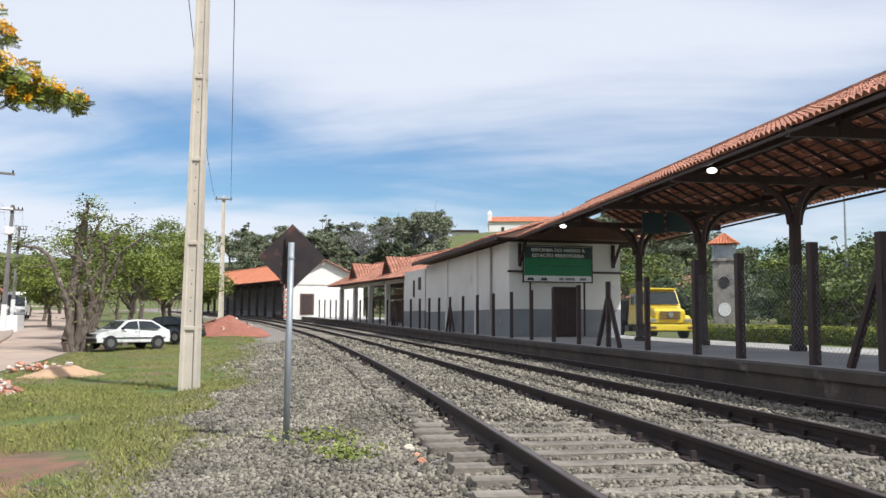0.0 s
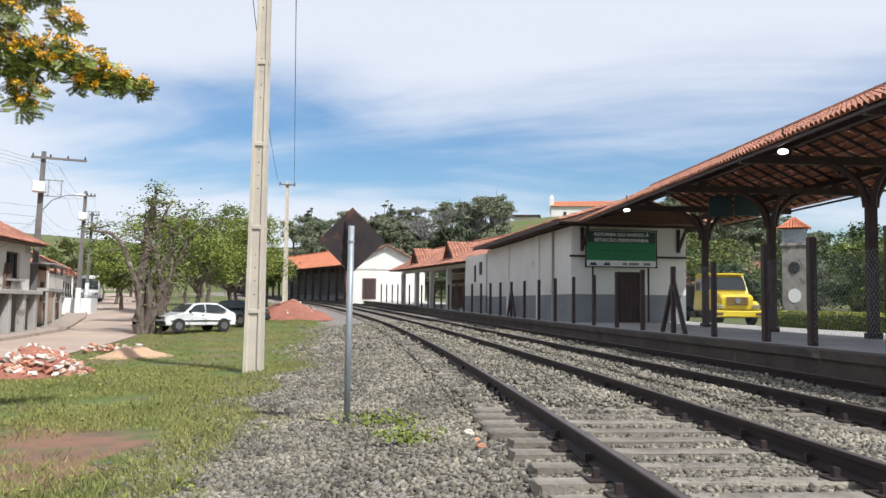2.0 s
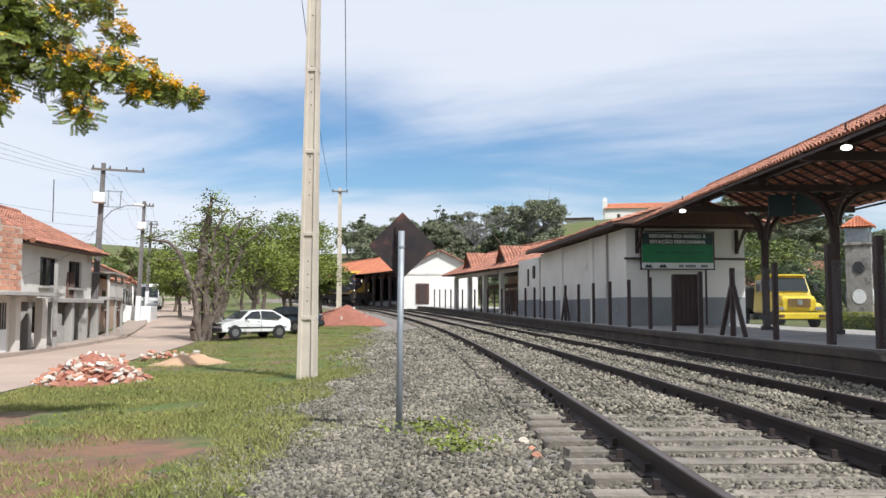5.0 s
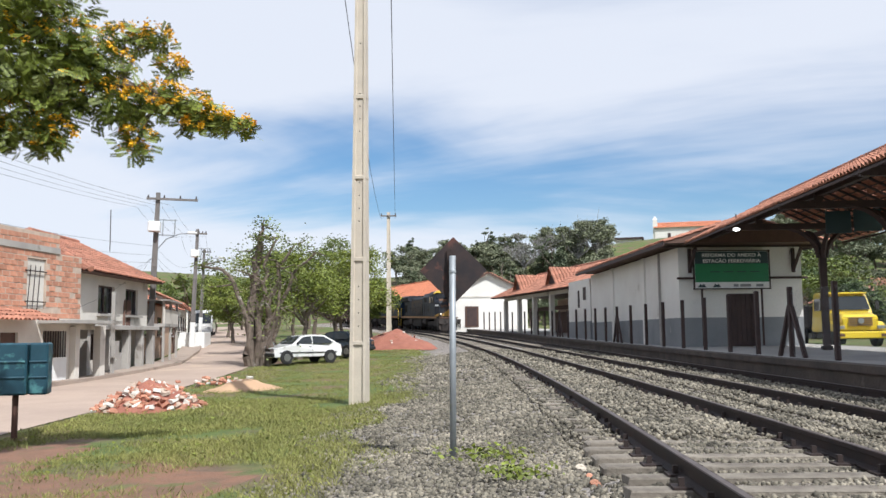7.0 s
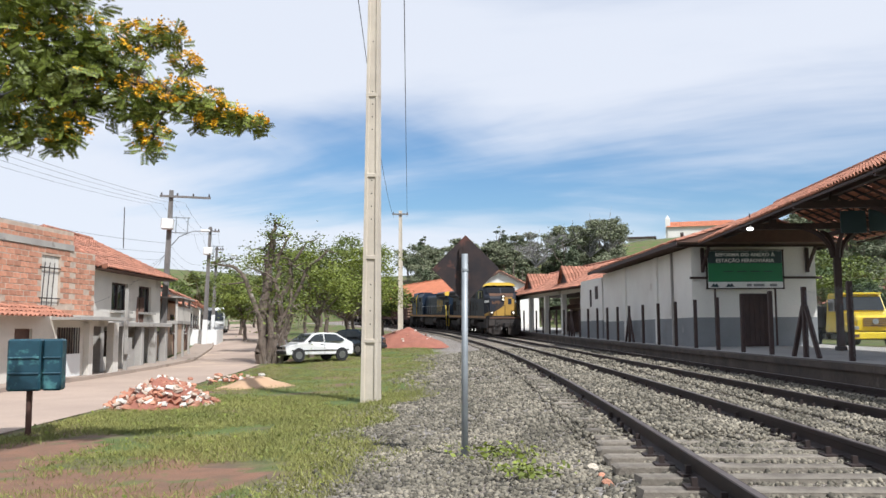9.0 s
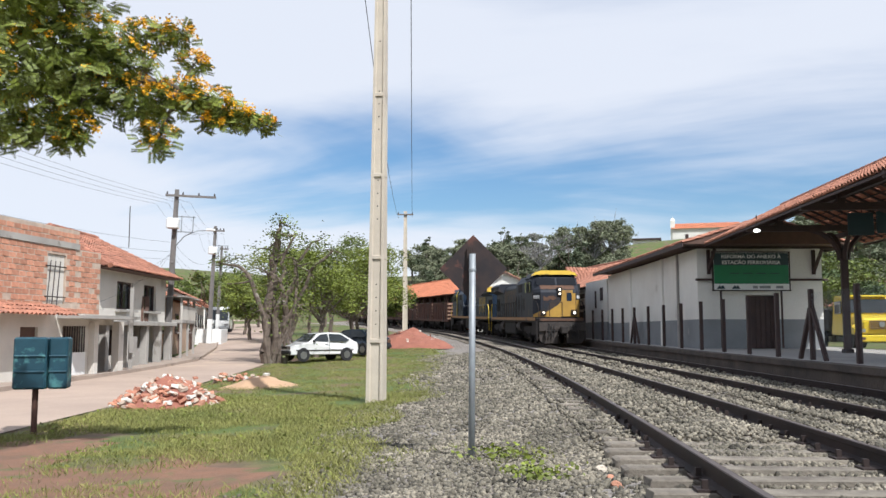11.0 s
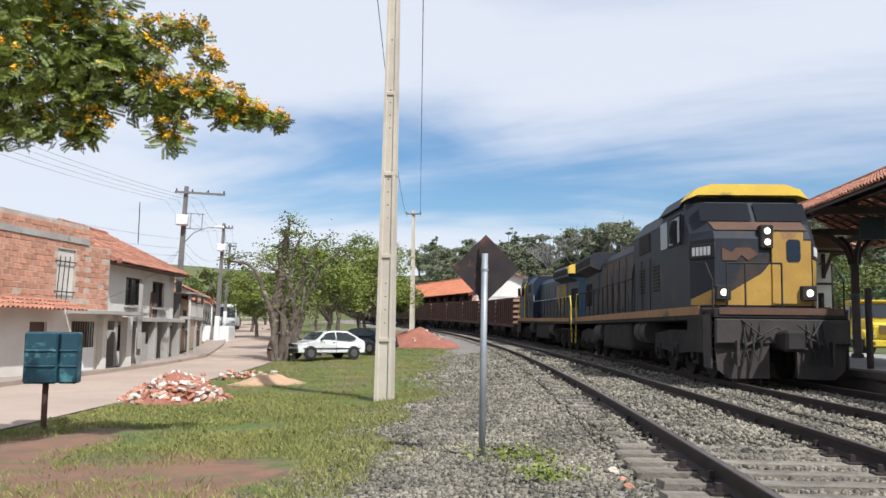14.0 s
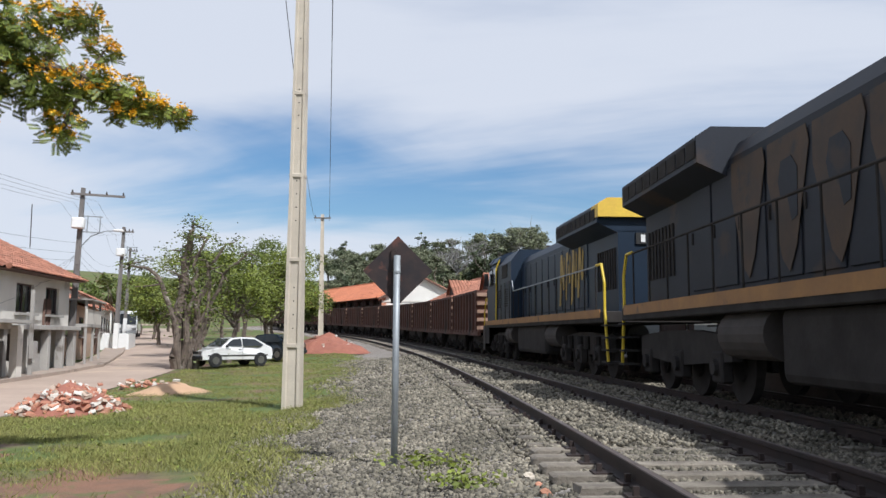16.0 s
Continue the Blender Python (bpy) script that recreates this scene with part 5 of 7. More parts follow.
        tile_roof("dormer_tiles", (0.55, y + side * 1.25, 4.38), (2.6, y + side * 1.25, 5.3), (3.4, y, 5.95), (0.45, y, 6.0), M["tile"], do, "", 0.26, 0.4)
# small annex wall between station and pavilion
an = thing("station_annex", pose(-1.66, 54.47, 0.4, 0, 0, 17.5), "white annex wall with a small window beside the pavilion", "building")
block("wall", (1.5, 2.6, 1.9), (3.0, 5.2, 3.8), M["white"], an)
block("dado", (1.49, 2.58, 0.58), (3.06, 5.26, 1.16), M["grey"], an)
wn1 = block("window", (-0.02, 1.2, 2.9), (0.08, 0.5, 0.8), M["darkwood"], an)
block("window", (-0.02, 2.6, 2.6), (0.08, 0.25, 1.1), M["darkwood"], an)

# long warehouse with an orange roof
wa, wb = (-20.4, 104.0), (-42.5, 137.5)
wh = thing("warehouse", frame_pose(wa, wb, 0.75), "long open warehouse with a bright orange tile roof", "building")
WLEN = 42.0
hip_roof(wh, -0.6, 11.0, 0, WLEN, 4.85, 7.6, M["tile_new"], 4.5, 0, 0.4, 0.6, "bright orange tiles")
for k in range(15):
    y = 0.8 + k * 2.9
    bm = bmesh.new()
    box(bm, (0.3, y, 2.4), (0.28, 0.28, 4.8))
    part("post", bm, M["darkwood"], wh)
    bm = bmesh.new()
    beam(bm, (0.3, y, 3.6), (0.3, y + 1.0, 4.6), 0.12, 0.12, (1, 0, 0))
    beam(bm, (0.3, y, 3.6), (0.3, y - 1.0, 4.6), 0.12, 0.12, (1, 0, 0))
    part("brace", bm, M["darkwood"], wh)
block("rear_wall", (6.0, WLEN / 2, 2.4), (0.3, WLEN - 1, 4.7), M["grey"], wh)
block("low_wall", (0.9, WLEN / 2, 0.6), (0.25, WLEN - 1, 1.2), M["grey"], wh)

# white house with a gable
wx, wy = -14.1, 95.5
hw = thing("white_house", pose(wx, wy, 0.95, 0, 0, 12), "white gabled house with clay tiles and brick quoins", "house")
block("wall", (0, 4, 2.2), (8.6, 8, 4.4), M["white"], hw)
bm = bmesh.new()
prism(bm, [(-4.3, 4.4), (4.3, 4.4), (0, 6.5)], 8.0)
part("gable", bm, M["white"], hw)
for side in (-1, 1):
    tile_roof("tiles", (side * 4.7, -0.45, 4.25), (side * 4.7, 8.4, 4.25), (0, 8.4, 6.6), (0, -0.45, 6.6), M["tile"], hw, "clay tiles", 0.3, 0.45)
    bm = bmesh.new()
    beam(bm, (side * 4.7, -0.42, 4.2), (0, -0.42, 6.55), 0.12, 0.2)
    part("verge_board", bm, M["brownwood"], hw)
for k in range(8):
    block("quoin", (-4.2, -0.02, 0.3 + k * 0.55), (0.5, 0.1, 0.3), M["brick"], hw)
wdw = block("window", (-1.9, -0.02, 1.7), (1.5, 0.1, 2.3), M["brownwood"], hw)
block("shutter", (-1.9, -0.08, 1.7), (1.1, 0.06, 2.0), M["darkwood"], wdw)
block("band", (0, -0.03, 3.9), (8.6, 0.08, 0.15), M["stucco"], hw)

# church on the hill
CHX, CHY = 10.5, 256.0
chz = 25.2
ch = thing("hill_church", pose(CHX, CHY, chz, 0, 0, -3), "white church with a red roof on the green hill", "church")
block("wall", (9.5, 4, 2.2), (18.0, 8, 6.4), M["white"], ch)
for side, y in ((-1, -0.6), (1, 8.6)):
    tile_roof("tiles", (0.2, y, 5.2), (19.2, y, 5.2), (19.2, 4, 7.2), (0.2, 4, 7.2), M["tile_new"], ch, "red clay tiles", 0.6, 0.8)
block("tower", (0.6, 1.2, 3.9), (1.3, 1.8, 7.8), M["white"], ch)
bm = bmesh.new()
bmesh.ops.create_cone(bm, cap_ends=True, segments=4, radius1=1.0, radius2=0.05, depth=1.1, matrix=Matrix.Translation((0.6, 1.2, 8.35)) @ pose(0, 0, 0, 0, 0, 45))
part("spire", bm, M["white"], ch)
for x in (4.5, 9.5, 15.0):
    block("window", (x, -0.02, 3.0), (0.9, 0.1, 1.3), M["darkwood"], ch)
cb = thing("hill_house", pose(3.5, 258, 24.6, 0, 0, -3), "low white house with a dark roof beside the church", "house")
block("wall", (0, 3, 1.2), (7.5, 6, 3.6), M["white"], cb)
block("roof", (0, 3, 3.3), (8.6, 7.2, 0.5), M["darkwood"], cb)
block("window", (-1.5, -0.03, 1.5), (1.0, 0.1, 1.1), M["glass"], cb)

# clock tower in the square
ct = thing("clock_tower", pose(18.4, 58.6, gz(18.4, 58.6), 0, 0, -20) @ Matrix.Scale(0.86, 4), "grey stone tower with round openings and a small tile roof", "tower")
TH = 5.6
bm = bmesh.new()
box(bm, (0, 0, TH / 2), (1.75, 1.75, TH), None, 0.05)
part("shaft", bm, M["stonework"], ct)
block("cornice", (0, 0, TH), (1.95, 1.95, 0.22), M["stonework"], ct, "", 0.03)
for m in (pose(0, 0, 0), pose(0, 0, 0, 0, 0, -90), pose(0, 0, 0, 0, 0, 90)):
    for z, mt, r in ((3.85, "black", 0.40), (1.75, "paint_w", 0.46)):
        bm = bmesh.new()
        bmesh.ops.create_cone(bm, cap_ends=True, segments=24, radius1=r, radius2=r, depth=0.06, matrix=m @ Matrix.Translation((0, -0.89, z)) @ pose(0, 0, 0, 90) @ Matrix.Diagonal((1, 1.15, 1, 1)))
        part("round_opening", bm, M[mt], ct)
    block("glass_pane", (0, -0.78, TH + 0.66), (1.45, 0.02, 1.0), M["galv"], ct, "pale lantern glass", 0, m)
for x in (-0.8, 0.8):
    for y in (-0.8, 0.8):
        block("lantern_post", (x, y, TH + 0.65), (0.1, 0.1, 1.15), M["galv"], ct)
for a in range(4):
    m = pose(0, 0, 0, 0, 0, 90 * a)
    tile_roof("tiles", m @ Vector((-1.12, -1.12, TH + 1.2)), m @ Vector((1.12, -1.12, TH + 1.2)), (0, 0, TH + 2.1), (0, 0, TH + 2.1), M["tile_new"], ct, "orange tiles", 0.26, 0.3)


def plain_house(name, base, b, z, W, H, R, wall, roof, label, windows=3):
    """A house with a tiled roof; its long front runs from base towards b, with the street on +x."""
    t = thing(name, frame_pose(base, b, z), label, "house")
    L = math.hypot(b[0] - base[0], b[1] - base[1])
    block("wall", (-W / 2, L / 2, H / 2 - 0.3), (W, L, H + 0.6), wall, t)
    bm = bmesh.new()
    prism(bm, [(-W, H), (0, H), (-W / 2, R)], L)
    part("gable", bm, wall, t)
    for x in (0.5, -W - 0.5):
        tile_roof("tiles", (x, -0.4, H - 0.1), (x, L + 0.4, H - 0.1), (-W / 2, L + 0.4, R + 0.1), (-W / 2, -0.4, R + 0.1), roof, t, "clay tiles", 0.3, 0.45)
    for k in range(windows):
        y = L * (k + 0.5) / windows
        wd = block("window", (0.0, y, H * 0.62), (0.1, 1.1, 1.1), M["darkwood"], t)
        block("pane", (0.06, y, H * 0.62), (0.02, 0.9, 0.9), M["glass"], wd)
        block("sill", (0.06, y, H * 0.62 - 0.6), (0.2, 1.3, 0.08), M["cement"], wd)
        block("door", (0.02, y + 1.2, 0.95), (0.1, 0.9, 2.0), M["brownwood"], t)
    return t


plain_house("street_house", (-24.46, 41.46), (-29.67, 54.96), -0.5, 8, 3.2, 4.9, M["stucco2"], M["tile"], "peach two-storey street house with clay tiles")
plain_house("street_house", (-30.87, 57.26), (-40.28, 76.18), -0.4, 8, 3.6, 5.4, M["stucco"], M["tile"], "pale street house with clay tiles", 4)
plain_house("street_house", (-42.58, 80.79), (-54.60, 104.31), 0.15, 8, 3.4, 5.2, M["white"], M["tile"], "white street house with clay tiles", 4)
bal = thing("lean_to", frame_pose((-24.26, 41.56), (-26.46, 47.16), -0.5), "small grey balcony with a sloping sheet roof on thin posts", "balcony")
block("slab", (0.55, 2.6, 2.0), (1.3, 5.2, 0.16), M["cement"], bal)
block("railing", (1.15, 2.6, 2.45), (0.08, 5.2, 0.75), M["stucco"], bal)
for y in (0.1, 2.6, 5.1):
    block("post", (1.12, y, 1.6), (0.12, 0.12, 3.4), M["cement"], bal)
block("sheet_roof", (0.6, 2.6, 3.3), (1.6, 5.6, 0.07), M["cement"], bal, "grey corrugated sheet")
# houses beyond the square
for x, y, z, w, h, mt in ((13.5, 62, 0.2, 5, 1.9, "stucco"), (44, 96, 1.6, 12, 3.5, "stucco"), (19, 100, 1.4, 9, 2.4, "cement"), (58, 82, 1.8, 10, 3.6, "stucco2"), (30, 125, 3.0, 10, 3.0, "cement")):
    hh = thing("town_house", pose(x, y, z, 0, 0, -14), "town house with clay tiles beyond the square", "house", "houses beyond the square")
    block("wall", (0, 3.5, h / 2), (w, 7, h + 1.0), M[mt], hh)
    for side, yy in ((-1, -0.5), (1, 7.5)):
        tile_roof("tiles", (-w / 2 - 0.5, yy, h), (w / 2 + 0.5, yy, h), (w / 2 + 0.5, 3.5, h + 1.7), (-w / 2 - 0.5, 3.5, h + 1.7), M["tile"], hh, "", 0.4, 0.6)
    for k in range(3):
        block("window", (-w / 3 + k * w / 3, -0.03, h * 0.55), (1.1, 0.08, 1.1), M["glass"], hh)

# ---- houses along the street ----
# stucco house with a balcony slab on pillars
SA, SB = (-21.75, 32.45), (-23.56, 40.96)
sh = thing("balcony_house", frame_pose(SA, SB, -0.75), "grey stucco house with a balcony slab on pillars and clay roof", "house")
SL = math.hypot(SB[0] - SA[0], SB[1] - SA[1])


def pierced(name, parent, y0, y1, z0, z1, holes, x0, x1, mat):
    """A wall along y with rectangular openings, in pieces round them."""
    ys = sorted({y0, y1, *[h[0] for h in holes], *[h[1] for h in holes]})
    for a, b in zip(ys[:-1], ys[1:]):
        cut = [h for h in holes if h[0] <= a + 1e-6 and h[1] >= b - 1e-6]
        zs = [z0] + [q for h in sorted(cut, key=lambda h: h[2]) for q in (h[2], h[3])] + [z1]
        for lo, hi in zip(zs[::2], zs[1::2]):
            if hi - lo > 0.01:
                wall_box(name, parent, x0, x1, a, b, lo, hi, mat)


WIN = [(2.3, 4.2, 2.7, 3.95), (5.6, 7.3, 2.7, 3.95)]
pierced("upper_wall", sh, 0, SL, 2.15, 4.4, WIN, -0.25, 0.0, M["stucco"])
for y0, y1, z0, z1 in WIN:
    w = block("window", (-0.2, (y0 + y1) / 2, (z0 + z1) / 2), (0.04, y1 - y0, z1 - z0), M["glass"], sh)
    for q in (y0 + 0.04, (y0 + y1) / 2, y1 - 0.04):
        block("window_frame", (-0.15, q, (z0 + z1) / 2), (0.07, 0.07, z1 - z0), M["darkwood"], w)
    for q in (z0 + 0.04, z1 - 0.04):
        block("window_frame", (-0.15, (y0 + y1) / 2, q), (0.06, y1 - y0, 0.07), M["darkwood"], w)
    block("window_sill", (0.05, (y0 + y1) / 2, z0 - 0.06), (0.35, y1 - y0 + 0.3, 0.1), M["cement"], w)
block("rear_wall", (-7.9, SL / 2, 2.15), (0.2, SL, 4.4), M["stucco"], sh)
block("end_wall", (-4.0, 0.1, 2.15), (7.6, 0.2, 4.4), M["stucco"], sh)
block("end_wall", (-4.0, SL - 0.1, 2.15), (7.6, 0.2, 4.4), M["stucco"], sh)
block("balcony_slab", (-0.2, SL / 2, 2.08), (1.6, SL + 0.3, 0.2), M["cement"], sh, "stained concrete slab", 0.02)
for y in (0.3, 2.7, 5.0, 6.8, SL - 0.3):
    block("pillar", (0.3, y, 0.9), (0.34, 0.34, 2.2), M["cement"], sh, "", 0.02)
LOW = [(0.9, 2.3, 0.1, 1.9), (3.4, 4.6, 0.0, 1.9), (5.5, 6.5, 0.4, 1.8), (7.0, 8.3, -0.1, 1.95)]
# darker cement colour here paints in the shade under the balcony slab
pierced("lower_wall", sh, 0.2, SL - 0.2, -0.2, 2.0, LOW, -1.9, -1.7, M["cement"])
for y0, y1, z0, z1 in LOW:
    block("door", (-1.82, (y0 + y1) / 2, (z0 + z1) / 2), (0.06, y1 - y0, z1 - z0), M["darkwood"], sh)
for k in range(5):
    block("stair", (-0.2, 3.2 + 0.28 * k, 0.05 + 0.1 * k), (1.0, 0.3, 0.2 + 0.2 * k), M["cement"], sh)
block("parapet", (0.2, 2.0, 0.25), (0.12, 2.6, 0.9), M["stucco"], sh)
for y in (5.2, 5.6, 5.9):
    bm = bmesh.new()
    beam(bm, (0.1, y, 2.2), (0.02, y + 0.25, 3.4), 0.1, 0.04)
    part("leaning_board", bm, M["brownwood"], sh)
meter = block("meter_post", (0.95, 1.6, 1.5), (0.14, 0.12, 4.2), M["cement"], sh, "thin grey cement post")
block("meter_box", (1.06, 1.6, 1.15), (0.16, 0.5, 0.7), M["cement"], meter, "grey meter box")
block("white_patch", (0.012, 3.8, 2.5), (0.012, 0.7, 0.45), M["paint_w"], sh)
hip_roof(sh, -8.4, 0.75, -0.4, SL + 0.4, 4.35, 6.5, M["tile"], 4.2, 0.0, 0.26, 0.4, "red clay tiles")

# unfinished brick house
BA, BB = (-19.73, 19.22), (-20.80, 31.35)
bh = thing("brick_house", frame_pose(BA, BB, -0.78), "unfinished house of bare hollow bricks with a shuttered window", "house")
BL = math.hypot(BB[0] - BA[0], BB[1] - BA[1])
HOLE = (8.6, 9.75, 2.75, 4.55)
pierced("core_wall", bh, 0, BL - 1.6, 2.4, 5.55, [HOLE], -0.25, 0.010, M["mortar"])
pierced("core_wall", bh, BL - 1.6, BL, 2.4, 4.85, [], -0.25, 0.010, M["mortar"])
block("end_wall", (-3.6, BL - 0.1, 1.9), (7.0, 0.2, 4.9), M["mortar"], bh)
block("concrete_band", (-0.06, (BL - 1.6) / 2, 4.95), (0.24, BL - 1.6, 0.22), M["cement"], bh, "grey concrete tie beam")
wdw = block("window", (-0.12, 9.17, 3.65), (0.06, 1.15, 1.8), M["stucco"], bh, "pale boarded window")
for k in range(4):
    block("window_board", (-0.06, 8.75 + 0.28 * k, 3.65), (0.03, 0.26, 1.76), M["stucco"], wdw)
for k in range(3):
    bm = bmesh.new()
    rod(bm, (0.04, 8.6 + 0.3 * k, 2.7), (0.04, 8.75 + 0.3 * k, 4.3), 0.015, None, 6)
    part("iron_bar", bm, M["iron"], wdw)
for z in (3.0, 4.1):
    block("iron_bar", (0.04, 9.1, z), (0.03, 1.3, 0.04), M["iron"], wdw)
block("roof_slab", (-3.6, (BL - 1.6) / 2, 5.45), (7.0, BL - 1.6, 0.15), M["cement"], bh)
# ground floor front with gate, awning and a strip of tiles
LOWB = [(6.9, 7.9, 0.0, 1.9), (9.4, 10.9, -0.1, 1.95), (11.6, 13.0, -0.1, 2.0)]
pierced("lower_wall", bh, 0, BL, -0.2, 2.4, LOWB, -0.05, 0.2, M["stucco"])
for y0, y1, z0, z1 in LOWB[:1]:
    block("door", (0.06, (y0 + y1) / 2, (z0 + z1) / 2), (0.06, y1 - y0, z1 - z0), M["brownwood"], bh)
gate = block("gate", (0.24, 10.15, 0.45), (0.05, 1.45, 1.05), M["paint_w"], bh, "cream metal gate with bars")
for k in range(9):
    block("gate_bar", (0.24, 9.48 + 0.165 * k, 1.45), (0.03, 0.03, 1.0), M["darkwood"], gate)
# dark panel added behind the openings in place of the shade indoors
block("dark_room", (-1.4, 11.2, 0.95), (0.1, 4.0, 2.2), M["darkwood"], bh)
block("awning", (0.75, 11.0, 2.28), (1.2, 4.0, 0.12), M["cement"], bh, "thin concrete awning")
tile_roof("tiles", (1.2, 0, 2.25), (1.2, 8.7, 2.25), (0.15, 8.7, 2.65), (0.15, 0, 2.65), M["tile"], bh, "strip of red tiles")
block("gate_pillar", (0.3, 11.3, 0.95), (0.3, 0.3, 2.3), M["stucco"], bh)
block("gate_pillar", (0.3, 13.2, 0.95), (0.3, 0.4, 2.4), M["stucco"], bh)
# low wall and planter further down the street
gw = thing("garden_wall", pose(-32.28, 62.37, gz(-32.28, 62.37), 0, 0, 22), "low white garden wall by the street", "wall")
block("wall", (0, 0, 0.5), (2.2, 5.5, 1.2), M["paint_w"], gw, "", 0.03)

# ---- road vehicles ----


def shell(bm, side, half, round_at=None):
    """A body from a side outline (y, z): each point with its own half width."""
    n = len(side)
    L = [bm.verts.new((-h, y, z)) for (y, z), h in zip(side, half)]
    R = [bm.verts.new((h, y, z)) for (y, z), h in zip(side, half)]
    for i in range(n):
        j = (i + 1) % n
        bm.faces.new((L[i], L[j], R[j], R[i]))
    bm.faces.new(L[::-1])
    bm.faces.new(R)
    bmesh.ops.recalc_face_normals(bm, faces=bm.faces[:])
    return bm


def car(m, paint, label, colour):
    """A small hatchback, its front to -y."""
    c = thing("car", m, label, "car", "parked cars")
    side = [(-1.88, 0.30), (-1.92, 0.55), (-1.86, 0.74), (-0.92, 0.90), (-0.30, 1.33), (0.25, 1.385), (0.95, 1.36), (1.62, 0.98), (1.86, 0.88), (1.90, 0.55), (1.86, 0.30)]
    half = [0.76, 0.79, 0.79, 0.80, 0.60, 0.58, 0.59, 0.74, 0.76, 0.79, 0.77]
    bm = shell(bmesh.new(), side, half)
    bmesh.ops.bevel(bm, geom=bm.edges[:], offset=0.03, segments=2, affect="EDGES")
    part("body", bm, paint, c, colour, False)
    for s in (-1, 1):
        for a, b in (([(-0.74, 0.95), (-0.26, 1.28), (0.18, 1.32), (0.18, 0.95)], "front_window"), ([(0.25, 0.95), (0.25, 1.32), (0.92, 1.29), (1.38, 1.02), (1.2, 0.95)], "rear_window")):
            bm = bmesh.new()
            f = []
            for y, z in a:
                h = np.interp(z, [0.9, 1.36], [0.79, 0.60]) + 0.012
                f.append(bm.verts.new((s * h, y, z)))
            bm.faces.new(f)
            part(b, bm, M["glass"], c)
        block("door_seam", (s * 0.803, 0.21, 0.62), (0.008, 0.012, 0.6), M["black"], c)
        block("side_moulding", (s * 0.80, 0.0, 0.52), (0.025, 3.2, 0.05), M["black"], c)
        block("door_handle", (s * 0.80, 0.05, 0.80), (0.03, 0.14, 0.03), M["black"], c)
        for y in (-1.22, 1.2):
            bm = bmesh.new()
            rod(bm, (s * 0.74, y, 0.30), (s * 0.82, y, 0.30), 0.34, None, 24)
            part("wheel_arch", bm, M["black"], c)
            bm = bmesh.new()
            rod(bm, (s * 0.66, y, 0.29), (s * 0.84, y, 0.29), 0.285, None, 24)
            w = part("wheel", bm, M["black"], c)
            bm = bmesh.new()
            rod(bm, (s * 0.84, y, 0.29), (s * 0.85, y, 0.29), 0.18, None, 16)
            part("hub_cap", bm, M["chrome"], w)
        block("headlight", (s * 0.58, -1.9, 0.66), (0.34, 0.06, 0.14), M["chrome"], c, "", 0.02)
        block("tail_light", (s * 0.62, 1.89, 0.72), (0.26, 0.05, 0.2), M["loco_brown"], c, "", 0.02)
        block("mirror", (s * 0.86, -0.66, 0.97), (0.16, 0.1, 0.12), M["black"], c, "", 0.03)
    bm = bmesh.new()
    bm.faces.new([bm.verts.new(q) for q in ((-0.70, -0.86, 0.955), (0.70, -0.86, 0.955), (0.555, -0.37, 1.30), (-0.555, -0.37, 1.30))])
    ws = part("windscreen", bm, M["glass"], c)
    ws.location = (0, -0.035, 0.02)
    bm = bmesh.new()
    bm.faces.new([bm.verts.new(q) for q in ((-0.62, 1.56, 1.04), (0.62, 1.56, 1.04), (0.55, 1.02, 1.34), (-0.55, 1.02, 1.34))])
    rw = part("rear_screen", bm, M["glass"], c)
    rw.location = (0, 0.03, 0.02)
    block("grille", (0, -1.915, 0.65), (0.8, 0.04, 0.13), M["black"], c)
    block("bumper", (0, -1.93, 0.42), (1.56, 0.12, 0.18), M["black"], c, "", 0.03)
    block("bumper", (0, 1.92, 0.45), (1.54, 0.12, 0.18), M["black"], c, "", 0.03)
    return c


def put(x, y, turn, lift=0.0):
    return pose(x, y, gz(x, y) + lift, 0, 0, turn)


white_car = car(put(-15.55, 41.8, -40, 0.06), M["carwhite"], "white two-door hatchback parked on the grass verge", "white paint")
dark_car = car(put(-15.3, 47.0, -112, 0.08), M["cardark"], "dark blue car parked behind the white hatchback", "dark blue paint")

# white minibus far down the street
vn = thing("minibus", put(-42.69, 84.53, 23, 0.05), "white minibus parked down the street", "minibus")
bm = shell(bmesh.new(), [(-2.9, 0.35), (-3.0, 1.1), (-2.6, 1.95), (-2.2, 2.6), (2.9, 2.65), (3.0, 0.35)], [0.98, 1.0, 0.97, 0.9, 0.9, 1.0])
bmesh.ops.bevel(bm, geom=bm.edges[:], offset=0.06, segments=2, affect="EDGES")
part("body", bm, M["carwhite"], vn)
bm = bmesh.new()
bm.faces.new([bm.verts.new(q) for q in ((-0.9, -3.0, 1.25), (0.9, -3.0, 1.25), (0.82, -2.48, 2.3), (-0.82, -2.48, 2.3))])
part("windscreen", bm, M["glass"], vn)
for s in (-1, 1):
    block("side_window", (s * 0.985, 0.3, 1.75), (0.02, 4.6, 0.7), M["glass"], vn)
    block("headlight", (s * 0.7, -2.99, 0.8), (0.4, 0.08, 0.2), M["chrome"], vn, "", 0.02)
    block("mirror", (s * 1.15, -2.6, 1.75), (0.14, 0.08, 0.4), M["black"], vn)
    for y in (-1.9, 1.8):
        bm = bmesh.new()
        rod(bm, (s * 0.8, y, 0.36), (s * 1.02, y, 0.36), 0.36, None, 20)
        part("wheel", bm, M["black"], vn)
block("bumper", (0, -3.02, 0.5), (1.9, 0.15, 0.3), M["grey"], vn, "", 0.04)

# yellow bonneted lorry beside the station
TX, TY = 10.25, 43.6
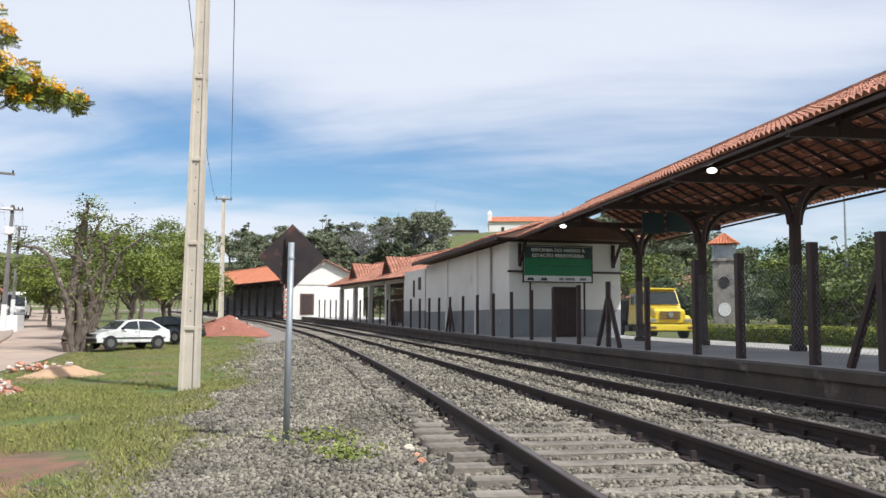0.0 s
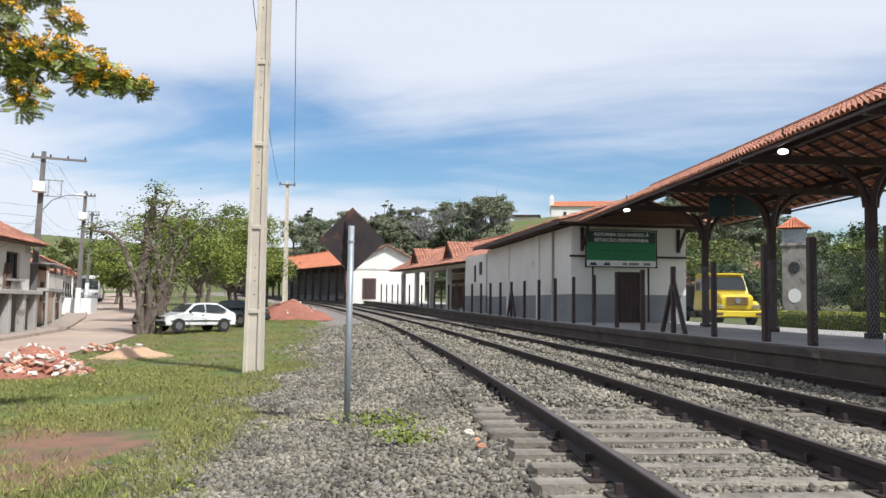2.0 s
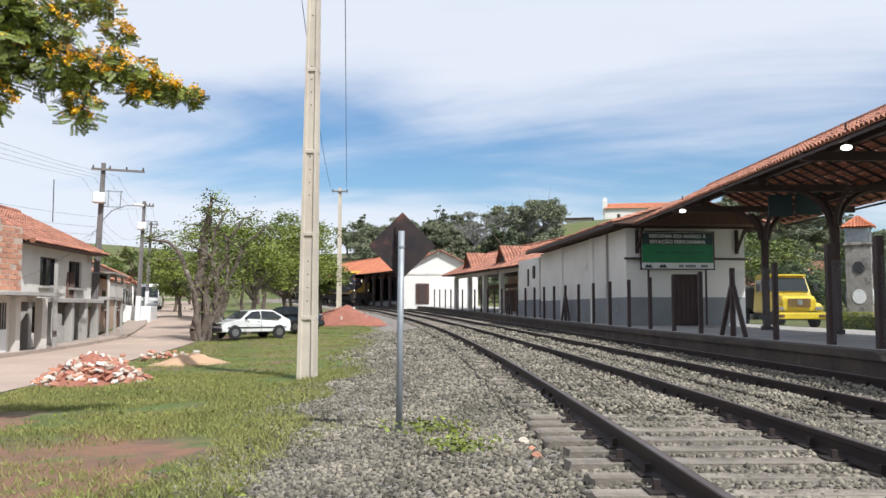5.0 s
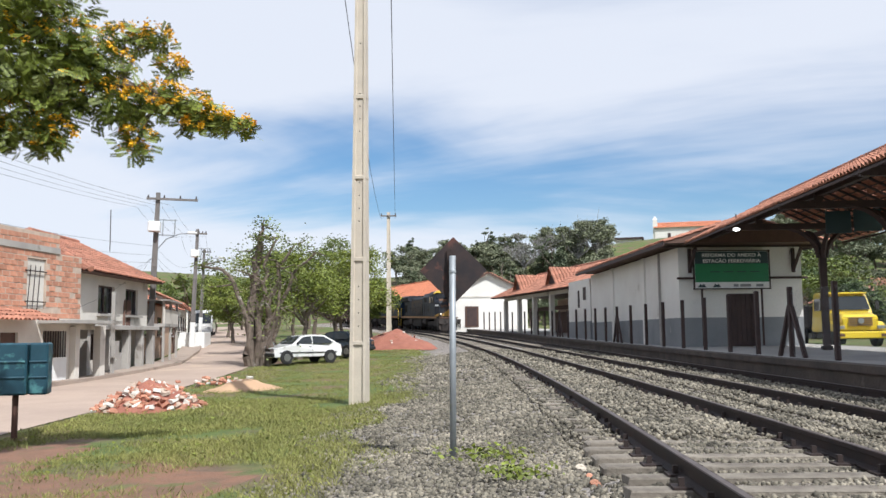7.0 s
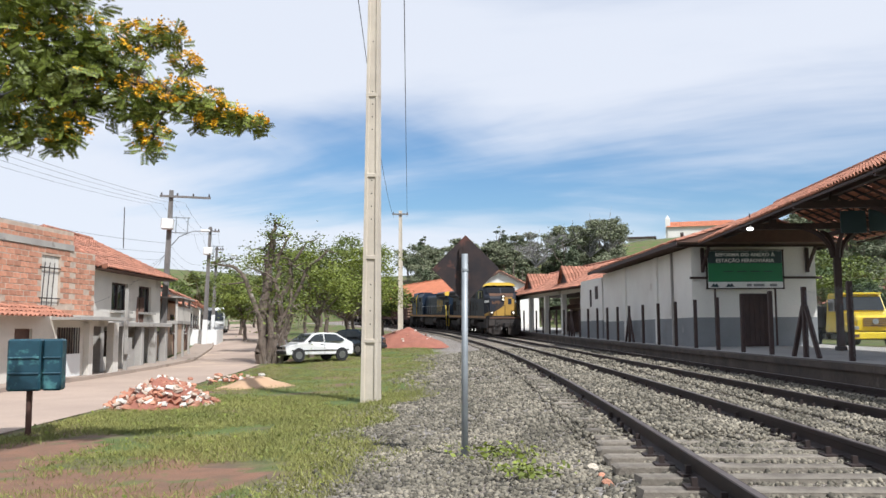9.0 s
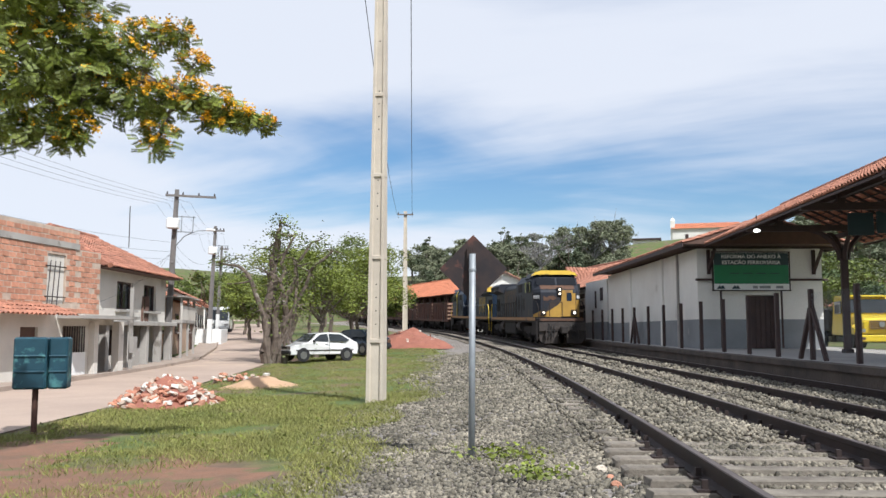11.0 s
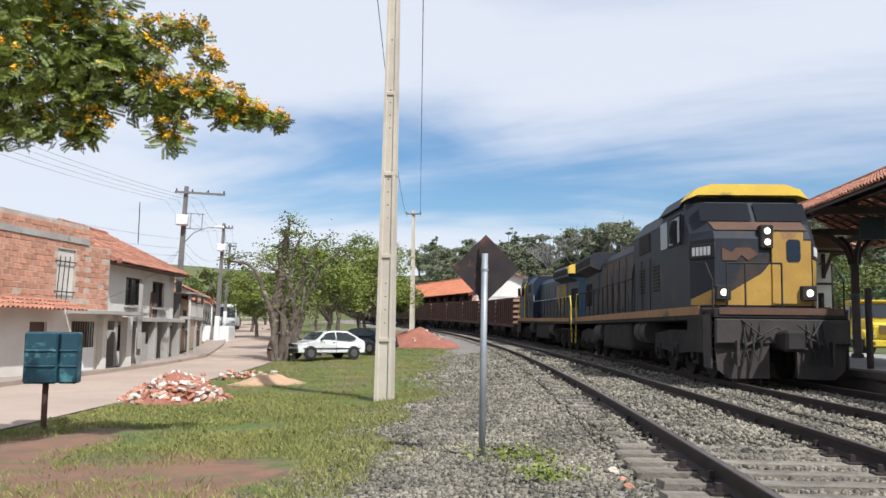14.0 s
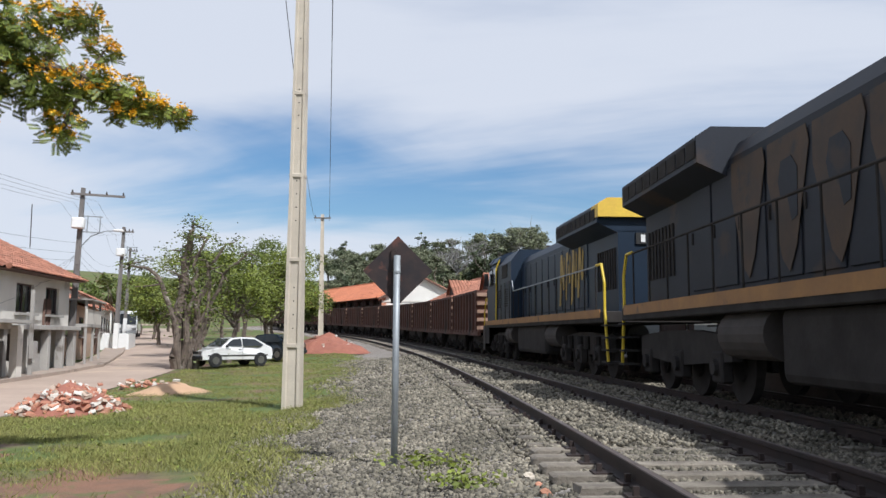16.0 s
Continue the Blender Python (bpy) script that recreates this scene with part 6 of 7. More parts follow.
tr = thing("lorry", pose(TX, TY, gz(TX, TY) - 0.0, 0, 0, 6) @ Matrix.Scale(0.95, 4), "yellow bonneted lorry parked beside the station", "lorry")
bm = shell(bmesh.new(), [(-1.9, 0.75), (-1.98, 1.35), (-1.75, 1.50), (-0.45, 1.68), (-0.40, 0.75)], [0.82, 0.80, 0.76, 0.95, 0.95])
bmesh.ops.bevel(bm, geom=bm.edges[:], offset=0.05, segments=2, affect="EDGES")
part("bonnet", bm, M["yellow"], tr, "bright yellow bonnet")
bm = shell(bmesh.new(), [(-0.45, 0.7), (-0.45, 1.68), (-0.12, 2.50), (0.1, 2.62), (1.3, 2.62), (1.35, 0.7)], [1.15, 1.15, 1.0, 0.95, 1.0, 1.15])
bmesh.ops.bevel(bm, geom=bm.edges[:], offset=0.05, segments=2, affect="EDGES")
part("cab", bm, M["yellow"], tr, "bright yellow cab")
bm = bmesh.new()
bm.faces.new([bm.verts.new(q) for q in ((-1.02, -0.44, 1.74), (1.02, -0.44, 1.74), (0.93, -0.17, 2.40), (-0.93, -0.17, 2.40))])
ws = part("windscreen", bm, M["glass"], tr)
ws.location = (0, -0.05, 0.01)
block("visor", (0, -0.2, 2.56), (1.9, 0.3, 0.06), M["yellow"], tr)
block("grille", (0, -1.985, 1.17), (1.05, 0.05, 0.42), M["loco_yellow"], tr, "dull yellow grille")
for k in range(4):
    block("grille_bar", (0, -2.02, 1.02 + 0.1 * k), (1.0, 0.03, 0.03), M["black"], tr)
bm = bmesh.new()
bmesh.ops.create_cone(bm, cap_ends=True, segments=20, radius1=0.13, radius2=0.13, depth=0.03, matrix=Matrix.Translation((0, -2.05, 1.2)) @ pose(0, 0, 0, 90))
part("badge", bm, M["chrome"], tr)
bm = bmesh.new()
box(bm, (0, -2.1, 0.55), (2.35, 0.25, 0.32), None, 0.04)
part("bumper", bm, M["yellow"], tr)
for s in (-1, 1):
    bm = shell(bmesh.new(), [(-1.85, 0.72), (-1.9, 1.0), (-1.5, 1.18), (-0.6, 1.2), (-0.45, 0.72)], [0.19] * 5)
    bmesh.ops.bevel(bm, geom=bm.edges[:], offset=0.04, segments=2, affect="EDGES")
    f = part("mudguard", bm, M["yellow"], tr)
    f.location = (s * 0.97, 0, 0)
    block("headlight", (s * 0.9, -2.0, 0.9), (0.36, 0.08, 0.16), M["chrome"], tr, "", 0.02)
    block("indicator", (s * 0.95, -2.235, 0.55), (0.3, 0.02, 0.12), M["loco_brown"], tr)
    bm = bmesh.new()
    rod(bm, (s * 0.85, -1.15, 0.5), (s * 1.12, -1.15, 0.5), 0.5, None, 24)
    part("wheel", bm, M["black"], tr)
    for y in (3.6, 4.8):
        bm = bmesh.new()
        rod(bm, (s * 0.75, y, 0.5), (s * 1.15, y, 0.5), 0.5, None, 24)
        part("wheel", bm, M["black"], tr)
    bm = bmesh.new()
    box(bm, (s * 1.4, -0.35, 1.95), (0.2, 0.06, 0.4), None, 0.02)
    rod(bm, (s * 1.1, -0.35, 2.1), (s * 1.4, -0.35, 2.1), 0.02, None, 6)
    part("mirror", bm, M["black"], tr)
    block("side_window", (s * 1.10, 0.45, 2.02), (0.04, 0.9, 0.6), M["glass"], tr)
block("chassis", (0, 3.0, 0.75), (1.0, 6.0, 0.25), M["under"], tr)
block("load_bed", (0, 3.9, 1.45), (2.3, 4.4, 1.1), M["under"], tr, "dark load body", 0.04)

# ---- plants ----
EYE0 = Vector((0.0, 1.06, 0.97))


def away(az, el, d):
    """A place by bearing to the left of north, height angle (degrees) and distance from the stand point."""
    a, e = radians(az), radians(el)
    return Vector((EYE0.x - d * math.sin(a), EYE0.y + d * math.cos(a), EYE0.z + d * math.tan(e)))


def quads(name, centres, along, across, mat, parent=None, label="", bend=0.0):
    """Many small leaves as one mesh: centres with half-length and half-width vectors."""
    c, a, b = (np.asarray(q, float) for q in (centres, along, across))
    n = len(c)
    v = np.stack([c - a, c + b * 0.9 - a * 0.1, c + a, c - b * 0.9 - a * 0.1], 1).reshape(-1, 3)
    f = np.arange(4 * n).reshape(n, 4)
    me = bpy.data.meshes.new(name)
    me.vertices.add(4 * n)
    me.vertices.foreach_set("co", v.ravel())
    me.loops.add(4 * n)
    me.loops.foreach_set("vertex_index", f.ravel())
    me.polygons.add(n)
    me.polygons.foreach_set("loop_start", np.arange(0, 4 * n, 4))
    me.polygons.foreach_set("loop_total", np.full(n, 4))
    me.materials.append(mat)
    me.update(calc_edges=True)
    ob = new(name, me)
    if parent:
        ob.parent = parent
    return tagged(ob, label)


def unit(rg, n):
    v = rg.normal(size=(n, 3))
    return v / np.linalg.norm(v, axis=1)[:, None]


def crown_points(rg, blobs, n, shell=0.55, clump=40, spread=0.22):
    """Leaf places in clumps over ragged ellipsoids (x, y, z, radius, flatness)."""
    pts = []
    vol = np.array([b[3] ** 2 for b in blobs])
    for b, k in zip(blobs, np.maximum(1, (n * vol / vol.sum() / clump)).astype(int)):
        d = unit(rg, k)
        d[:, 2] = np.where(d[:, 2] < -0.35, -d[:, 2] * 0.6, d[:, 2])
        r = b[3] * (shell + (1 - shell) * rg.random(k)) * (0.72 + 0.4 * rg.random(k))
        cc = np.array(b[:3]) + d * r[:, None] * np.array([1, 1, b[4]])
        q = cc[:, None, :] + rg.normal(size=(k, clump, 3)) * spread * b[3] * np.array([1, 1, 0.6])
        pts.append(q.reshape(-1, 3))
    return np.concatenate(pts)


def leaves(name, rg, pts, size, mat, parent, label=""):
    n = len(pts)
    a = unit(rg, n)
    a[:, 2] *= 0.5
    b = np.cross(a, unit(rg, n))
    b /= np.linalg.norm(b, axis=1)[:, None] + 1e-9
    sc = size * (0.6 + 0.8 * rg.random(n))[:, None]
    return quads(name, pts, a * sc, b * sc * 0.55, mat, parent, label)


def limb(bm, rg, a, b, r0, r1, parts=4, wander=0.12):
    """A crooked limb from a to b."""
    a, b = np.array(a, float), np.array(b, float)
    L = np.linalg.norm(b - a)
    pts = [a + (b - a) * k / parts + (rg.normal(size=3) * wander * L / parts if 0 < k < parts else 0) for k in range(parts + 1)]
    for k in range(parts):
        ra, rb = r0 + (r1 - r0) * k / parts, r0 + (r1 - r0) * (k + 1) / parts
        rod(bm, pts[k], pts[k + 1] + (pts[k + 1] - pts[k]) * 0.05, ra, rb, 8, caps=(k == parts - 1))
    return pts


def tree(seed, x, y, blobs, n, size, mat, label, r=0.18, bark="bark", z=None, lean=(0, 0), clump=40, group="", category="tree", name="tree", split=0.45):
    """A tree at (x, y); blobs are relative to its foot."""
    rg = np.random.default_rng(seed)
    t = thing(name, pose(x, y, gz(x, y) if z is None else z), label, category, group)
    bm = bmesh.new()
    top = max(b[2] for b in blobs)
    fork = np.array([lean[0], lean[1], top * split])
    limb(bm, rg, (0, 0, -0.3), fork, r, r * 0.7, 5, 0.10)
    for b in blobs:
        pts = limb(bm, rg, fork * rg.uniform(0.75, 1.0), (b[0], b[1], b[2]), r * 0.5, r * 0.10, 4, 0.18)
        for q in range(3):
            e = pts[2 + q % 2] + rg.normal(size=3) * b[3] * 0.5
            limb(bm, rg, pts[2 + q % 2], e, r * 0.16, r * 0.05, 2)
    part("trunk", bm, M[bark], t)
    leaves("crown", rg, crown_points(rg, blobs, n, clump=clump), size, M[mat], t)
    return t


# green trees beside the line
def round_blobs(rg, w, h0, h1, k):
    out = []
    for q in range(k):
        a = rg.uniform(0, 6.28)
        rr = w * math.sqrt(rg.random()) * 0.62
        zz = h0 + (h1 - h0) * rg.random()
        out.append((rr * math.cos(a), rr * math.sin(a), zz, w * rg.uniform(0.32, 0.5), 0.7))
    return out


rgt = np.random.default_rng(11)
for k, (az, d, w, h, mt) in enumerate(((21.0, 47.2, 3.0, 5.7, "leaf_bright"), (18.7, 52.3, 3.2, 6.3, "leaf_bright"), (22.8, 54.2, 3.2, 6.0, "leaf_bright"), (17.1, 57.9, 2.9, 6.8, "leaf_bright"), (20.0, 63.5, 3.8, 7.4, "leaf"), (23.2, 69.2, 3.2, 4.8, "leaf"), (25.3, 73.0, 2.6, 4.6, "leaf_bright"), (25.6, 86.1, 3.2, 5.2, "leaf"), (18.3, 78.4, 3.6, 5.6, "leaf_dark"), (21.5, 84.1, 4.0, 6.2, "leaf_dark"), (16.3, 72.8, 2.6, 4.6, "leaf"))):
    p = away(az, 0, d)
    tree(100 + k, p.x, p.y, round_blobs(rgt, w, h * 0.42, h, 11), 9500, 0.075 if d < 62 else 0.10, mt, "leafy green tree beside the railway line", 0.17, group="trees along the line", lean=(rgt.uniform(-0.4, 0.4), 0))

for k, (az, d, h) in enumerate(((26.4, 104.9, 7), (27.9, 117.2, 8), (24.7, 121.7, 9), (22.6, 110.3, 8), (20.4, 119.6, 9), (27.0, 140.5, 9), (29.5, 131.4, 8))):
    p = away(az, 0, d)
    tree(140 + k, p.x, p.y, round_blobs(rgt, 4.2, h * 0.3, h * 0.78, 9), 3200, 0.20, "leaf", "leafy tree at the end of the street", 0.2, group="trees down the street")

# gnarled bare-limbed tree at the street
gt = thing("gnarled_tree", put(-17.38, 40.43, 0) @ Matrix.Scale(1.12, 4), "gnarled pale tree with cut limbs and sparse leaf tufts", "tree")
rg = np.random.default_rng(5)
bm = bmesh.new()
tips = []
for x0, y0, pts, r in (
    (-0.15, 0.0, [(-0.25, 0, 2.0), (-0.05, 0.1, 4.0), (0.15, 0, 5.4), (0.25, 0, 6.2)], 0.27),
    (0.25, 0.1, [(0.45, 0.1, 1.6), (0.75, 0.1, 3.2), (1.0, 0.1, 4.3), (1.7, 0.2, 5.3)], 0.20),
    (0.0, -0.1, [(-0.5, -0.1, 2.4), (-1.0, -0.1, 3.6), (-1.7, -0.2, 4.3), (-2.6, -0.2, 4.45)], 0.15),
    (-0.35, 0.1, [(-0.45, 0.1, 1.8), (-0.2, 0.1, 3.4), (0.1, 0.1, 4.6), (0.2, 0, 5.6)], 0.17),
    (0.1, -0.1, [(0.15, -0.1, 2.0), (0.4, -0.1, 3.6), (0.5, 0, 4.8), (1.0, 0, 5.6)], 0.17),
    (0.5, 0.0, [(0.7, 0, 1.5), (1.0, 0.1, 2.6), (1.1, 0.1, 3.6), (0.9, 0.1, 4.6)], 0.13),
    (-0.1, 0.2, [(0, 0.2, 2.2), (-0.3, 0.2, 3.8), (-0.1, 0.2, 5.0)], 0.13),
    (0.4, 0.2, [(0.9, 0.2, 2.4), (1.6, 0.3, 4.0), (2.6, 0.3, 4.9)], 0.12),
):
    last = (x0, y0, -0.3)
    for k, p in enumerate(pts):
        q0, q1 = r * (1 - 0.2 * k), r * (1 - 0.2 * (k + 1))
        limb(bm, rg, last, p, q0, max(q1, 0.04), 3, 0.16)
        for s in range(2):
            e = np.array(p) + rg.normal(size=3) * np.array([0.45, 0.3, 0.3])
            limb(bm, rg, p, e, 0.045, 0.015, 2, 0.2)
            if k >= 2:
                tips.append(e)
        last = p
    tips.append(np.array(last))
part("trunk", bm, M["bark"], gt)
tp = np.concatenate([t + rg.normal(size=(55, 3)) * np.array([0.26, 0.22, 0.12]) for t in tips] + [rg.normal(size=(1500, 3)) * np.array([0.95, 0.7, 0.9]) + np.array([0.6, 0, 3.1])])
leaves("crown", rg, tp, 0.07, M["leaf"], gt)

# yellow-flowering tree over the verge
ft = thing("flowering_tree", put(-10.63, 8.81, 0), "feathery green tree with yellow flower heads overhanging the verge", "tree")
rg = np.random.default_rng(8)
foot = Vector(ft.matrix_basis.translation)
bm = bmesh.new()
limb(bm, rg, (0, 0, -0.3), (0.3, 0.3, 3.2), 0.24, 0.17, 5)
fork = np.array((0.3, 0.3, 3.2))
clusters = []
for az, el, d, rr in ((39.8, 19.4, 11.0, 0.85), (37.6, 20.1, 11.3, 0.8), (38.8, 15.4, 11.1, 0.85), (36.8, 16.5, 11.5, 0.75), (38.5, 12.5, 11.3, 0.55), (35.5, 17.6, 11.3, 0.55), (35.7, 14.2, 11.6, 0.62), (36.5, 12.3, 11.3, 0.34), (40.9, 12.0, 11.0, 0.55), (33.6, 16.7, 11.5, 0.48), (32.2, 18.4, 11.6, 0.36), (30.5, 18.7, 11.7, 0.30), (33.2, 14.7, 11.5, 0.45), (31.5, 14.1, 11.5, 0.45), (31.3, 12.5, 11.5, 0.28), (31.4, 11.7, 11.5, 0.2), (36.6, 11.6, 11.3, 0.25), (28.1, 13.3, 11.6, 0.2), (29.8, 14.9, 11.6, 0.42), (28.3, 14.6, 11.6, 0.40), (27.3, 13.7, 11.7, 0.30), (26.6, 14.1, 11.7, 0.30), (25.4, 13.7, 11.8, 0.26), (24.4, 13.4, 11.8, 0.18), (29.2, 17.0, 11.7, 0.26), (41.4, 22.0, 11.0, 0.9), (39.3, 22.7, 11.1, 0.8), (43.4, 17.9, 10.8, 1.0), (43.4, 14.2, 10.6, 0.9)):
    p = away(az, el, d) - foot
    clusters.append((np.array(p), rr))
main = [np.array(away(az, el, d) - foot) for az, el, d in ((35.1, 15.8, 11.5), (32.5, 15.8, 11.6), (30.1, 15.3, 11.6), (27.2, 14.1, 11.7))]
last = fork
for k, p in enumerate(main):
    limb(bm, rg, last, p, 0.11 * (1 - 0.2 * k), 0.11 * (1 - 0.2 * (k + 1)), 3, 0.08)
    last = p
for p, rr in clusters:
    near = min(main + [fork], key=lambda m: np.linalg.norm(m - p))
    limb(bm, rg, near, p, 0.035, 0.012, 3, 0.15)
part("trunk", bm, M["bark"], ft)
cs, al, ac, fl = [], [], [], []
for p, rr in clusters:
    rr = rr * 0.92
    nl = int(105 * (rr / 0.4) ** 2)
    st = p + unit(rg, nl) * (rr * rg.random((nl, 1)) ** 0.45) * np.array([1, 1, 0.62])
    dr = unit(rg, nl) * np.array([1, 1, 0.35]) + np.array([0, 0, -0.25])
    dr /= np.linalg.norm(dr, axis=1)[:, None]
    sd = np.cross(dr, unit(rg, nl))
    sd /= np.linalg.norm(sd, axis=1)[:, None]
    for q in range(7):
        for s in (-1, 1):
            base = st + dr * (0.022 * (q + 1))
            tip = sd * s * 0.030 + dr * 0.014
            cs.append(base + tip * 0.9)
            al.append(tip)
            ac.append(np.cross(tip, np.cross(dr, sd)) * 0.36)
    k = int(6 + 40 * rr * (1.6 if rr < 0.5 else 0.5))
    if np.linalg.norm(p) > 0:
        d0 = unit(rg, k)
        d0[:, 2] = abs(d0[:, 2])
        fl.append(p + d0 * rr * np.array([0.95, 0.95, 0.66]))
quads("crown", np.concatenate(cs), np.concatenate(al), np.concatenate(ac), M["leaf_bright"], ft)
fp = np.concatenate(fl)
fp = np.repeat(fp, 16, 0) + rg.normal(size=(len(fp) * 16, 3)) * 0.024
tagged(leaves("flower", rg, fp, 0.024, M["flower"], ft, "yellow flower heads"), kind="stuff")


# trees of the hill: a few shapes, copied
def hill_tree(seed, kind):
    rg = np.random.default_rng(seed)
    # hill crowns use the greens with haze painted in
    mt, sz = {"round": ("leaf_far_hazed", 0.25), "dark": ("leaf_mid_hazed", 0.24), "bare": ("twig", 0.16), "flat": ("leaf_far_hazed", 0.28)}[kind]
    h = {"round": 8.5, "dark": 11, "bare": 11.5, "flat": 11}[kind]
    t = thing("hill_tree", Matrix(), {"round": "rounded dull green tree on the hill", "dark": "tall dark evergreen tree on the hill", "bare": "leafless grey-twigged tree on the hill", "flat": "flat-topped pale tree on the hill"}[kind], "tree", "trees on the hill")
    bm = bmesh.new()
    if kind in ("bare", "flat"):
        bl = [(rg.normal() * 2.4, rg.normal() * 2.4, h * rg.uniform(0.62, 1.0), 1.9, 0.55) for _ in range(14)]
    elif kind == "dark":
        bl = [(rg.normal() * 1.1, rg.normal() * 1.1, h * u, 2.1 * (1.25 - u), 0.9) for u in np.linspace(0.3, 1.0, 10)]
    else:
        bl = round_blobs(rg, 4.3, h * 0.35, h * 0.95, 12)
    limb(bm, rg, (0, 0, -1.5), (0, 0, h * 0.45), 0.32, 0.22, 4)
    for b in bl:
        pts = limb(bm, rg, (0, 0, h * 0.42), b[:3], 0.14, 0.04, 3, 0.15)
        if kind in ("bare", "flat"):
            for q in range(5):
                limb(bm, rg, pts[2], pts[3] + rg.normal(size=3) * 1.4, 0.05, 0.02, 2)
    part("trunk", bm, M["twig"] if kind in ("bare", "flat") else M["bark"], t)
    n = {"round": 6200, "dark": 5800, "bare": 1800, "flat": 2600}[kind]
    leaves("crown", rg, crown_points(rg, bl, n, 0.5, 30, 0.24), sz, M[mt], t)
    return t


KINDS = [hill_tree(300 + k, kd) for k, kd in enumerate(("round", "round", "dark", "dark", "bare", "flat", "round"))]
rg = np.random.default_rng(21)
spots = []
used = set()


def plant(kind, x, y, sc):
    t = KINDS[kind]
    m = pose(x, y, gz(x, y), 0, 0, float(rg.uniform(0, 360)))
    if kind not in used:
        used.add(kind)
        t.matrix_basis = m
        t.scale = (sc,) * 3
    else:
        c = copy_thing(t, m)
        c.scale = (sc,) * 3


# skyline trees that stand out
for kind, az, d, sc in ((4, 6.1, 177.4, 1.05), (3, 4.2, 172.8, 1.0), (2, 4.9, 179.3, 0.95), (5, 2.6, 182.1, 1.05), (5, 1.3, 186.8, 1.0), (0, 1.1, 191.5, 0.8), (0, 7.4, 186.7, 0.95), (6, 9.1, 191.3, 0.9), (2, 13.6, 200.6, 1.0), (0, 12.7, 195.9, 1.0), (1, 14.7, 205.3, 0.9), (6, 11.4, 186.6, 0.85)):
    p = away(az, 0, d)
    plant(kind, p.x, p.y, sc)
n_h = 0
while n_h < 270:
    az, d = rg.uniform(-26, 22), rg.uniform(125, 270)
    p = away(az, 0, d)
    s0, o0 = beside(p.x, p.y)
    if abs(o0[0]) < 16 or (-10.0 < az < 0.3 and d > 150):
        continue
    if az > 14 or 9.5 < az < 20 and d < 170:
        continue
    plant(int(rg.choice([0, 0, 1, 1, 2, 3, 6, 6, 0])), p.x, p.y, float(rg.uniform(0.55, 0.95)))
    n_h += 1

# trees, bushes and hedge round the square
for k, (az, d, w, h, mt) in enumerate(((-22.3, 54.7, 2.3, 4.2, "leaf_dark"), (-23.2, 51.9, 2.7, 4.9, "leaf_dark"), (-26.5, 49.3, 2.8, 4.6, "leaf_dark"), (-13.9, 61.9, 2.2, 3.6, "leaf_dark"), (-13.3, 69.4, 2.2, 3.4, "leaf_bright"), (-29.6, 57.0, 3.0, 5, "leaf_dark"), (-11.8, 86.2, 3.0, 5.0, "leaf_dark"), (-18.7, 84.7, 3.0, 5.0, "leaf_mid_hazed"), (-25.5, 79.5, 3.2, 5.4, "leaf_mid_hazed"))):
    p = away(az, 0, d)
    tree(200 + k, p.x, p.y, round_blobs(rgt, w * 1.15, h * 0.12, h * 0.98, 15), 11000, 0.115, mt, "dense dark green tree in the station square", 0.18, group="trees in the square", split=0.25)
for k, (az, d, w, h) in enumerate(((-10.4, 70, 2.6, 4.6), (-11.8, 60, 2.4, 3.6), (-14.4, 68, 2.6, 4.2), (-14.2, 60, 1.7, 2.8), (-23.2, 47, 2.4, 4.2), (-25.6, 44, 2.6, 4.2), (-9.6, 96, 4.0, 7.0), (-12.8, 98, 4.2, 7.0), (-15.8, 100, 4.2, 7.0), (-19.0, 98, 4.2, 7.2), (-22.0, 96, 4.2, 7.4), (-25.5, 92, 4.4, 7.4), (-29.0, 88, 4.4, 7.4))):
    p = away(az, 0, d)
    tree(230 + k, p.x, p.y, round_blobs(rgt, w * 1.2, h * 0.1, h * 0.95, 14), 8000 if d < 80 else 4500, 0.11 if d < 80 else 0.19, "leaf" if k % 3 else "leaf_dark", "dense bushy tree behind the station yard", 0.17, group="trees in the square", split=0.25)
ha, hb = away(-16.4, 0, 42.2), away(-28.6, 0, 33.2)
hg = thing("hedge", Matrix(), "clipped yellow-green hedge along the square", "hedge")
rg = np.random.default_rng(31)
n = 15000
u = rg.random(n)
dirv = (hb - ha).normalized()
side = np.array((dirv.y, -dirv.x, 0))
cc = np.array(ha)[None] + np.outer(u, np.array(hb - ha))
off3 = rg.uniform(-0.45, 0.45, n)
zz = rg.uniform(0.0, 0.7, n)
edge = rg.random(n) < 0.7
pick = rg.random(n) < 0.5
off3 = np.where(edge & pick, np.sign(off3) * 0.45, off3)
zz = np.where(edge & ~pick, 0.7, zz)
cc = cc + side[None] * off3[:, None] + rg.normal(size=(n, 3)) * 0.035
cc[:, 2] = ground_z(cc[:, 0], cc[:, 1]) + zz
leaves("foliage", rg, cc, 0.05, M["hedge"], hg)
bm = bmesh.new()
zc = gz(*((ha + hb) / 2).xy)
beam(bm, (ha.x, ha.y, zc + 0.28), (hb.x, hb.y, zc + 0.28), 0.66, 0.6)
part("core", bm, M["leaf_dark"], hg, "dark inner twigs")
for az, d, h in ((-24.9, 44.5, 7.0), (-10.2, 102.9, 9)):
    p = away(az, 0, d)
    lp = thing("lamp_post", put(p.x, p.y, 0), "thin grey lamp post with a whitewashed foot in the square", "lamp post", "posts in the square")
    bm = bmesh.new()
    rod(bm, (0, 0, -0.1), (0, 0, h), 0.07, 0.04, 10)
    part("pole", bm, M["galv"], lp)
    bm = bmesh.new()
    rod(bm, (0, 0, 0), (0, 0, 1.6), 0.09, None, 10)
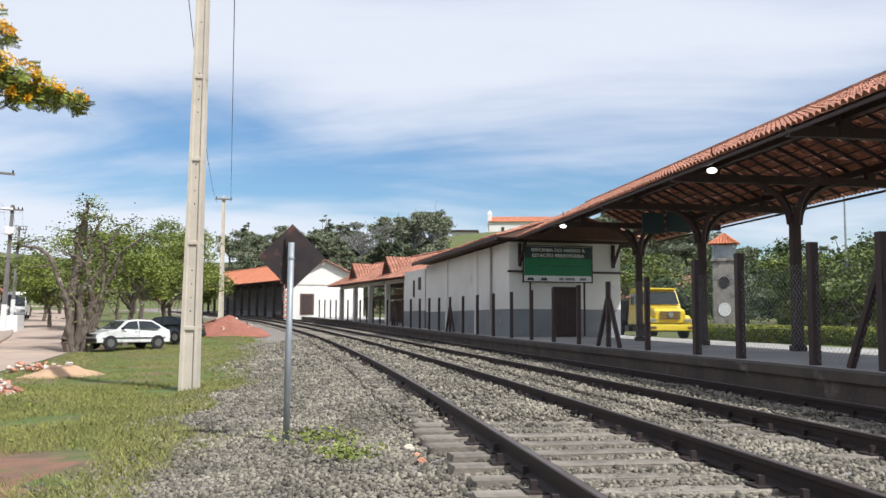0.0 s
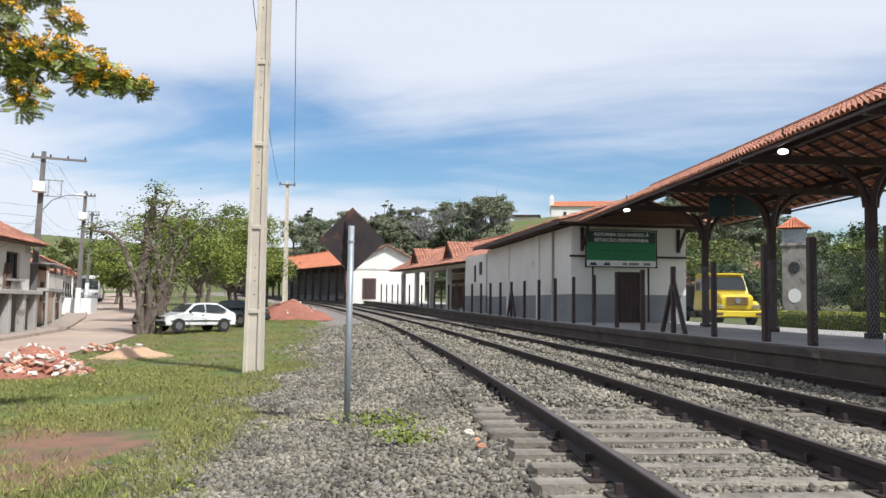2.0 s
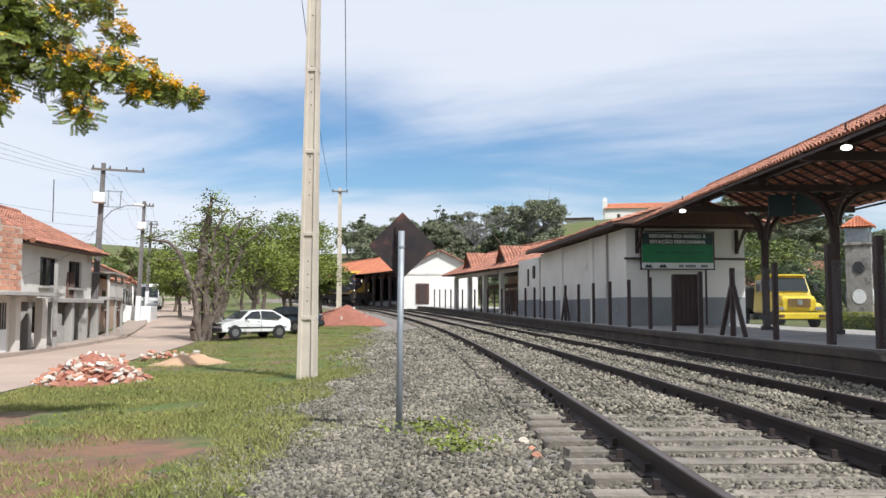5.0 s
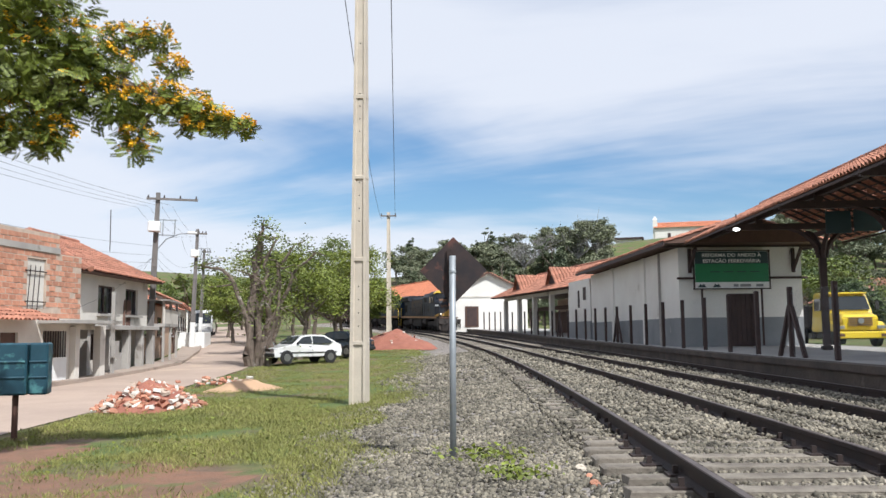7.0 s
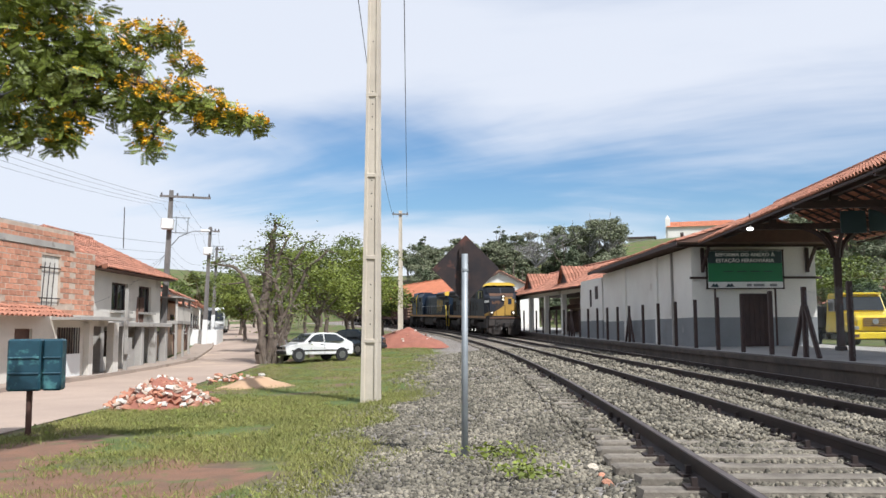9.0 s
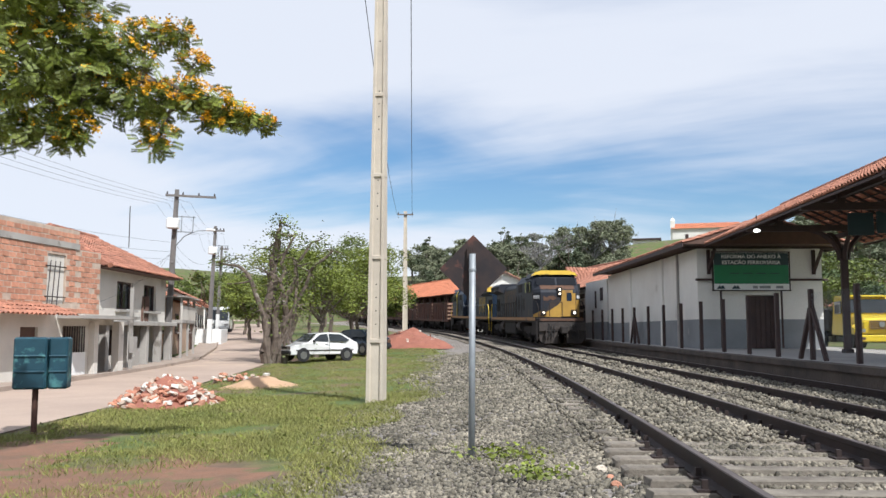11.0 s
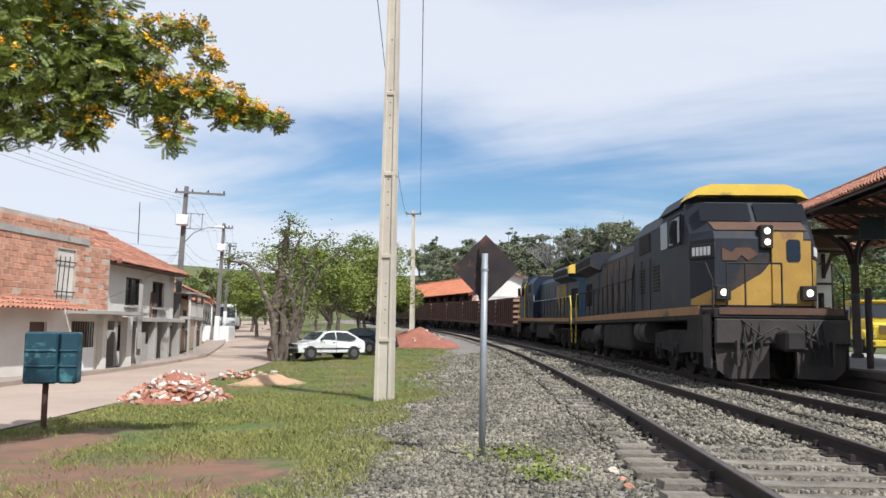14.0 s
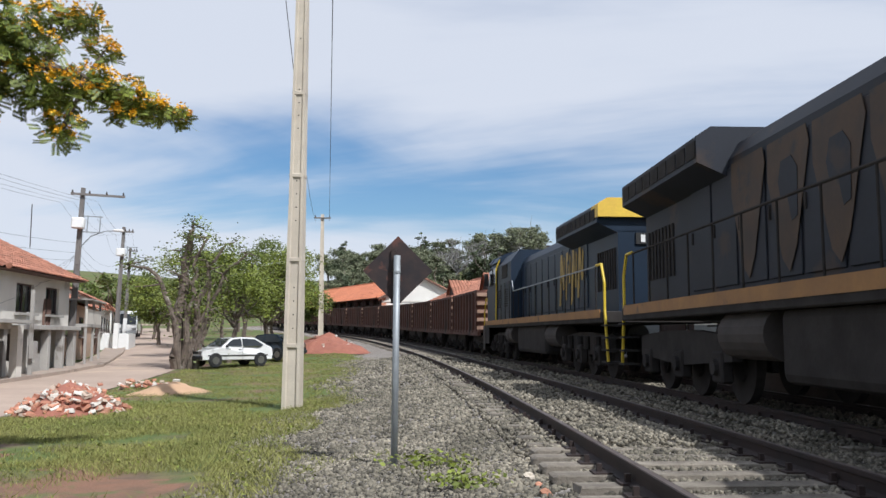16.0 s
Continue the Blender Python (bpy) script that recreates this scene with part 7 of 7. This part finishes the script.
    part("white_foot", bm, M["paint_w"], lp)
    block("small_plate", (0, -0.1, 2.15), (0.45, 0.03, 0.22), M["paint_w"], lp)

# ---- loose ground cover ----


def ballast_stones():
    rg = np.random.default_rng(3)
    P = []
    for s0, s1, count, sz in ((2, 8, 37000, 0.0175), (8, 14, 36000, 0.0185), (14, 26, 28000, 0.024), (26, 50, 13000, 0.038)):
        s = rg.uniform(s0, s1, count)
        o = rg.uniform(-9.1, 1.75, count)
        keep = (o > gravel_edge(s) - rg.random(count) ** 2 * 0.7)
        for off in (0, -SPACING):
            keep &= abs(o - off) < 99
            for sd in (-1, 1):
                keep &= abs(o - off - sd * GAUGE / 2) > 0.10
            inside = abs(o - off) < 1.36
            keep &= ~(inside & (rg.random(count) < 0.08))
        s, o = s[keep], o[keep]
        P.append(np.stack([s, o, sz * (0.55 + 0.95 * rg.random(len(s)) ** 1.6)], 1))
    P = np.concatenate(P)
    x0, y0, th = (np.interp(P[:, 0], _s, a) for a in (_x, _y, _th))
    x, y = x0 + P[:, 1] * np.cos(th), y0 + P[:, 1] * np.sin(th)
    z = ground_z(x, y) + P[:, 2] * 0.35
    on = (np.minimum(abs(P[:, 1]), abs(P[:, 1] + SPACING)) < 1.5) & (P[:, 0] > 11.2 + 1.5 * rg.random(len(P))) & (rg.random(len(P)) < 0.8)
    z = z + np.where(on, 0.05, 0.0)
    n = len(P)
    cube = np.array([(a, b, c) for a in (-1, 1) for b in (-1, 1) for c in (-1, 1)], float)
    faces = np.array([(0, 1, 3, 2), (4, 6, 7, 5), (0, 4, 5, 1), (2, 3, 7, 6), (0, 2, 6, 4), (1, 5, 7, 3)])
    v = cube[None] * (0.55 + 0.5 * rg.random((n, 8, 3)))
    v *= np.array([1.15, 0.95, 0.7])
    q = unit(rg, n)
    ang = rg.uniform(0, 6.28, n)
    K = np.zeros((n, 3, 3))
    K[:, 0, 1], K[:, 0, 2], K[:, 1, 0], K[:, 1, 2], K[:, 2, 0], K[:, 2, 1] = -q[:, 2], q[:, 1], q[:, 2], -q[:, 0], -q[:, 1], q[:, 0]
    R = np.eye(3)[None] + np.sin(ang)[:, None, None] * K + (1 - np.cos(ang))[:, None, None] * (K @ K)
    v = np.einsum("nij,nkj->nki", R, v) * P[:, 2][:, None, None] + np.stack([x, y, z], 1)[:, None]
    f = (faces[None] + 8 * np.arange(n)[:, None, None]).reshape(-1, 4)
    me = bpy.data.meshes.new("ballast_stones")
    me.vertices.add(8 * n)
    me.vertices.foreach_set("co", v.ravel())
    me.loops.add(24 * n)
    me.loops.foreach_set("vertex_index", f.ravel())
    me.polygons.add(6 * n)
    me.polygons.foreach_set("loop_start", np.arange(0, 24 * n, 4))
    me.polygons.foreach_set("loop_total", np.full(6 * n, 4))
    me.materials.append(M["stone"])
    me.update(calc_edges=True)
    tagged(new("ballast_stones", me), "loose angular grey and tan ballast stones", "ballast", kind="stuff")


ballast_stones()


def grass_cover():
    rg = np.random.default_rng(4)
    s = np.concatenate([rg.uniform(6, 24, 52000), rg.uniform(24, 62, 20000)])
    o = np.where(rg.random(len(s)) < 0.95, rg.uniform(-15.5, -7.4, len(s)), rg.uniform(-7.4, -5.2, len(s)))
    x0, y0, th = (np.interp(s, _s, a) for a in (_x, _y, _th))
    x, y = x0 + o * np.cos(th), y0 + o * np.sin(th)
    dens = np.array([noise.noise(Vector((a * 0.55, b * 0.55, 0))) for a, b in zip(x, y)])
    right = np.interp(y, [q[1] for q in ROAD_R], [q[0] for q in ROAD_R])
    bare = ((np.hypot((x + 6.3) / 2.9, (y - 9.2) / 2.1) < 1) | (np.hypot((x + 8.3) / 1.7, (y - 12.2) / 1.0) < 1)) & (rg.random(len(x)) < 0.74)
    keep = (dens > -0.10 - 0.35 * rg.random(len(x))) & (x > right + 0.25) & ~bare
    keep &= (o < gravel_edge(s) + 0.5) | ((dens > 0.42) & (rg.random(len(x)) < 0.4)) | ((np.hypot(x + 1.3, y - 10.7) < 0.6) & (rg.random(len(x)) < 0.5))
    x, y, o = x[keep], y[keep], o[keep]
    n, k = len(x), 5
    x, y = np.repeat(x, k) + rg.normal(size=n * k) * 0.05, np.repeat(y, k) + rg.normal(size=n * k) * 0.05
    z = ground_z(x, y)
    h = rg.uniform(0.012, 0.042, n * k) * np.repeat(rg.uniform(0.6, 1.6, n), k)
    lean = rg.normal(size=(n * k, 3)) * 0.55
    lean[:, 2] = 1
    a = lean * h[:, None]
    b = np.cross(a, unit(rg, n * k))
    b = b / (np.linalg.norm(b, axis=1)[:, None] + 1e-9) * rg.uniform(0.003, 0.007, n * k)[:, None]
    quads("grass", np.stack([x, y, z], 1) + a * 0.9, a, b, M["grass"])
    tagged(bpy.data.objects["grass"], "short uneven grass on the verge", "grass", kind="stuff")
    # small weeds with wider leaves along the edges
    m = 800
    i = rg.integers(0, n * k, m)
    c = np.stack([x[i], y[i], z[i] + 0.04], 1)
    leaves("weeds", rg, np.repeat(c, 5, 0) + rg.normal(size=(m * 5, 3)) * 0.04, 0.03, M["leaf_bright"], None)
    tagged(bpy.data.objects["weeds"], "small broad-leaved weeds in the grass", "weeds", kind="stuff")


grass_cover()
for s, o, r, n in ((13.5, 2.02, 0.22, 260), (10.0, -5.55, 0.16, 230), (11.6, -5.75, 0.26, 170)):
    rg = np.random.default_rng(int(s * 10))
    p = spot(s, o, 0)
    base = gz(p.x, p.y)
    w = thing("weed_clump", pose(p.x, p.y, base), "bright green weeds among the stones", "weeds", "weed clumps")
    c = rg.normal(size=(n, 3)) * np.array([r, r, 0.0]) + np.array([0, 0, 0.05])
    c[:, 2] += abs(rg.normal(size=n)) * 0.05
    leaves("foliage", rg, c, 0.035, M["leaf_bright"], w)


def heap(name, x, y, rx, ry, h, mat, label, category, seed, turn=0):
    t = thing(name, put(x, y, turn), label, category)
    n = 40
    v, f = [], []
    for i in range(n + 1):
        for j in range(n + 1):
            a, b = -1 + 2 * i / n, -1 + 2 * j / n
            q = max(0.0, 1 - math.hypot(a, b)) ** 0.8
            w = noise.noise(Vector((a * 2.1 + seed, b * 2.1, 0.3))) * 0.35 + noise.noise(Vector((a * 7, b * 7 + seed, 1))) * 0.12
            v.append((a * rx, b * ry, h * q * (1 + w) * 1.15 - 0.06))
    for i in range(n):
        for j in range(n):
            k = i * (n + 1) + j
            f.append((k, k + n + 1, k + n + 2, k + 1))
    mesh_part("soil", v, f, mat, t, smooth=True)
    return t


heap("sand_heap", -11.2, 25.8, 1.4, 1.2, 0.34, M["sand"], "low heap of orange sand on the verge", "sand", 3)
mound = heap("earth_mound", -14.6, 56.5, 2.9, 2.4, 1.25, M["redearth"], "mound of red earth and rubble beside the line", "earth", 7)
rub = heap("rubble_heap", -10.6, 19.3, 1.3, 1.3, 0.6, M["redearth"], "heap of broken bricks and mortar by the street", "rubble", 9, 20)
rg = random.Random(6)
shapes = []
for q in range(6):
    bm = bmesh.new()
    box(bm, (0, 0, 0), (rg.uniform(0.1, 0.24), rg.uniform(0.08, 0.15), rg.uniform(0.04, 0.1)), None, 0.006)
    for w in bm.verts:
        w.co += Vector([rg.uniform(-0.015, 0.015) for _ in range(3)])
    for mt in ("brick", "mortar", "tile", "stucco"):
        me = bpy.data.meshes.new("brick_piece")
        bm.to_mesh(me)
        me.materials.append(M[mt])
        shapes.append(me)
    bm.free()
for parent, rx, ry, h, n in ((rub, 1.25, 1.2, 0.6, 270), (mound, 2.6, 2.1, 1.2, 60)):
    for k in range(n):
        a, r = rg.uniform(0, 6.28), math.sqrt(rg.random()) * 0.98
        z = h * max(0, 1 - r) ** 0.8 * 1.1
        ob = new("brick_piece", rg.choice(shapes))
        ob.parent = parent
        ob.matrix_basis = pose(rx * r * math.cos(a), ry * r * math.sin(a), z + 0.02, rg.uniform(-40, 40), rg.uniform(-40, 40), rg.uniform(0, 360))
rub2 = thing("brick_stack", put(-13.47, 28.57, 30), "scatter of broken tiles and bricks at the street edge", "rubble")
for k in range(60):
    ob = new("brick_piece", rg.choice(shapes))
    ob.parent = rub2
    ob.matrix_basis = pose(rg.gauss(0, 0.5), rg.gauss(0, 1.1), 0.04 + 0.12 * rg.random(), rg.uniform(-30, 30), rg.uniform(-30, 30), rg.uniform(0, 360))
bs = thing("brick_stack", put(-19.29, 47.77, 10), "stack of orange bricks under a white sheet behind the car", "bricks")
for i in range(6):
    for j in range(5):
        for k in range(5):
            ob = new("brick", shapes[4 * ((i + j + k) % 6)])
            ob.parent = bs
            ob.matrix_basis = pose(i * 0.27, j * 0.2, 0.08 + k * 0.13, 0, 0, rg.uniform(-4, 4)) @ Matrix.Diagonal((1.2, 1.2, 1.3, 1))
block("white_sheet", (-1.0, 0.3, 0.45), (1.4, 0.9, 0.9), M["paint_w"], bs, "white sheet", 0.1)
for x, y, mt, sz in ((-0.33, 9.2, "concrete", 0.055), (-0.24, 8.8, "brick", 0.04), (-0.18, 8.42, "brick", 0.05)):
    bm = bmesh.new()
    bmesh.ops.create_icosphere(bm, subdivisions=2, radius=sz)
    for w in bm.verts:
        w.co *= 1 + 0.7 * noise.noise(w.co * 22)
        w.co.z *= 0.7
    ob = tagged(part("loose_stone", bm, M[mt]), "loose pale stone or brick lump beside the sleepers", "stone", "stones at the sleepers")
    ob.location = (x, y, gz(x, y) + sz * 0.6)

# ---- wires ----


def cable(a, b, sag, r=0.012, label="thin black overhead cable"):
    a, b = Vector(a), Vector(b)
    bm = bmesh.new()
    n = 14
    pts = [a.lerp(b, k / n) - Vector((0, 0, sag * 4 * (k / n) * (1 - k / n))) for k in range(n + 1)]
    tube(bm, pts, r, 5)
    tagged(part("cable", bm, M["wire"]), label, "cable", "overhead cables")


cable((-17.8, 68.9, 10.35), (-5.0, 19.9, 10.2), 0.5, 0.013)
cable((-19.0, 69.1, 10.35), (-6.3, 19.9, 10.2), 1.1, 0.011)
SP = [(-23.7, 41.7), (-30.68, 59.14), (-41.49, 81.29)]
for dz, dx in ((8.3, -1.0), (8.3, -0.3), (8.3, 0.4), (8.3, 1.0), (6.2, 0.1), (5.7, 0.1), (5.3, 0.2)):
    prev = (-17.6, 5.0)
    for p in SP:
        cable((prev[0] + dx, prev[1], gz(*prev) + dz), (p[0] + dx, p[1] - 0.1, gz(*p) + dz), 0.6, 0.006)
        prev = p
for tgt in ((-21.95, 34.13, 3.6), (-22.36, 36.45, 3.3), (-23.46, 41.10, 3.6), (-24.87, 45.27, 3.2), (-20.35, 30.24, 2.0)):
    cable((-23.75, 41.6, 5.0), tgt, 0.35, 0.006)
for x, y, z in ((-20.64, 23.87, 4.75), (-22.55, 35.98, 5.4)):
    bm = bmesh.new()
    rod(bm, (0, 0, -0.6), (0, 0, 1.3), 0.02, None, 6)
    ob = tagged(part("roof_rod", bm, M["iron"]), "thin iron rod standing on the roof", "rod", "roof rods")
    ob.location = (x, y, z)

# ---- birds ----


def bird(label, k):
    b = thing("bird", Matrix(), label, "bird")
    bm = bmesh.new()
    bmesh.ops.create_uvsphere(bm, u_segments=10, v_segments=8, radius=0.035 * k, matrix=Matrix.Diagonal((1, 2.6, 0.9, 1)))
    part("body", bm, M["black"], b)
    bm = bmesh.new()
    prism(bm, [(-0.02 * k, 0), (0.02 * k, 0), (0.05 * k, 0.12 * k), (0, 0.08 * k), (-0.05 * k, 0.12 * k)], 0.006, pose(0, 0.07 * k, 0, -90))
    part("tail", bm, M["black"], b)
    for s in (-1, 1):
        bm = bmesh.new()
        prism(bm, [(0, -0.045 * k), (s * 0.1 * k, -0.07 * k), (s * 0.22 * k, 0.03 * k), (s * 0.1 * k, 0.012 * k), (0, 0.05 * k)], 0.006, pose(0, 0, 0.01, -90))
        w = part("wing", bm, M["black"], b)
        w.rotation_euler = (0, -s * 0.35, 0)
    return b


swallow = bird("dark swallow flying across the sky", 1.0)
far_bird = bird("small dark bird gliding far off", 1.2)

# ---- bricks of the unfinished house ----


def brick_courses(parent, y0, y1, z0, z1, holes, limit):
    rg = random.Random(12)
    bm = bmesh.new()
    box(bm, (0, 0, 0), (0.05, 0.365, 0.168), None, 0.006)
    me = bpy.data.meshes.new("brick")
    bm.to_mesh(me)
    bm.free()
    me.materials.append(M["brick"])
    rest = bmesh.new()
    made, row, z = 0, 0, z0 + 0.1
    while z < z1 - 0.05:
        y = y1 - 0.2 - (0.2 if row % 2 else 0.0)
        while y > y0:
            if not any(h0 - 0.15 < y < h1 + 0.15 and g0 - 0.05 < z < g1 + 0.05 for h0, h1, g0, g1 in holes) and rg.random() > 0.015:
                m = Matrix.Translation((rg.uniform(-0.012, 0.008), y + rg.uniform(-0.008, 0.008), z + rg.uniform(-0.006, 0.006))) @ pose(0, 0, 0, rg.uniform(-0.8, 0.8), 0, rg.uniform(-0.8, 0.8))
                if made < limit:
                    ob = new("brick", me)
                    ob.parent, ob.matrix_basis = parent, m
                    made += 1
                else:
                    box(rest, (0, 0, 0), (0.05, 0.365, 0.168), m)
            y -= 0.40
        z += 0.2
        row += 1
    tagged(part("bricks_rest", rest, M["brick"], parent), kind="stuff")


BAND = (0.0, BL, 4.86, 5.05)
brick_courses(bh, 4.6, BL - 1.6, 2.42, 5.55, [HOLE, BAND], 220)
brick_courses(bh, BL - 1.6, BL, 2.42, 4.85, [], 70)


def s_front(t):
    return 75.9 - 10.95 * (t - 9.0) - 0.05 * max(0.0, t - 11.0) ** 2


def motions():
    """The train runs along the platform track towards the camera."""
    for car, back, half in TRAIN:
        rows = []
        for k in range(33):
            t = k * 0.5
            s = s_front(t) + back
            a, b = spot(s - half, 0), spot(s + half, 0)
            d = b - a
            mid = (a + b) / 2
            yaw = math.degrees(math.atan2(-d.x, d.y))
            rows.append((t, pose(mid.x, mid.y, mid.z, math.degrees(math.asin(d.z / d.length)), 0, yaw)))
        walk(car, rows)
    # the swallow shoots across to the left; the far bird glides to the right
    a, b = away(-8.0, 13.6, 8.0), away(24.0, 15.0, 8.0)
    d = (b - a) / 0.4
    yaw = math.degrees(math.atan2(-d.x, d.y)) + 180
    walk(swallow, [(t, pose(*(a + d * (t - 8.35) * (1.0 if abs(t - 8.6) < 1.3 else 1.3 / abs(t - 8.6) + 0.2)), 20, 35, yaw)) for t in (0.0, 7.4, 8.1, 8.35, 8.55, 8.75, 9.2, 10.0, 16.0)])
    pts = ((0.0, away(60, 16, 45)), (10.5, away(34, 15, 45)), (11.7, away(20.5, 15.2, 45)), (12.1, away(11.5, 15.0, 45)), (12.5, away(9.8, 19.2, 45)), (13.2, away(6.0, 26, 45)), (16.0, away(-10, 50, 45)))
    walk(far_bird, [(t, pose(*p, 10, 10, 100)) for t, p in pts])


motions()
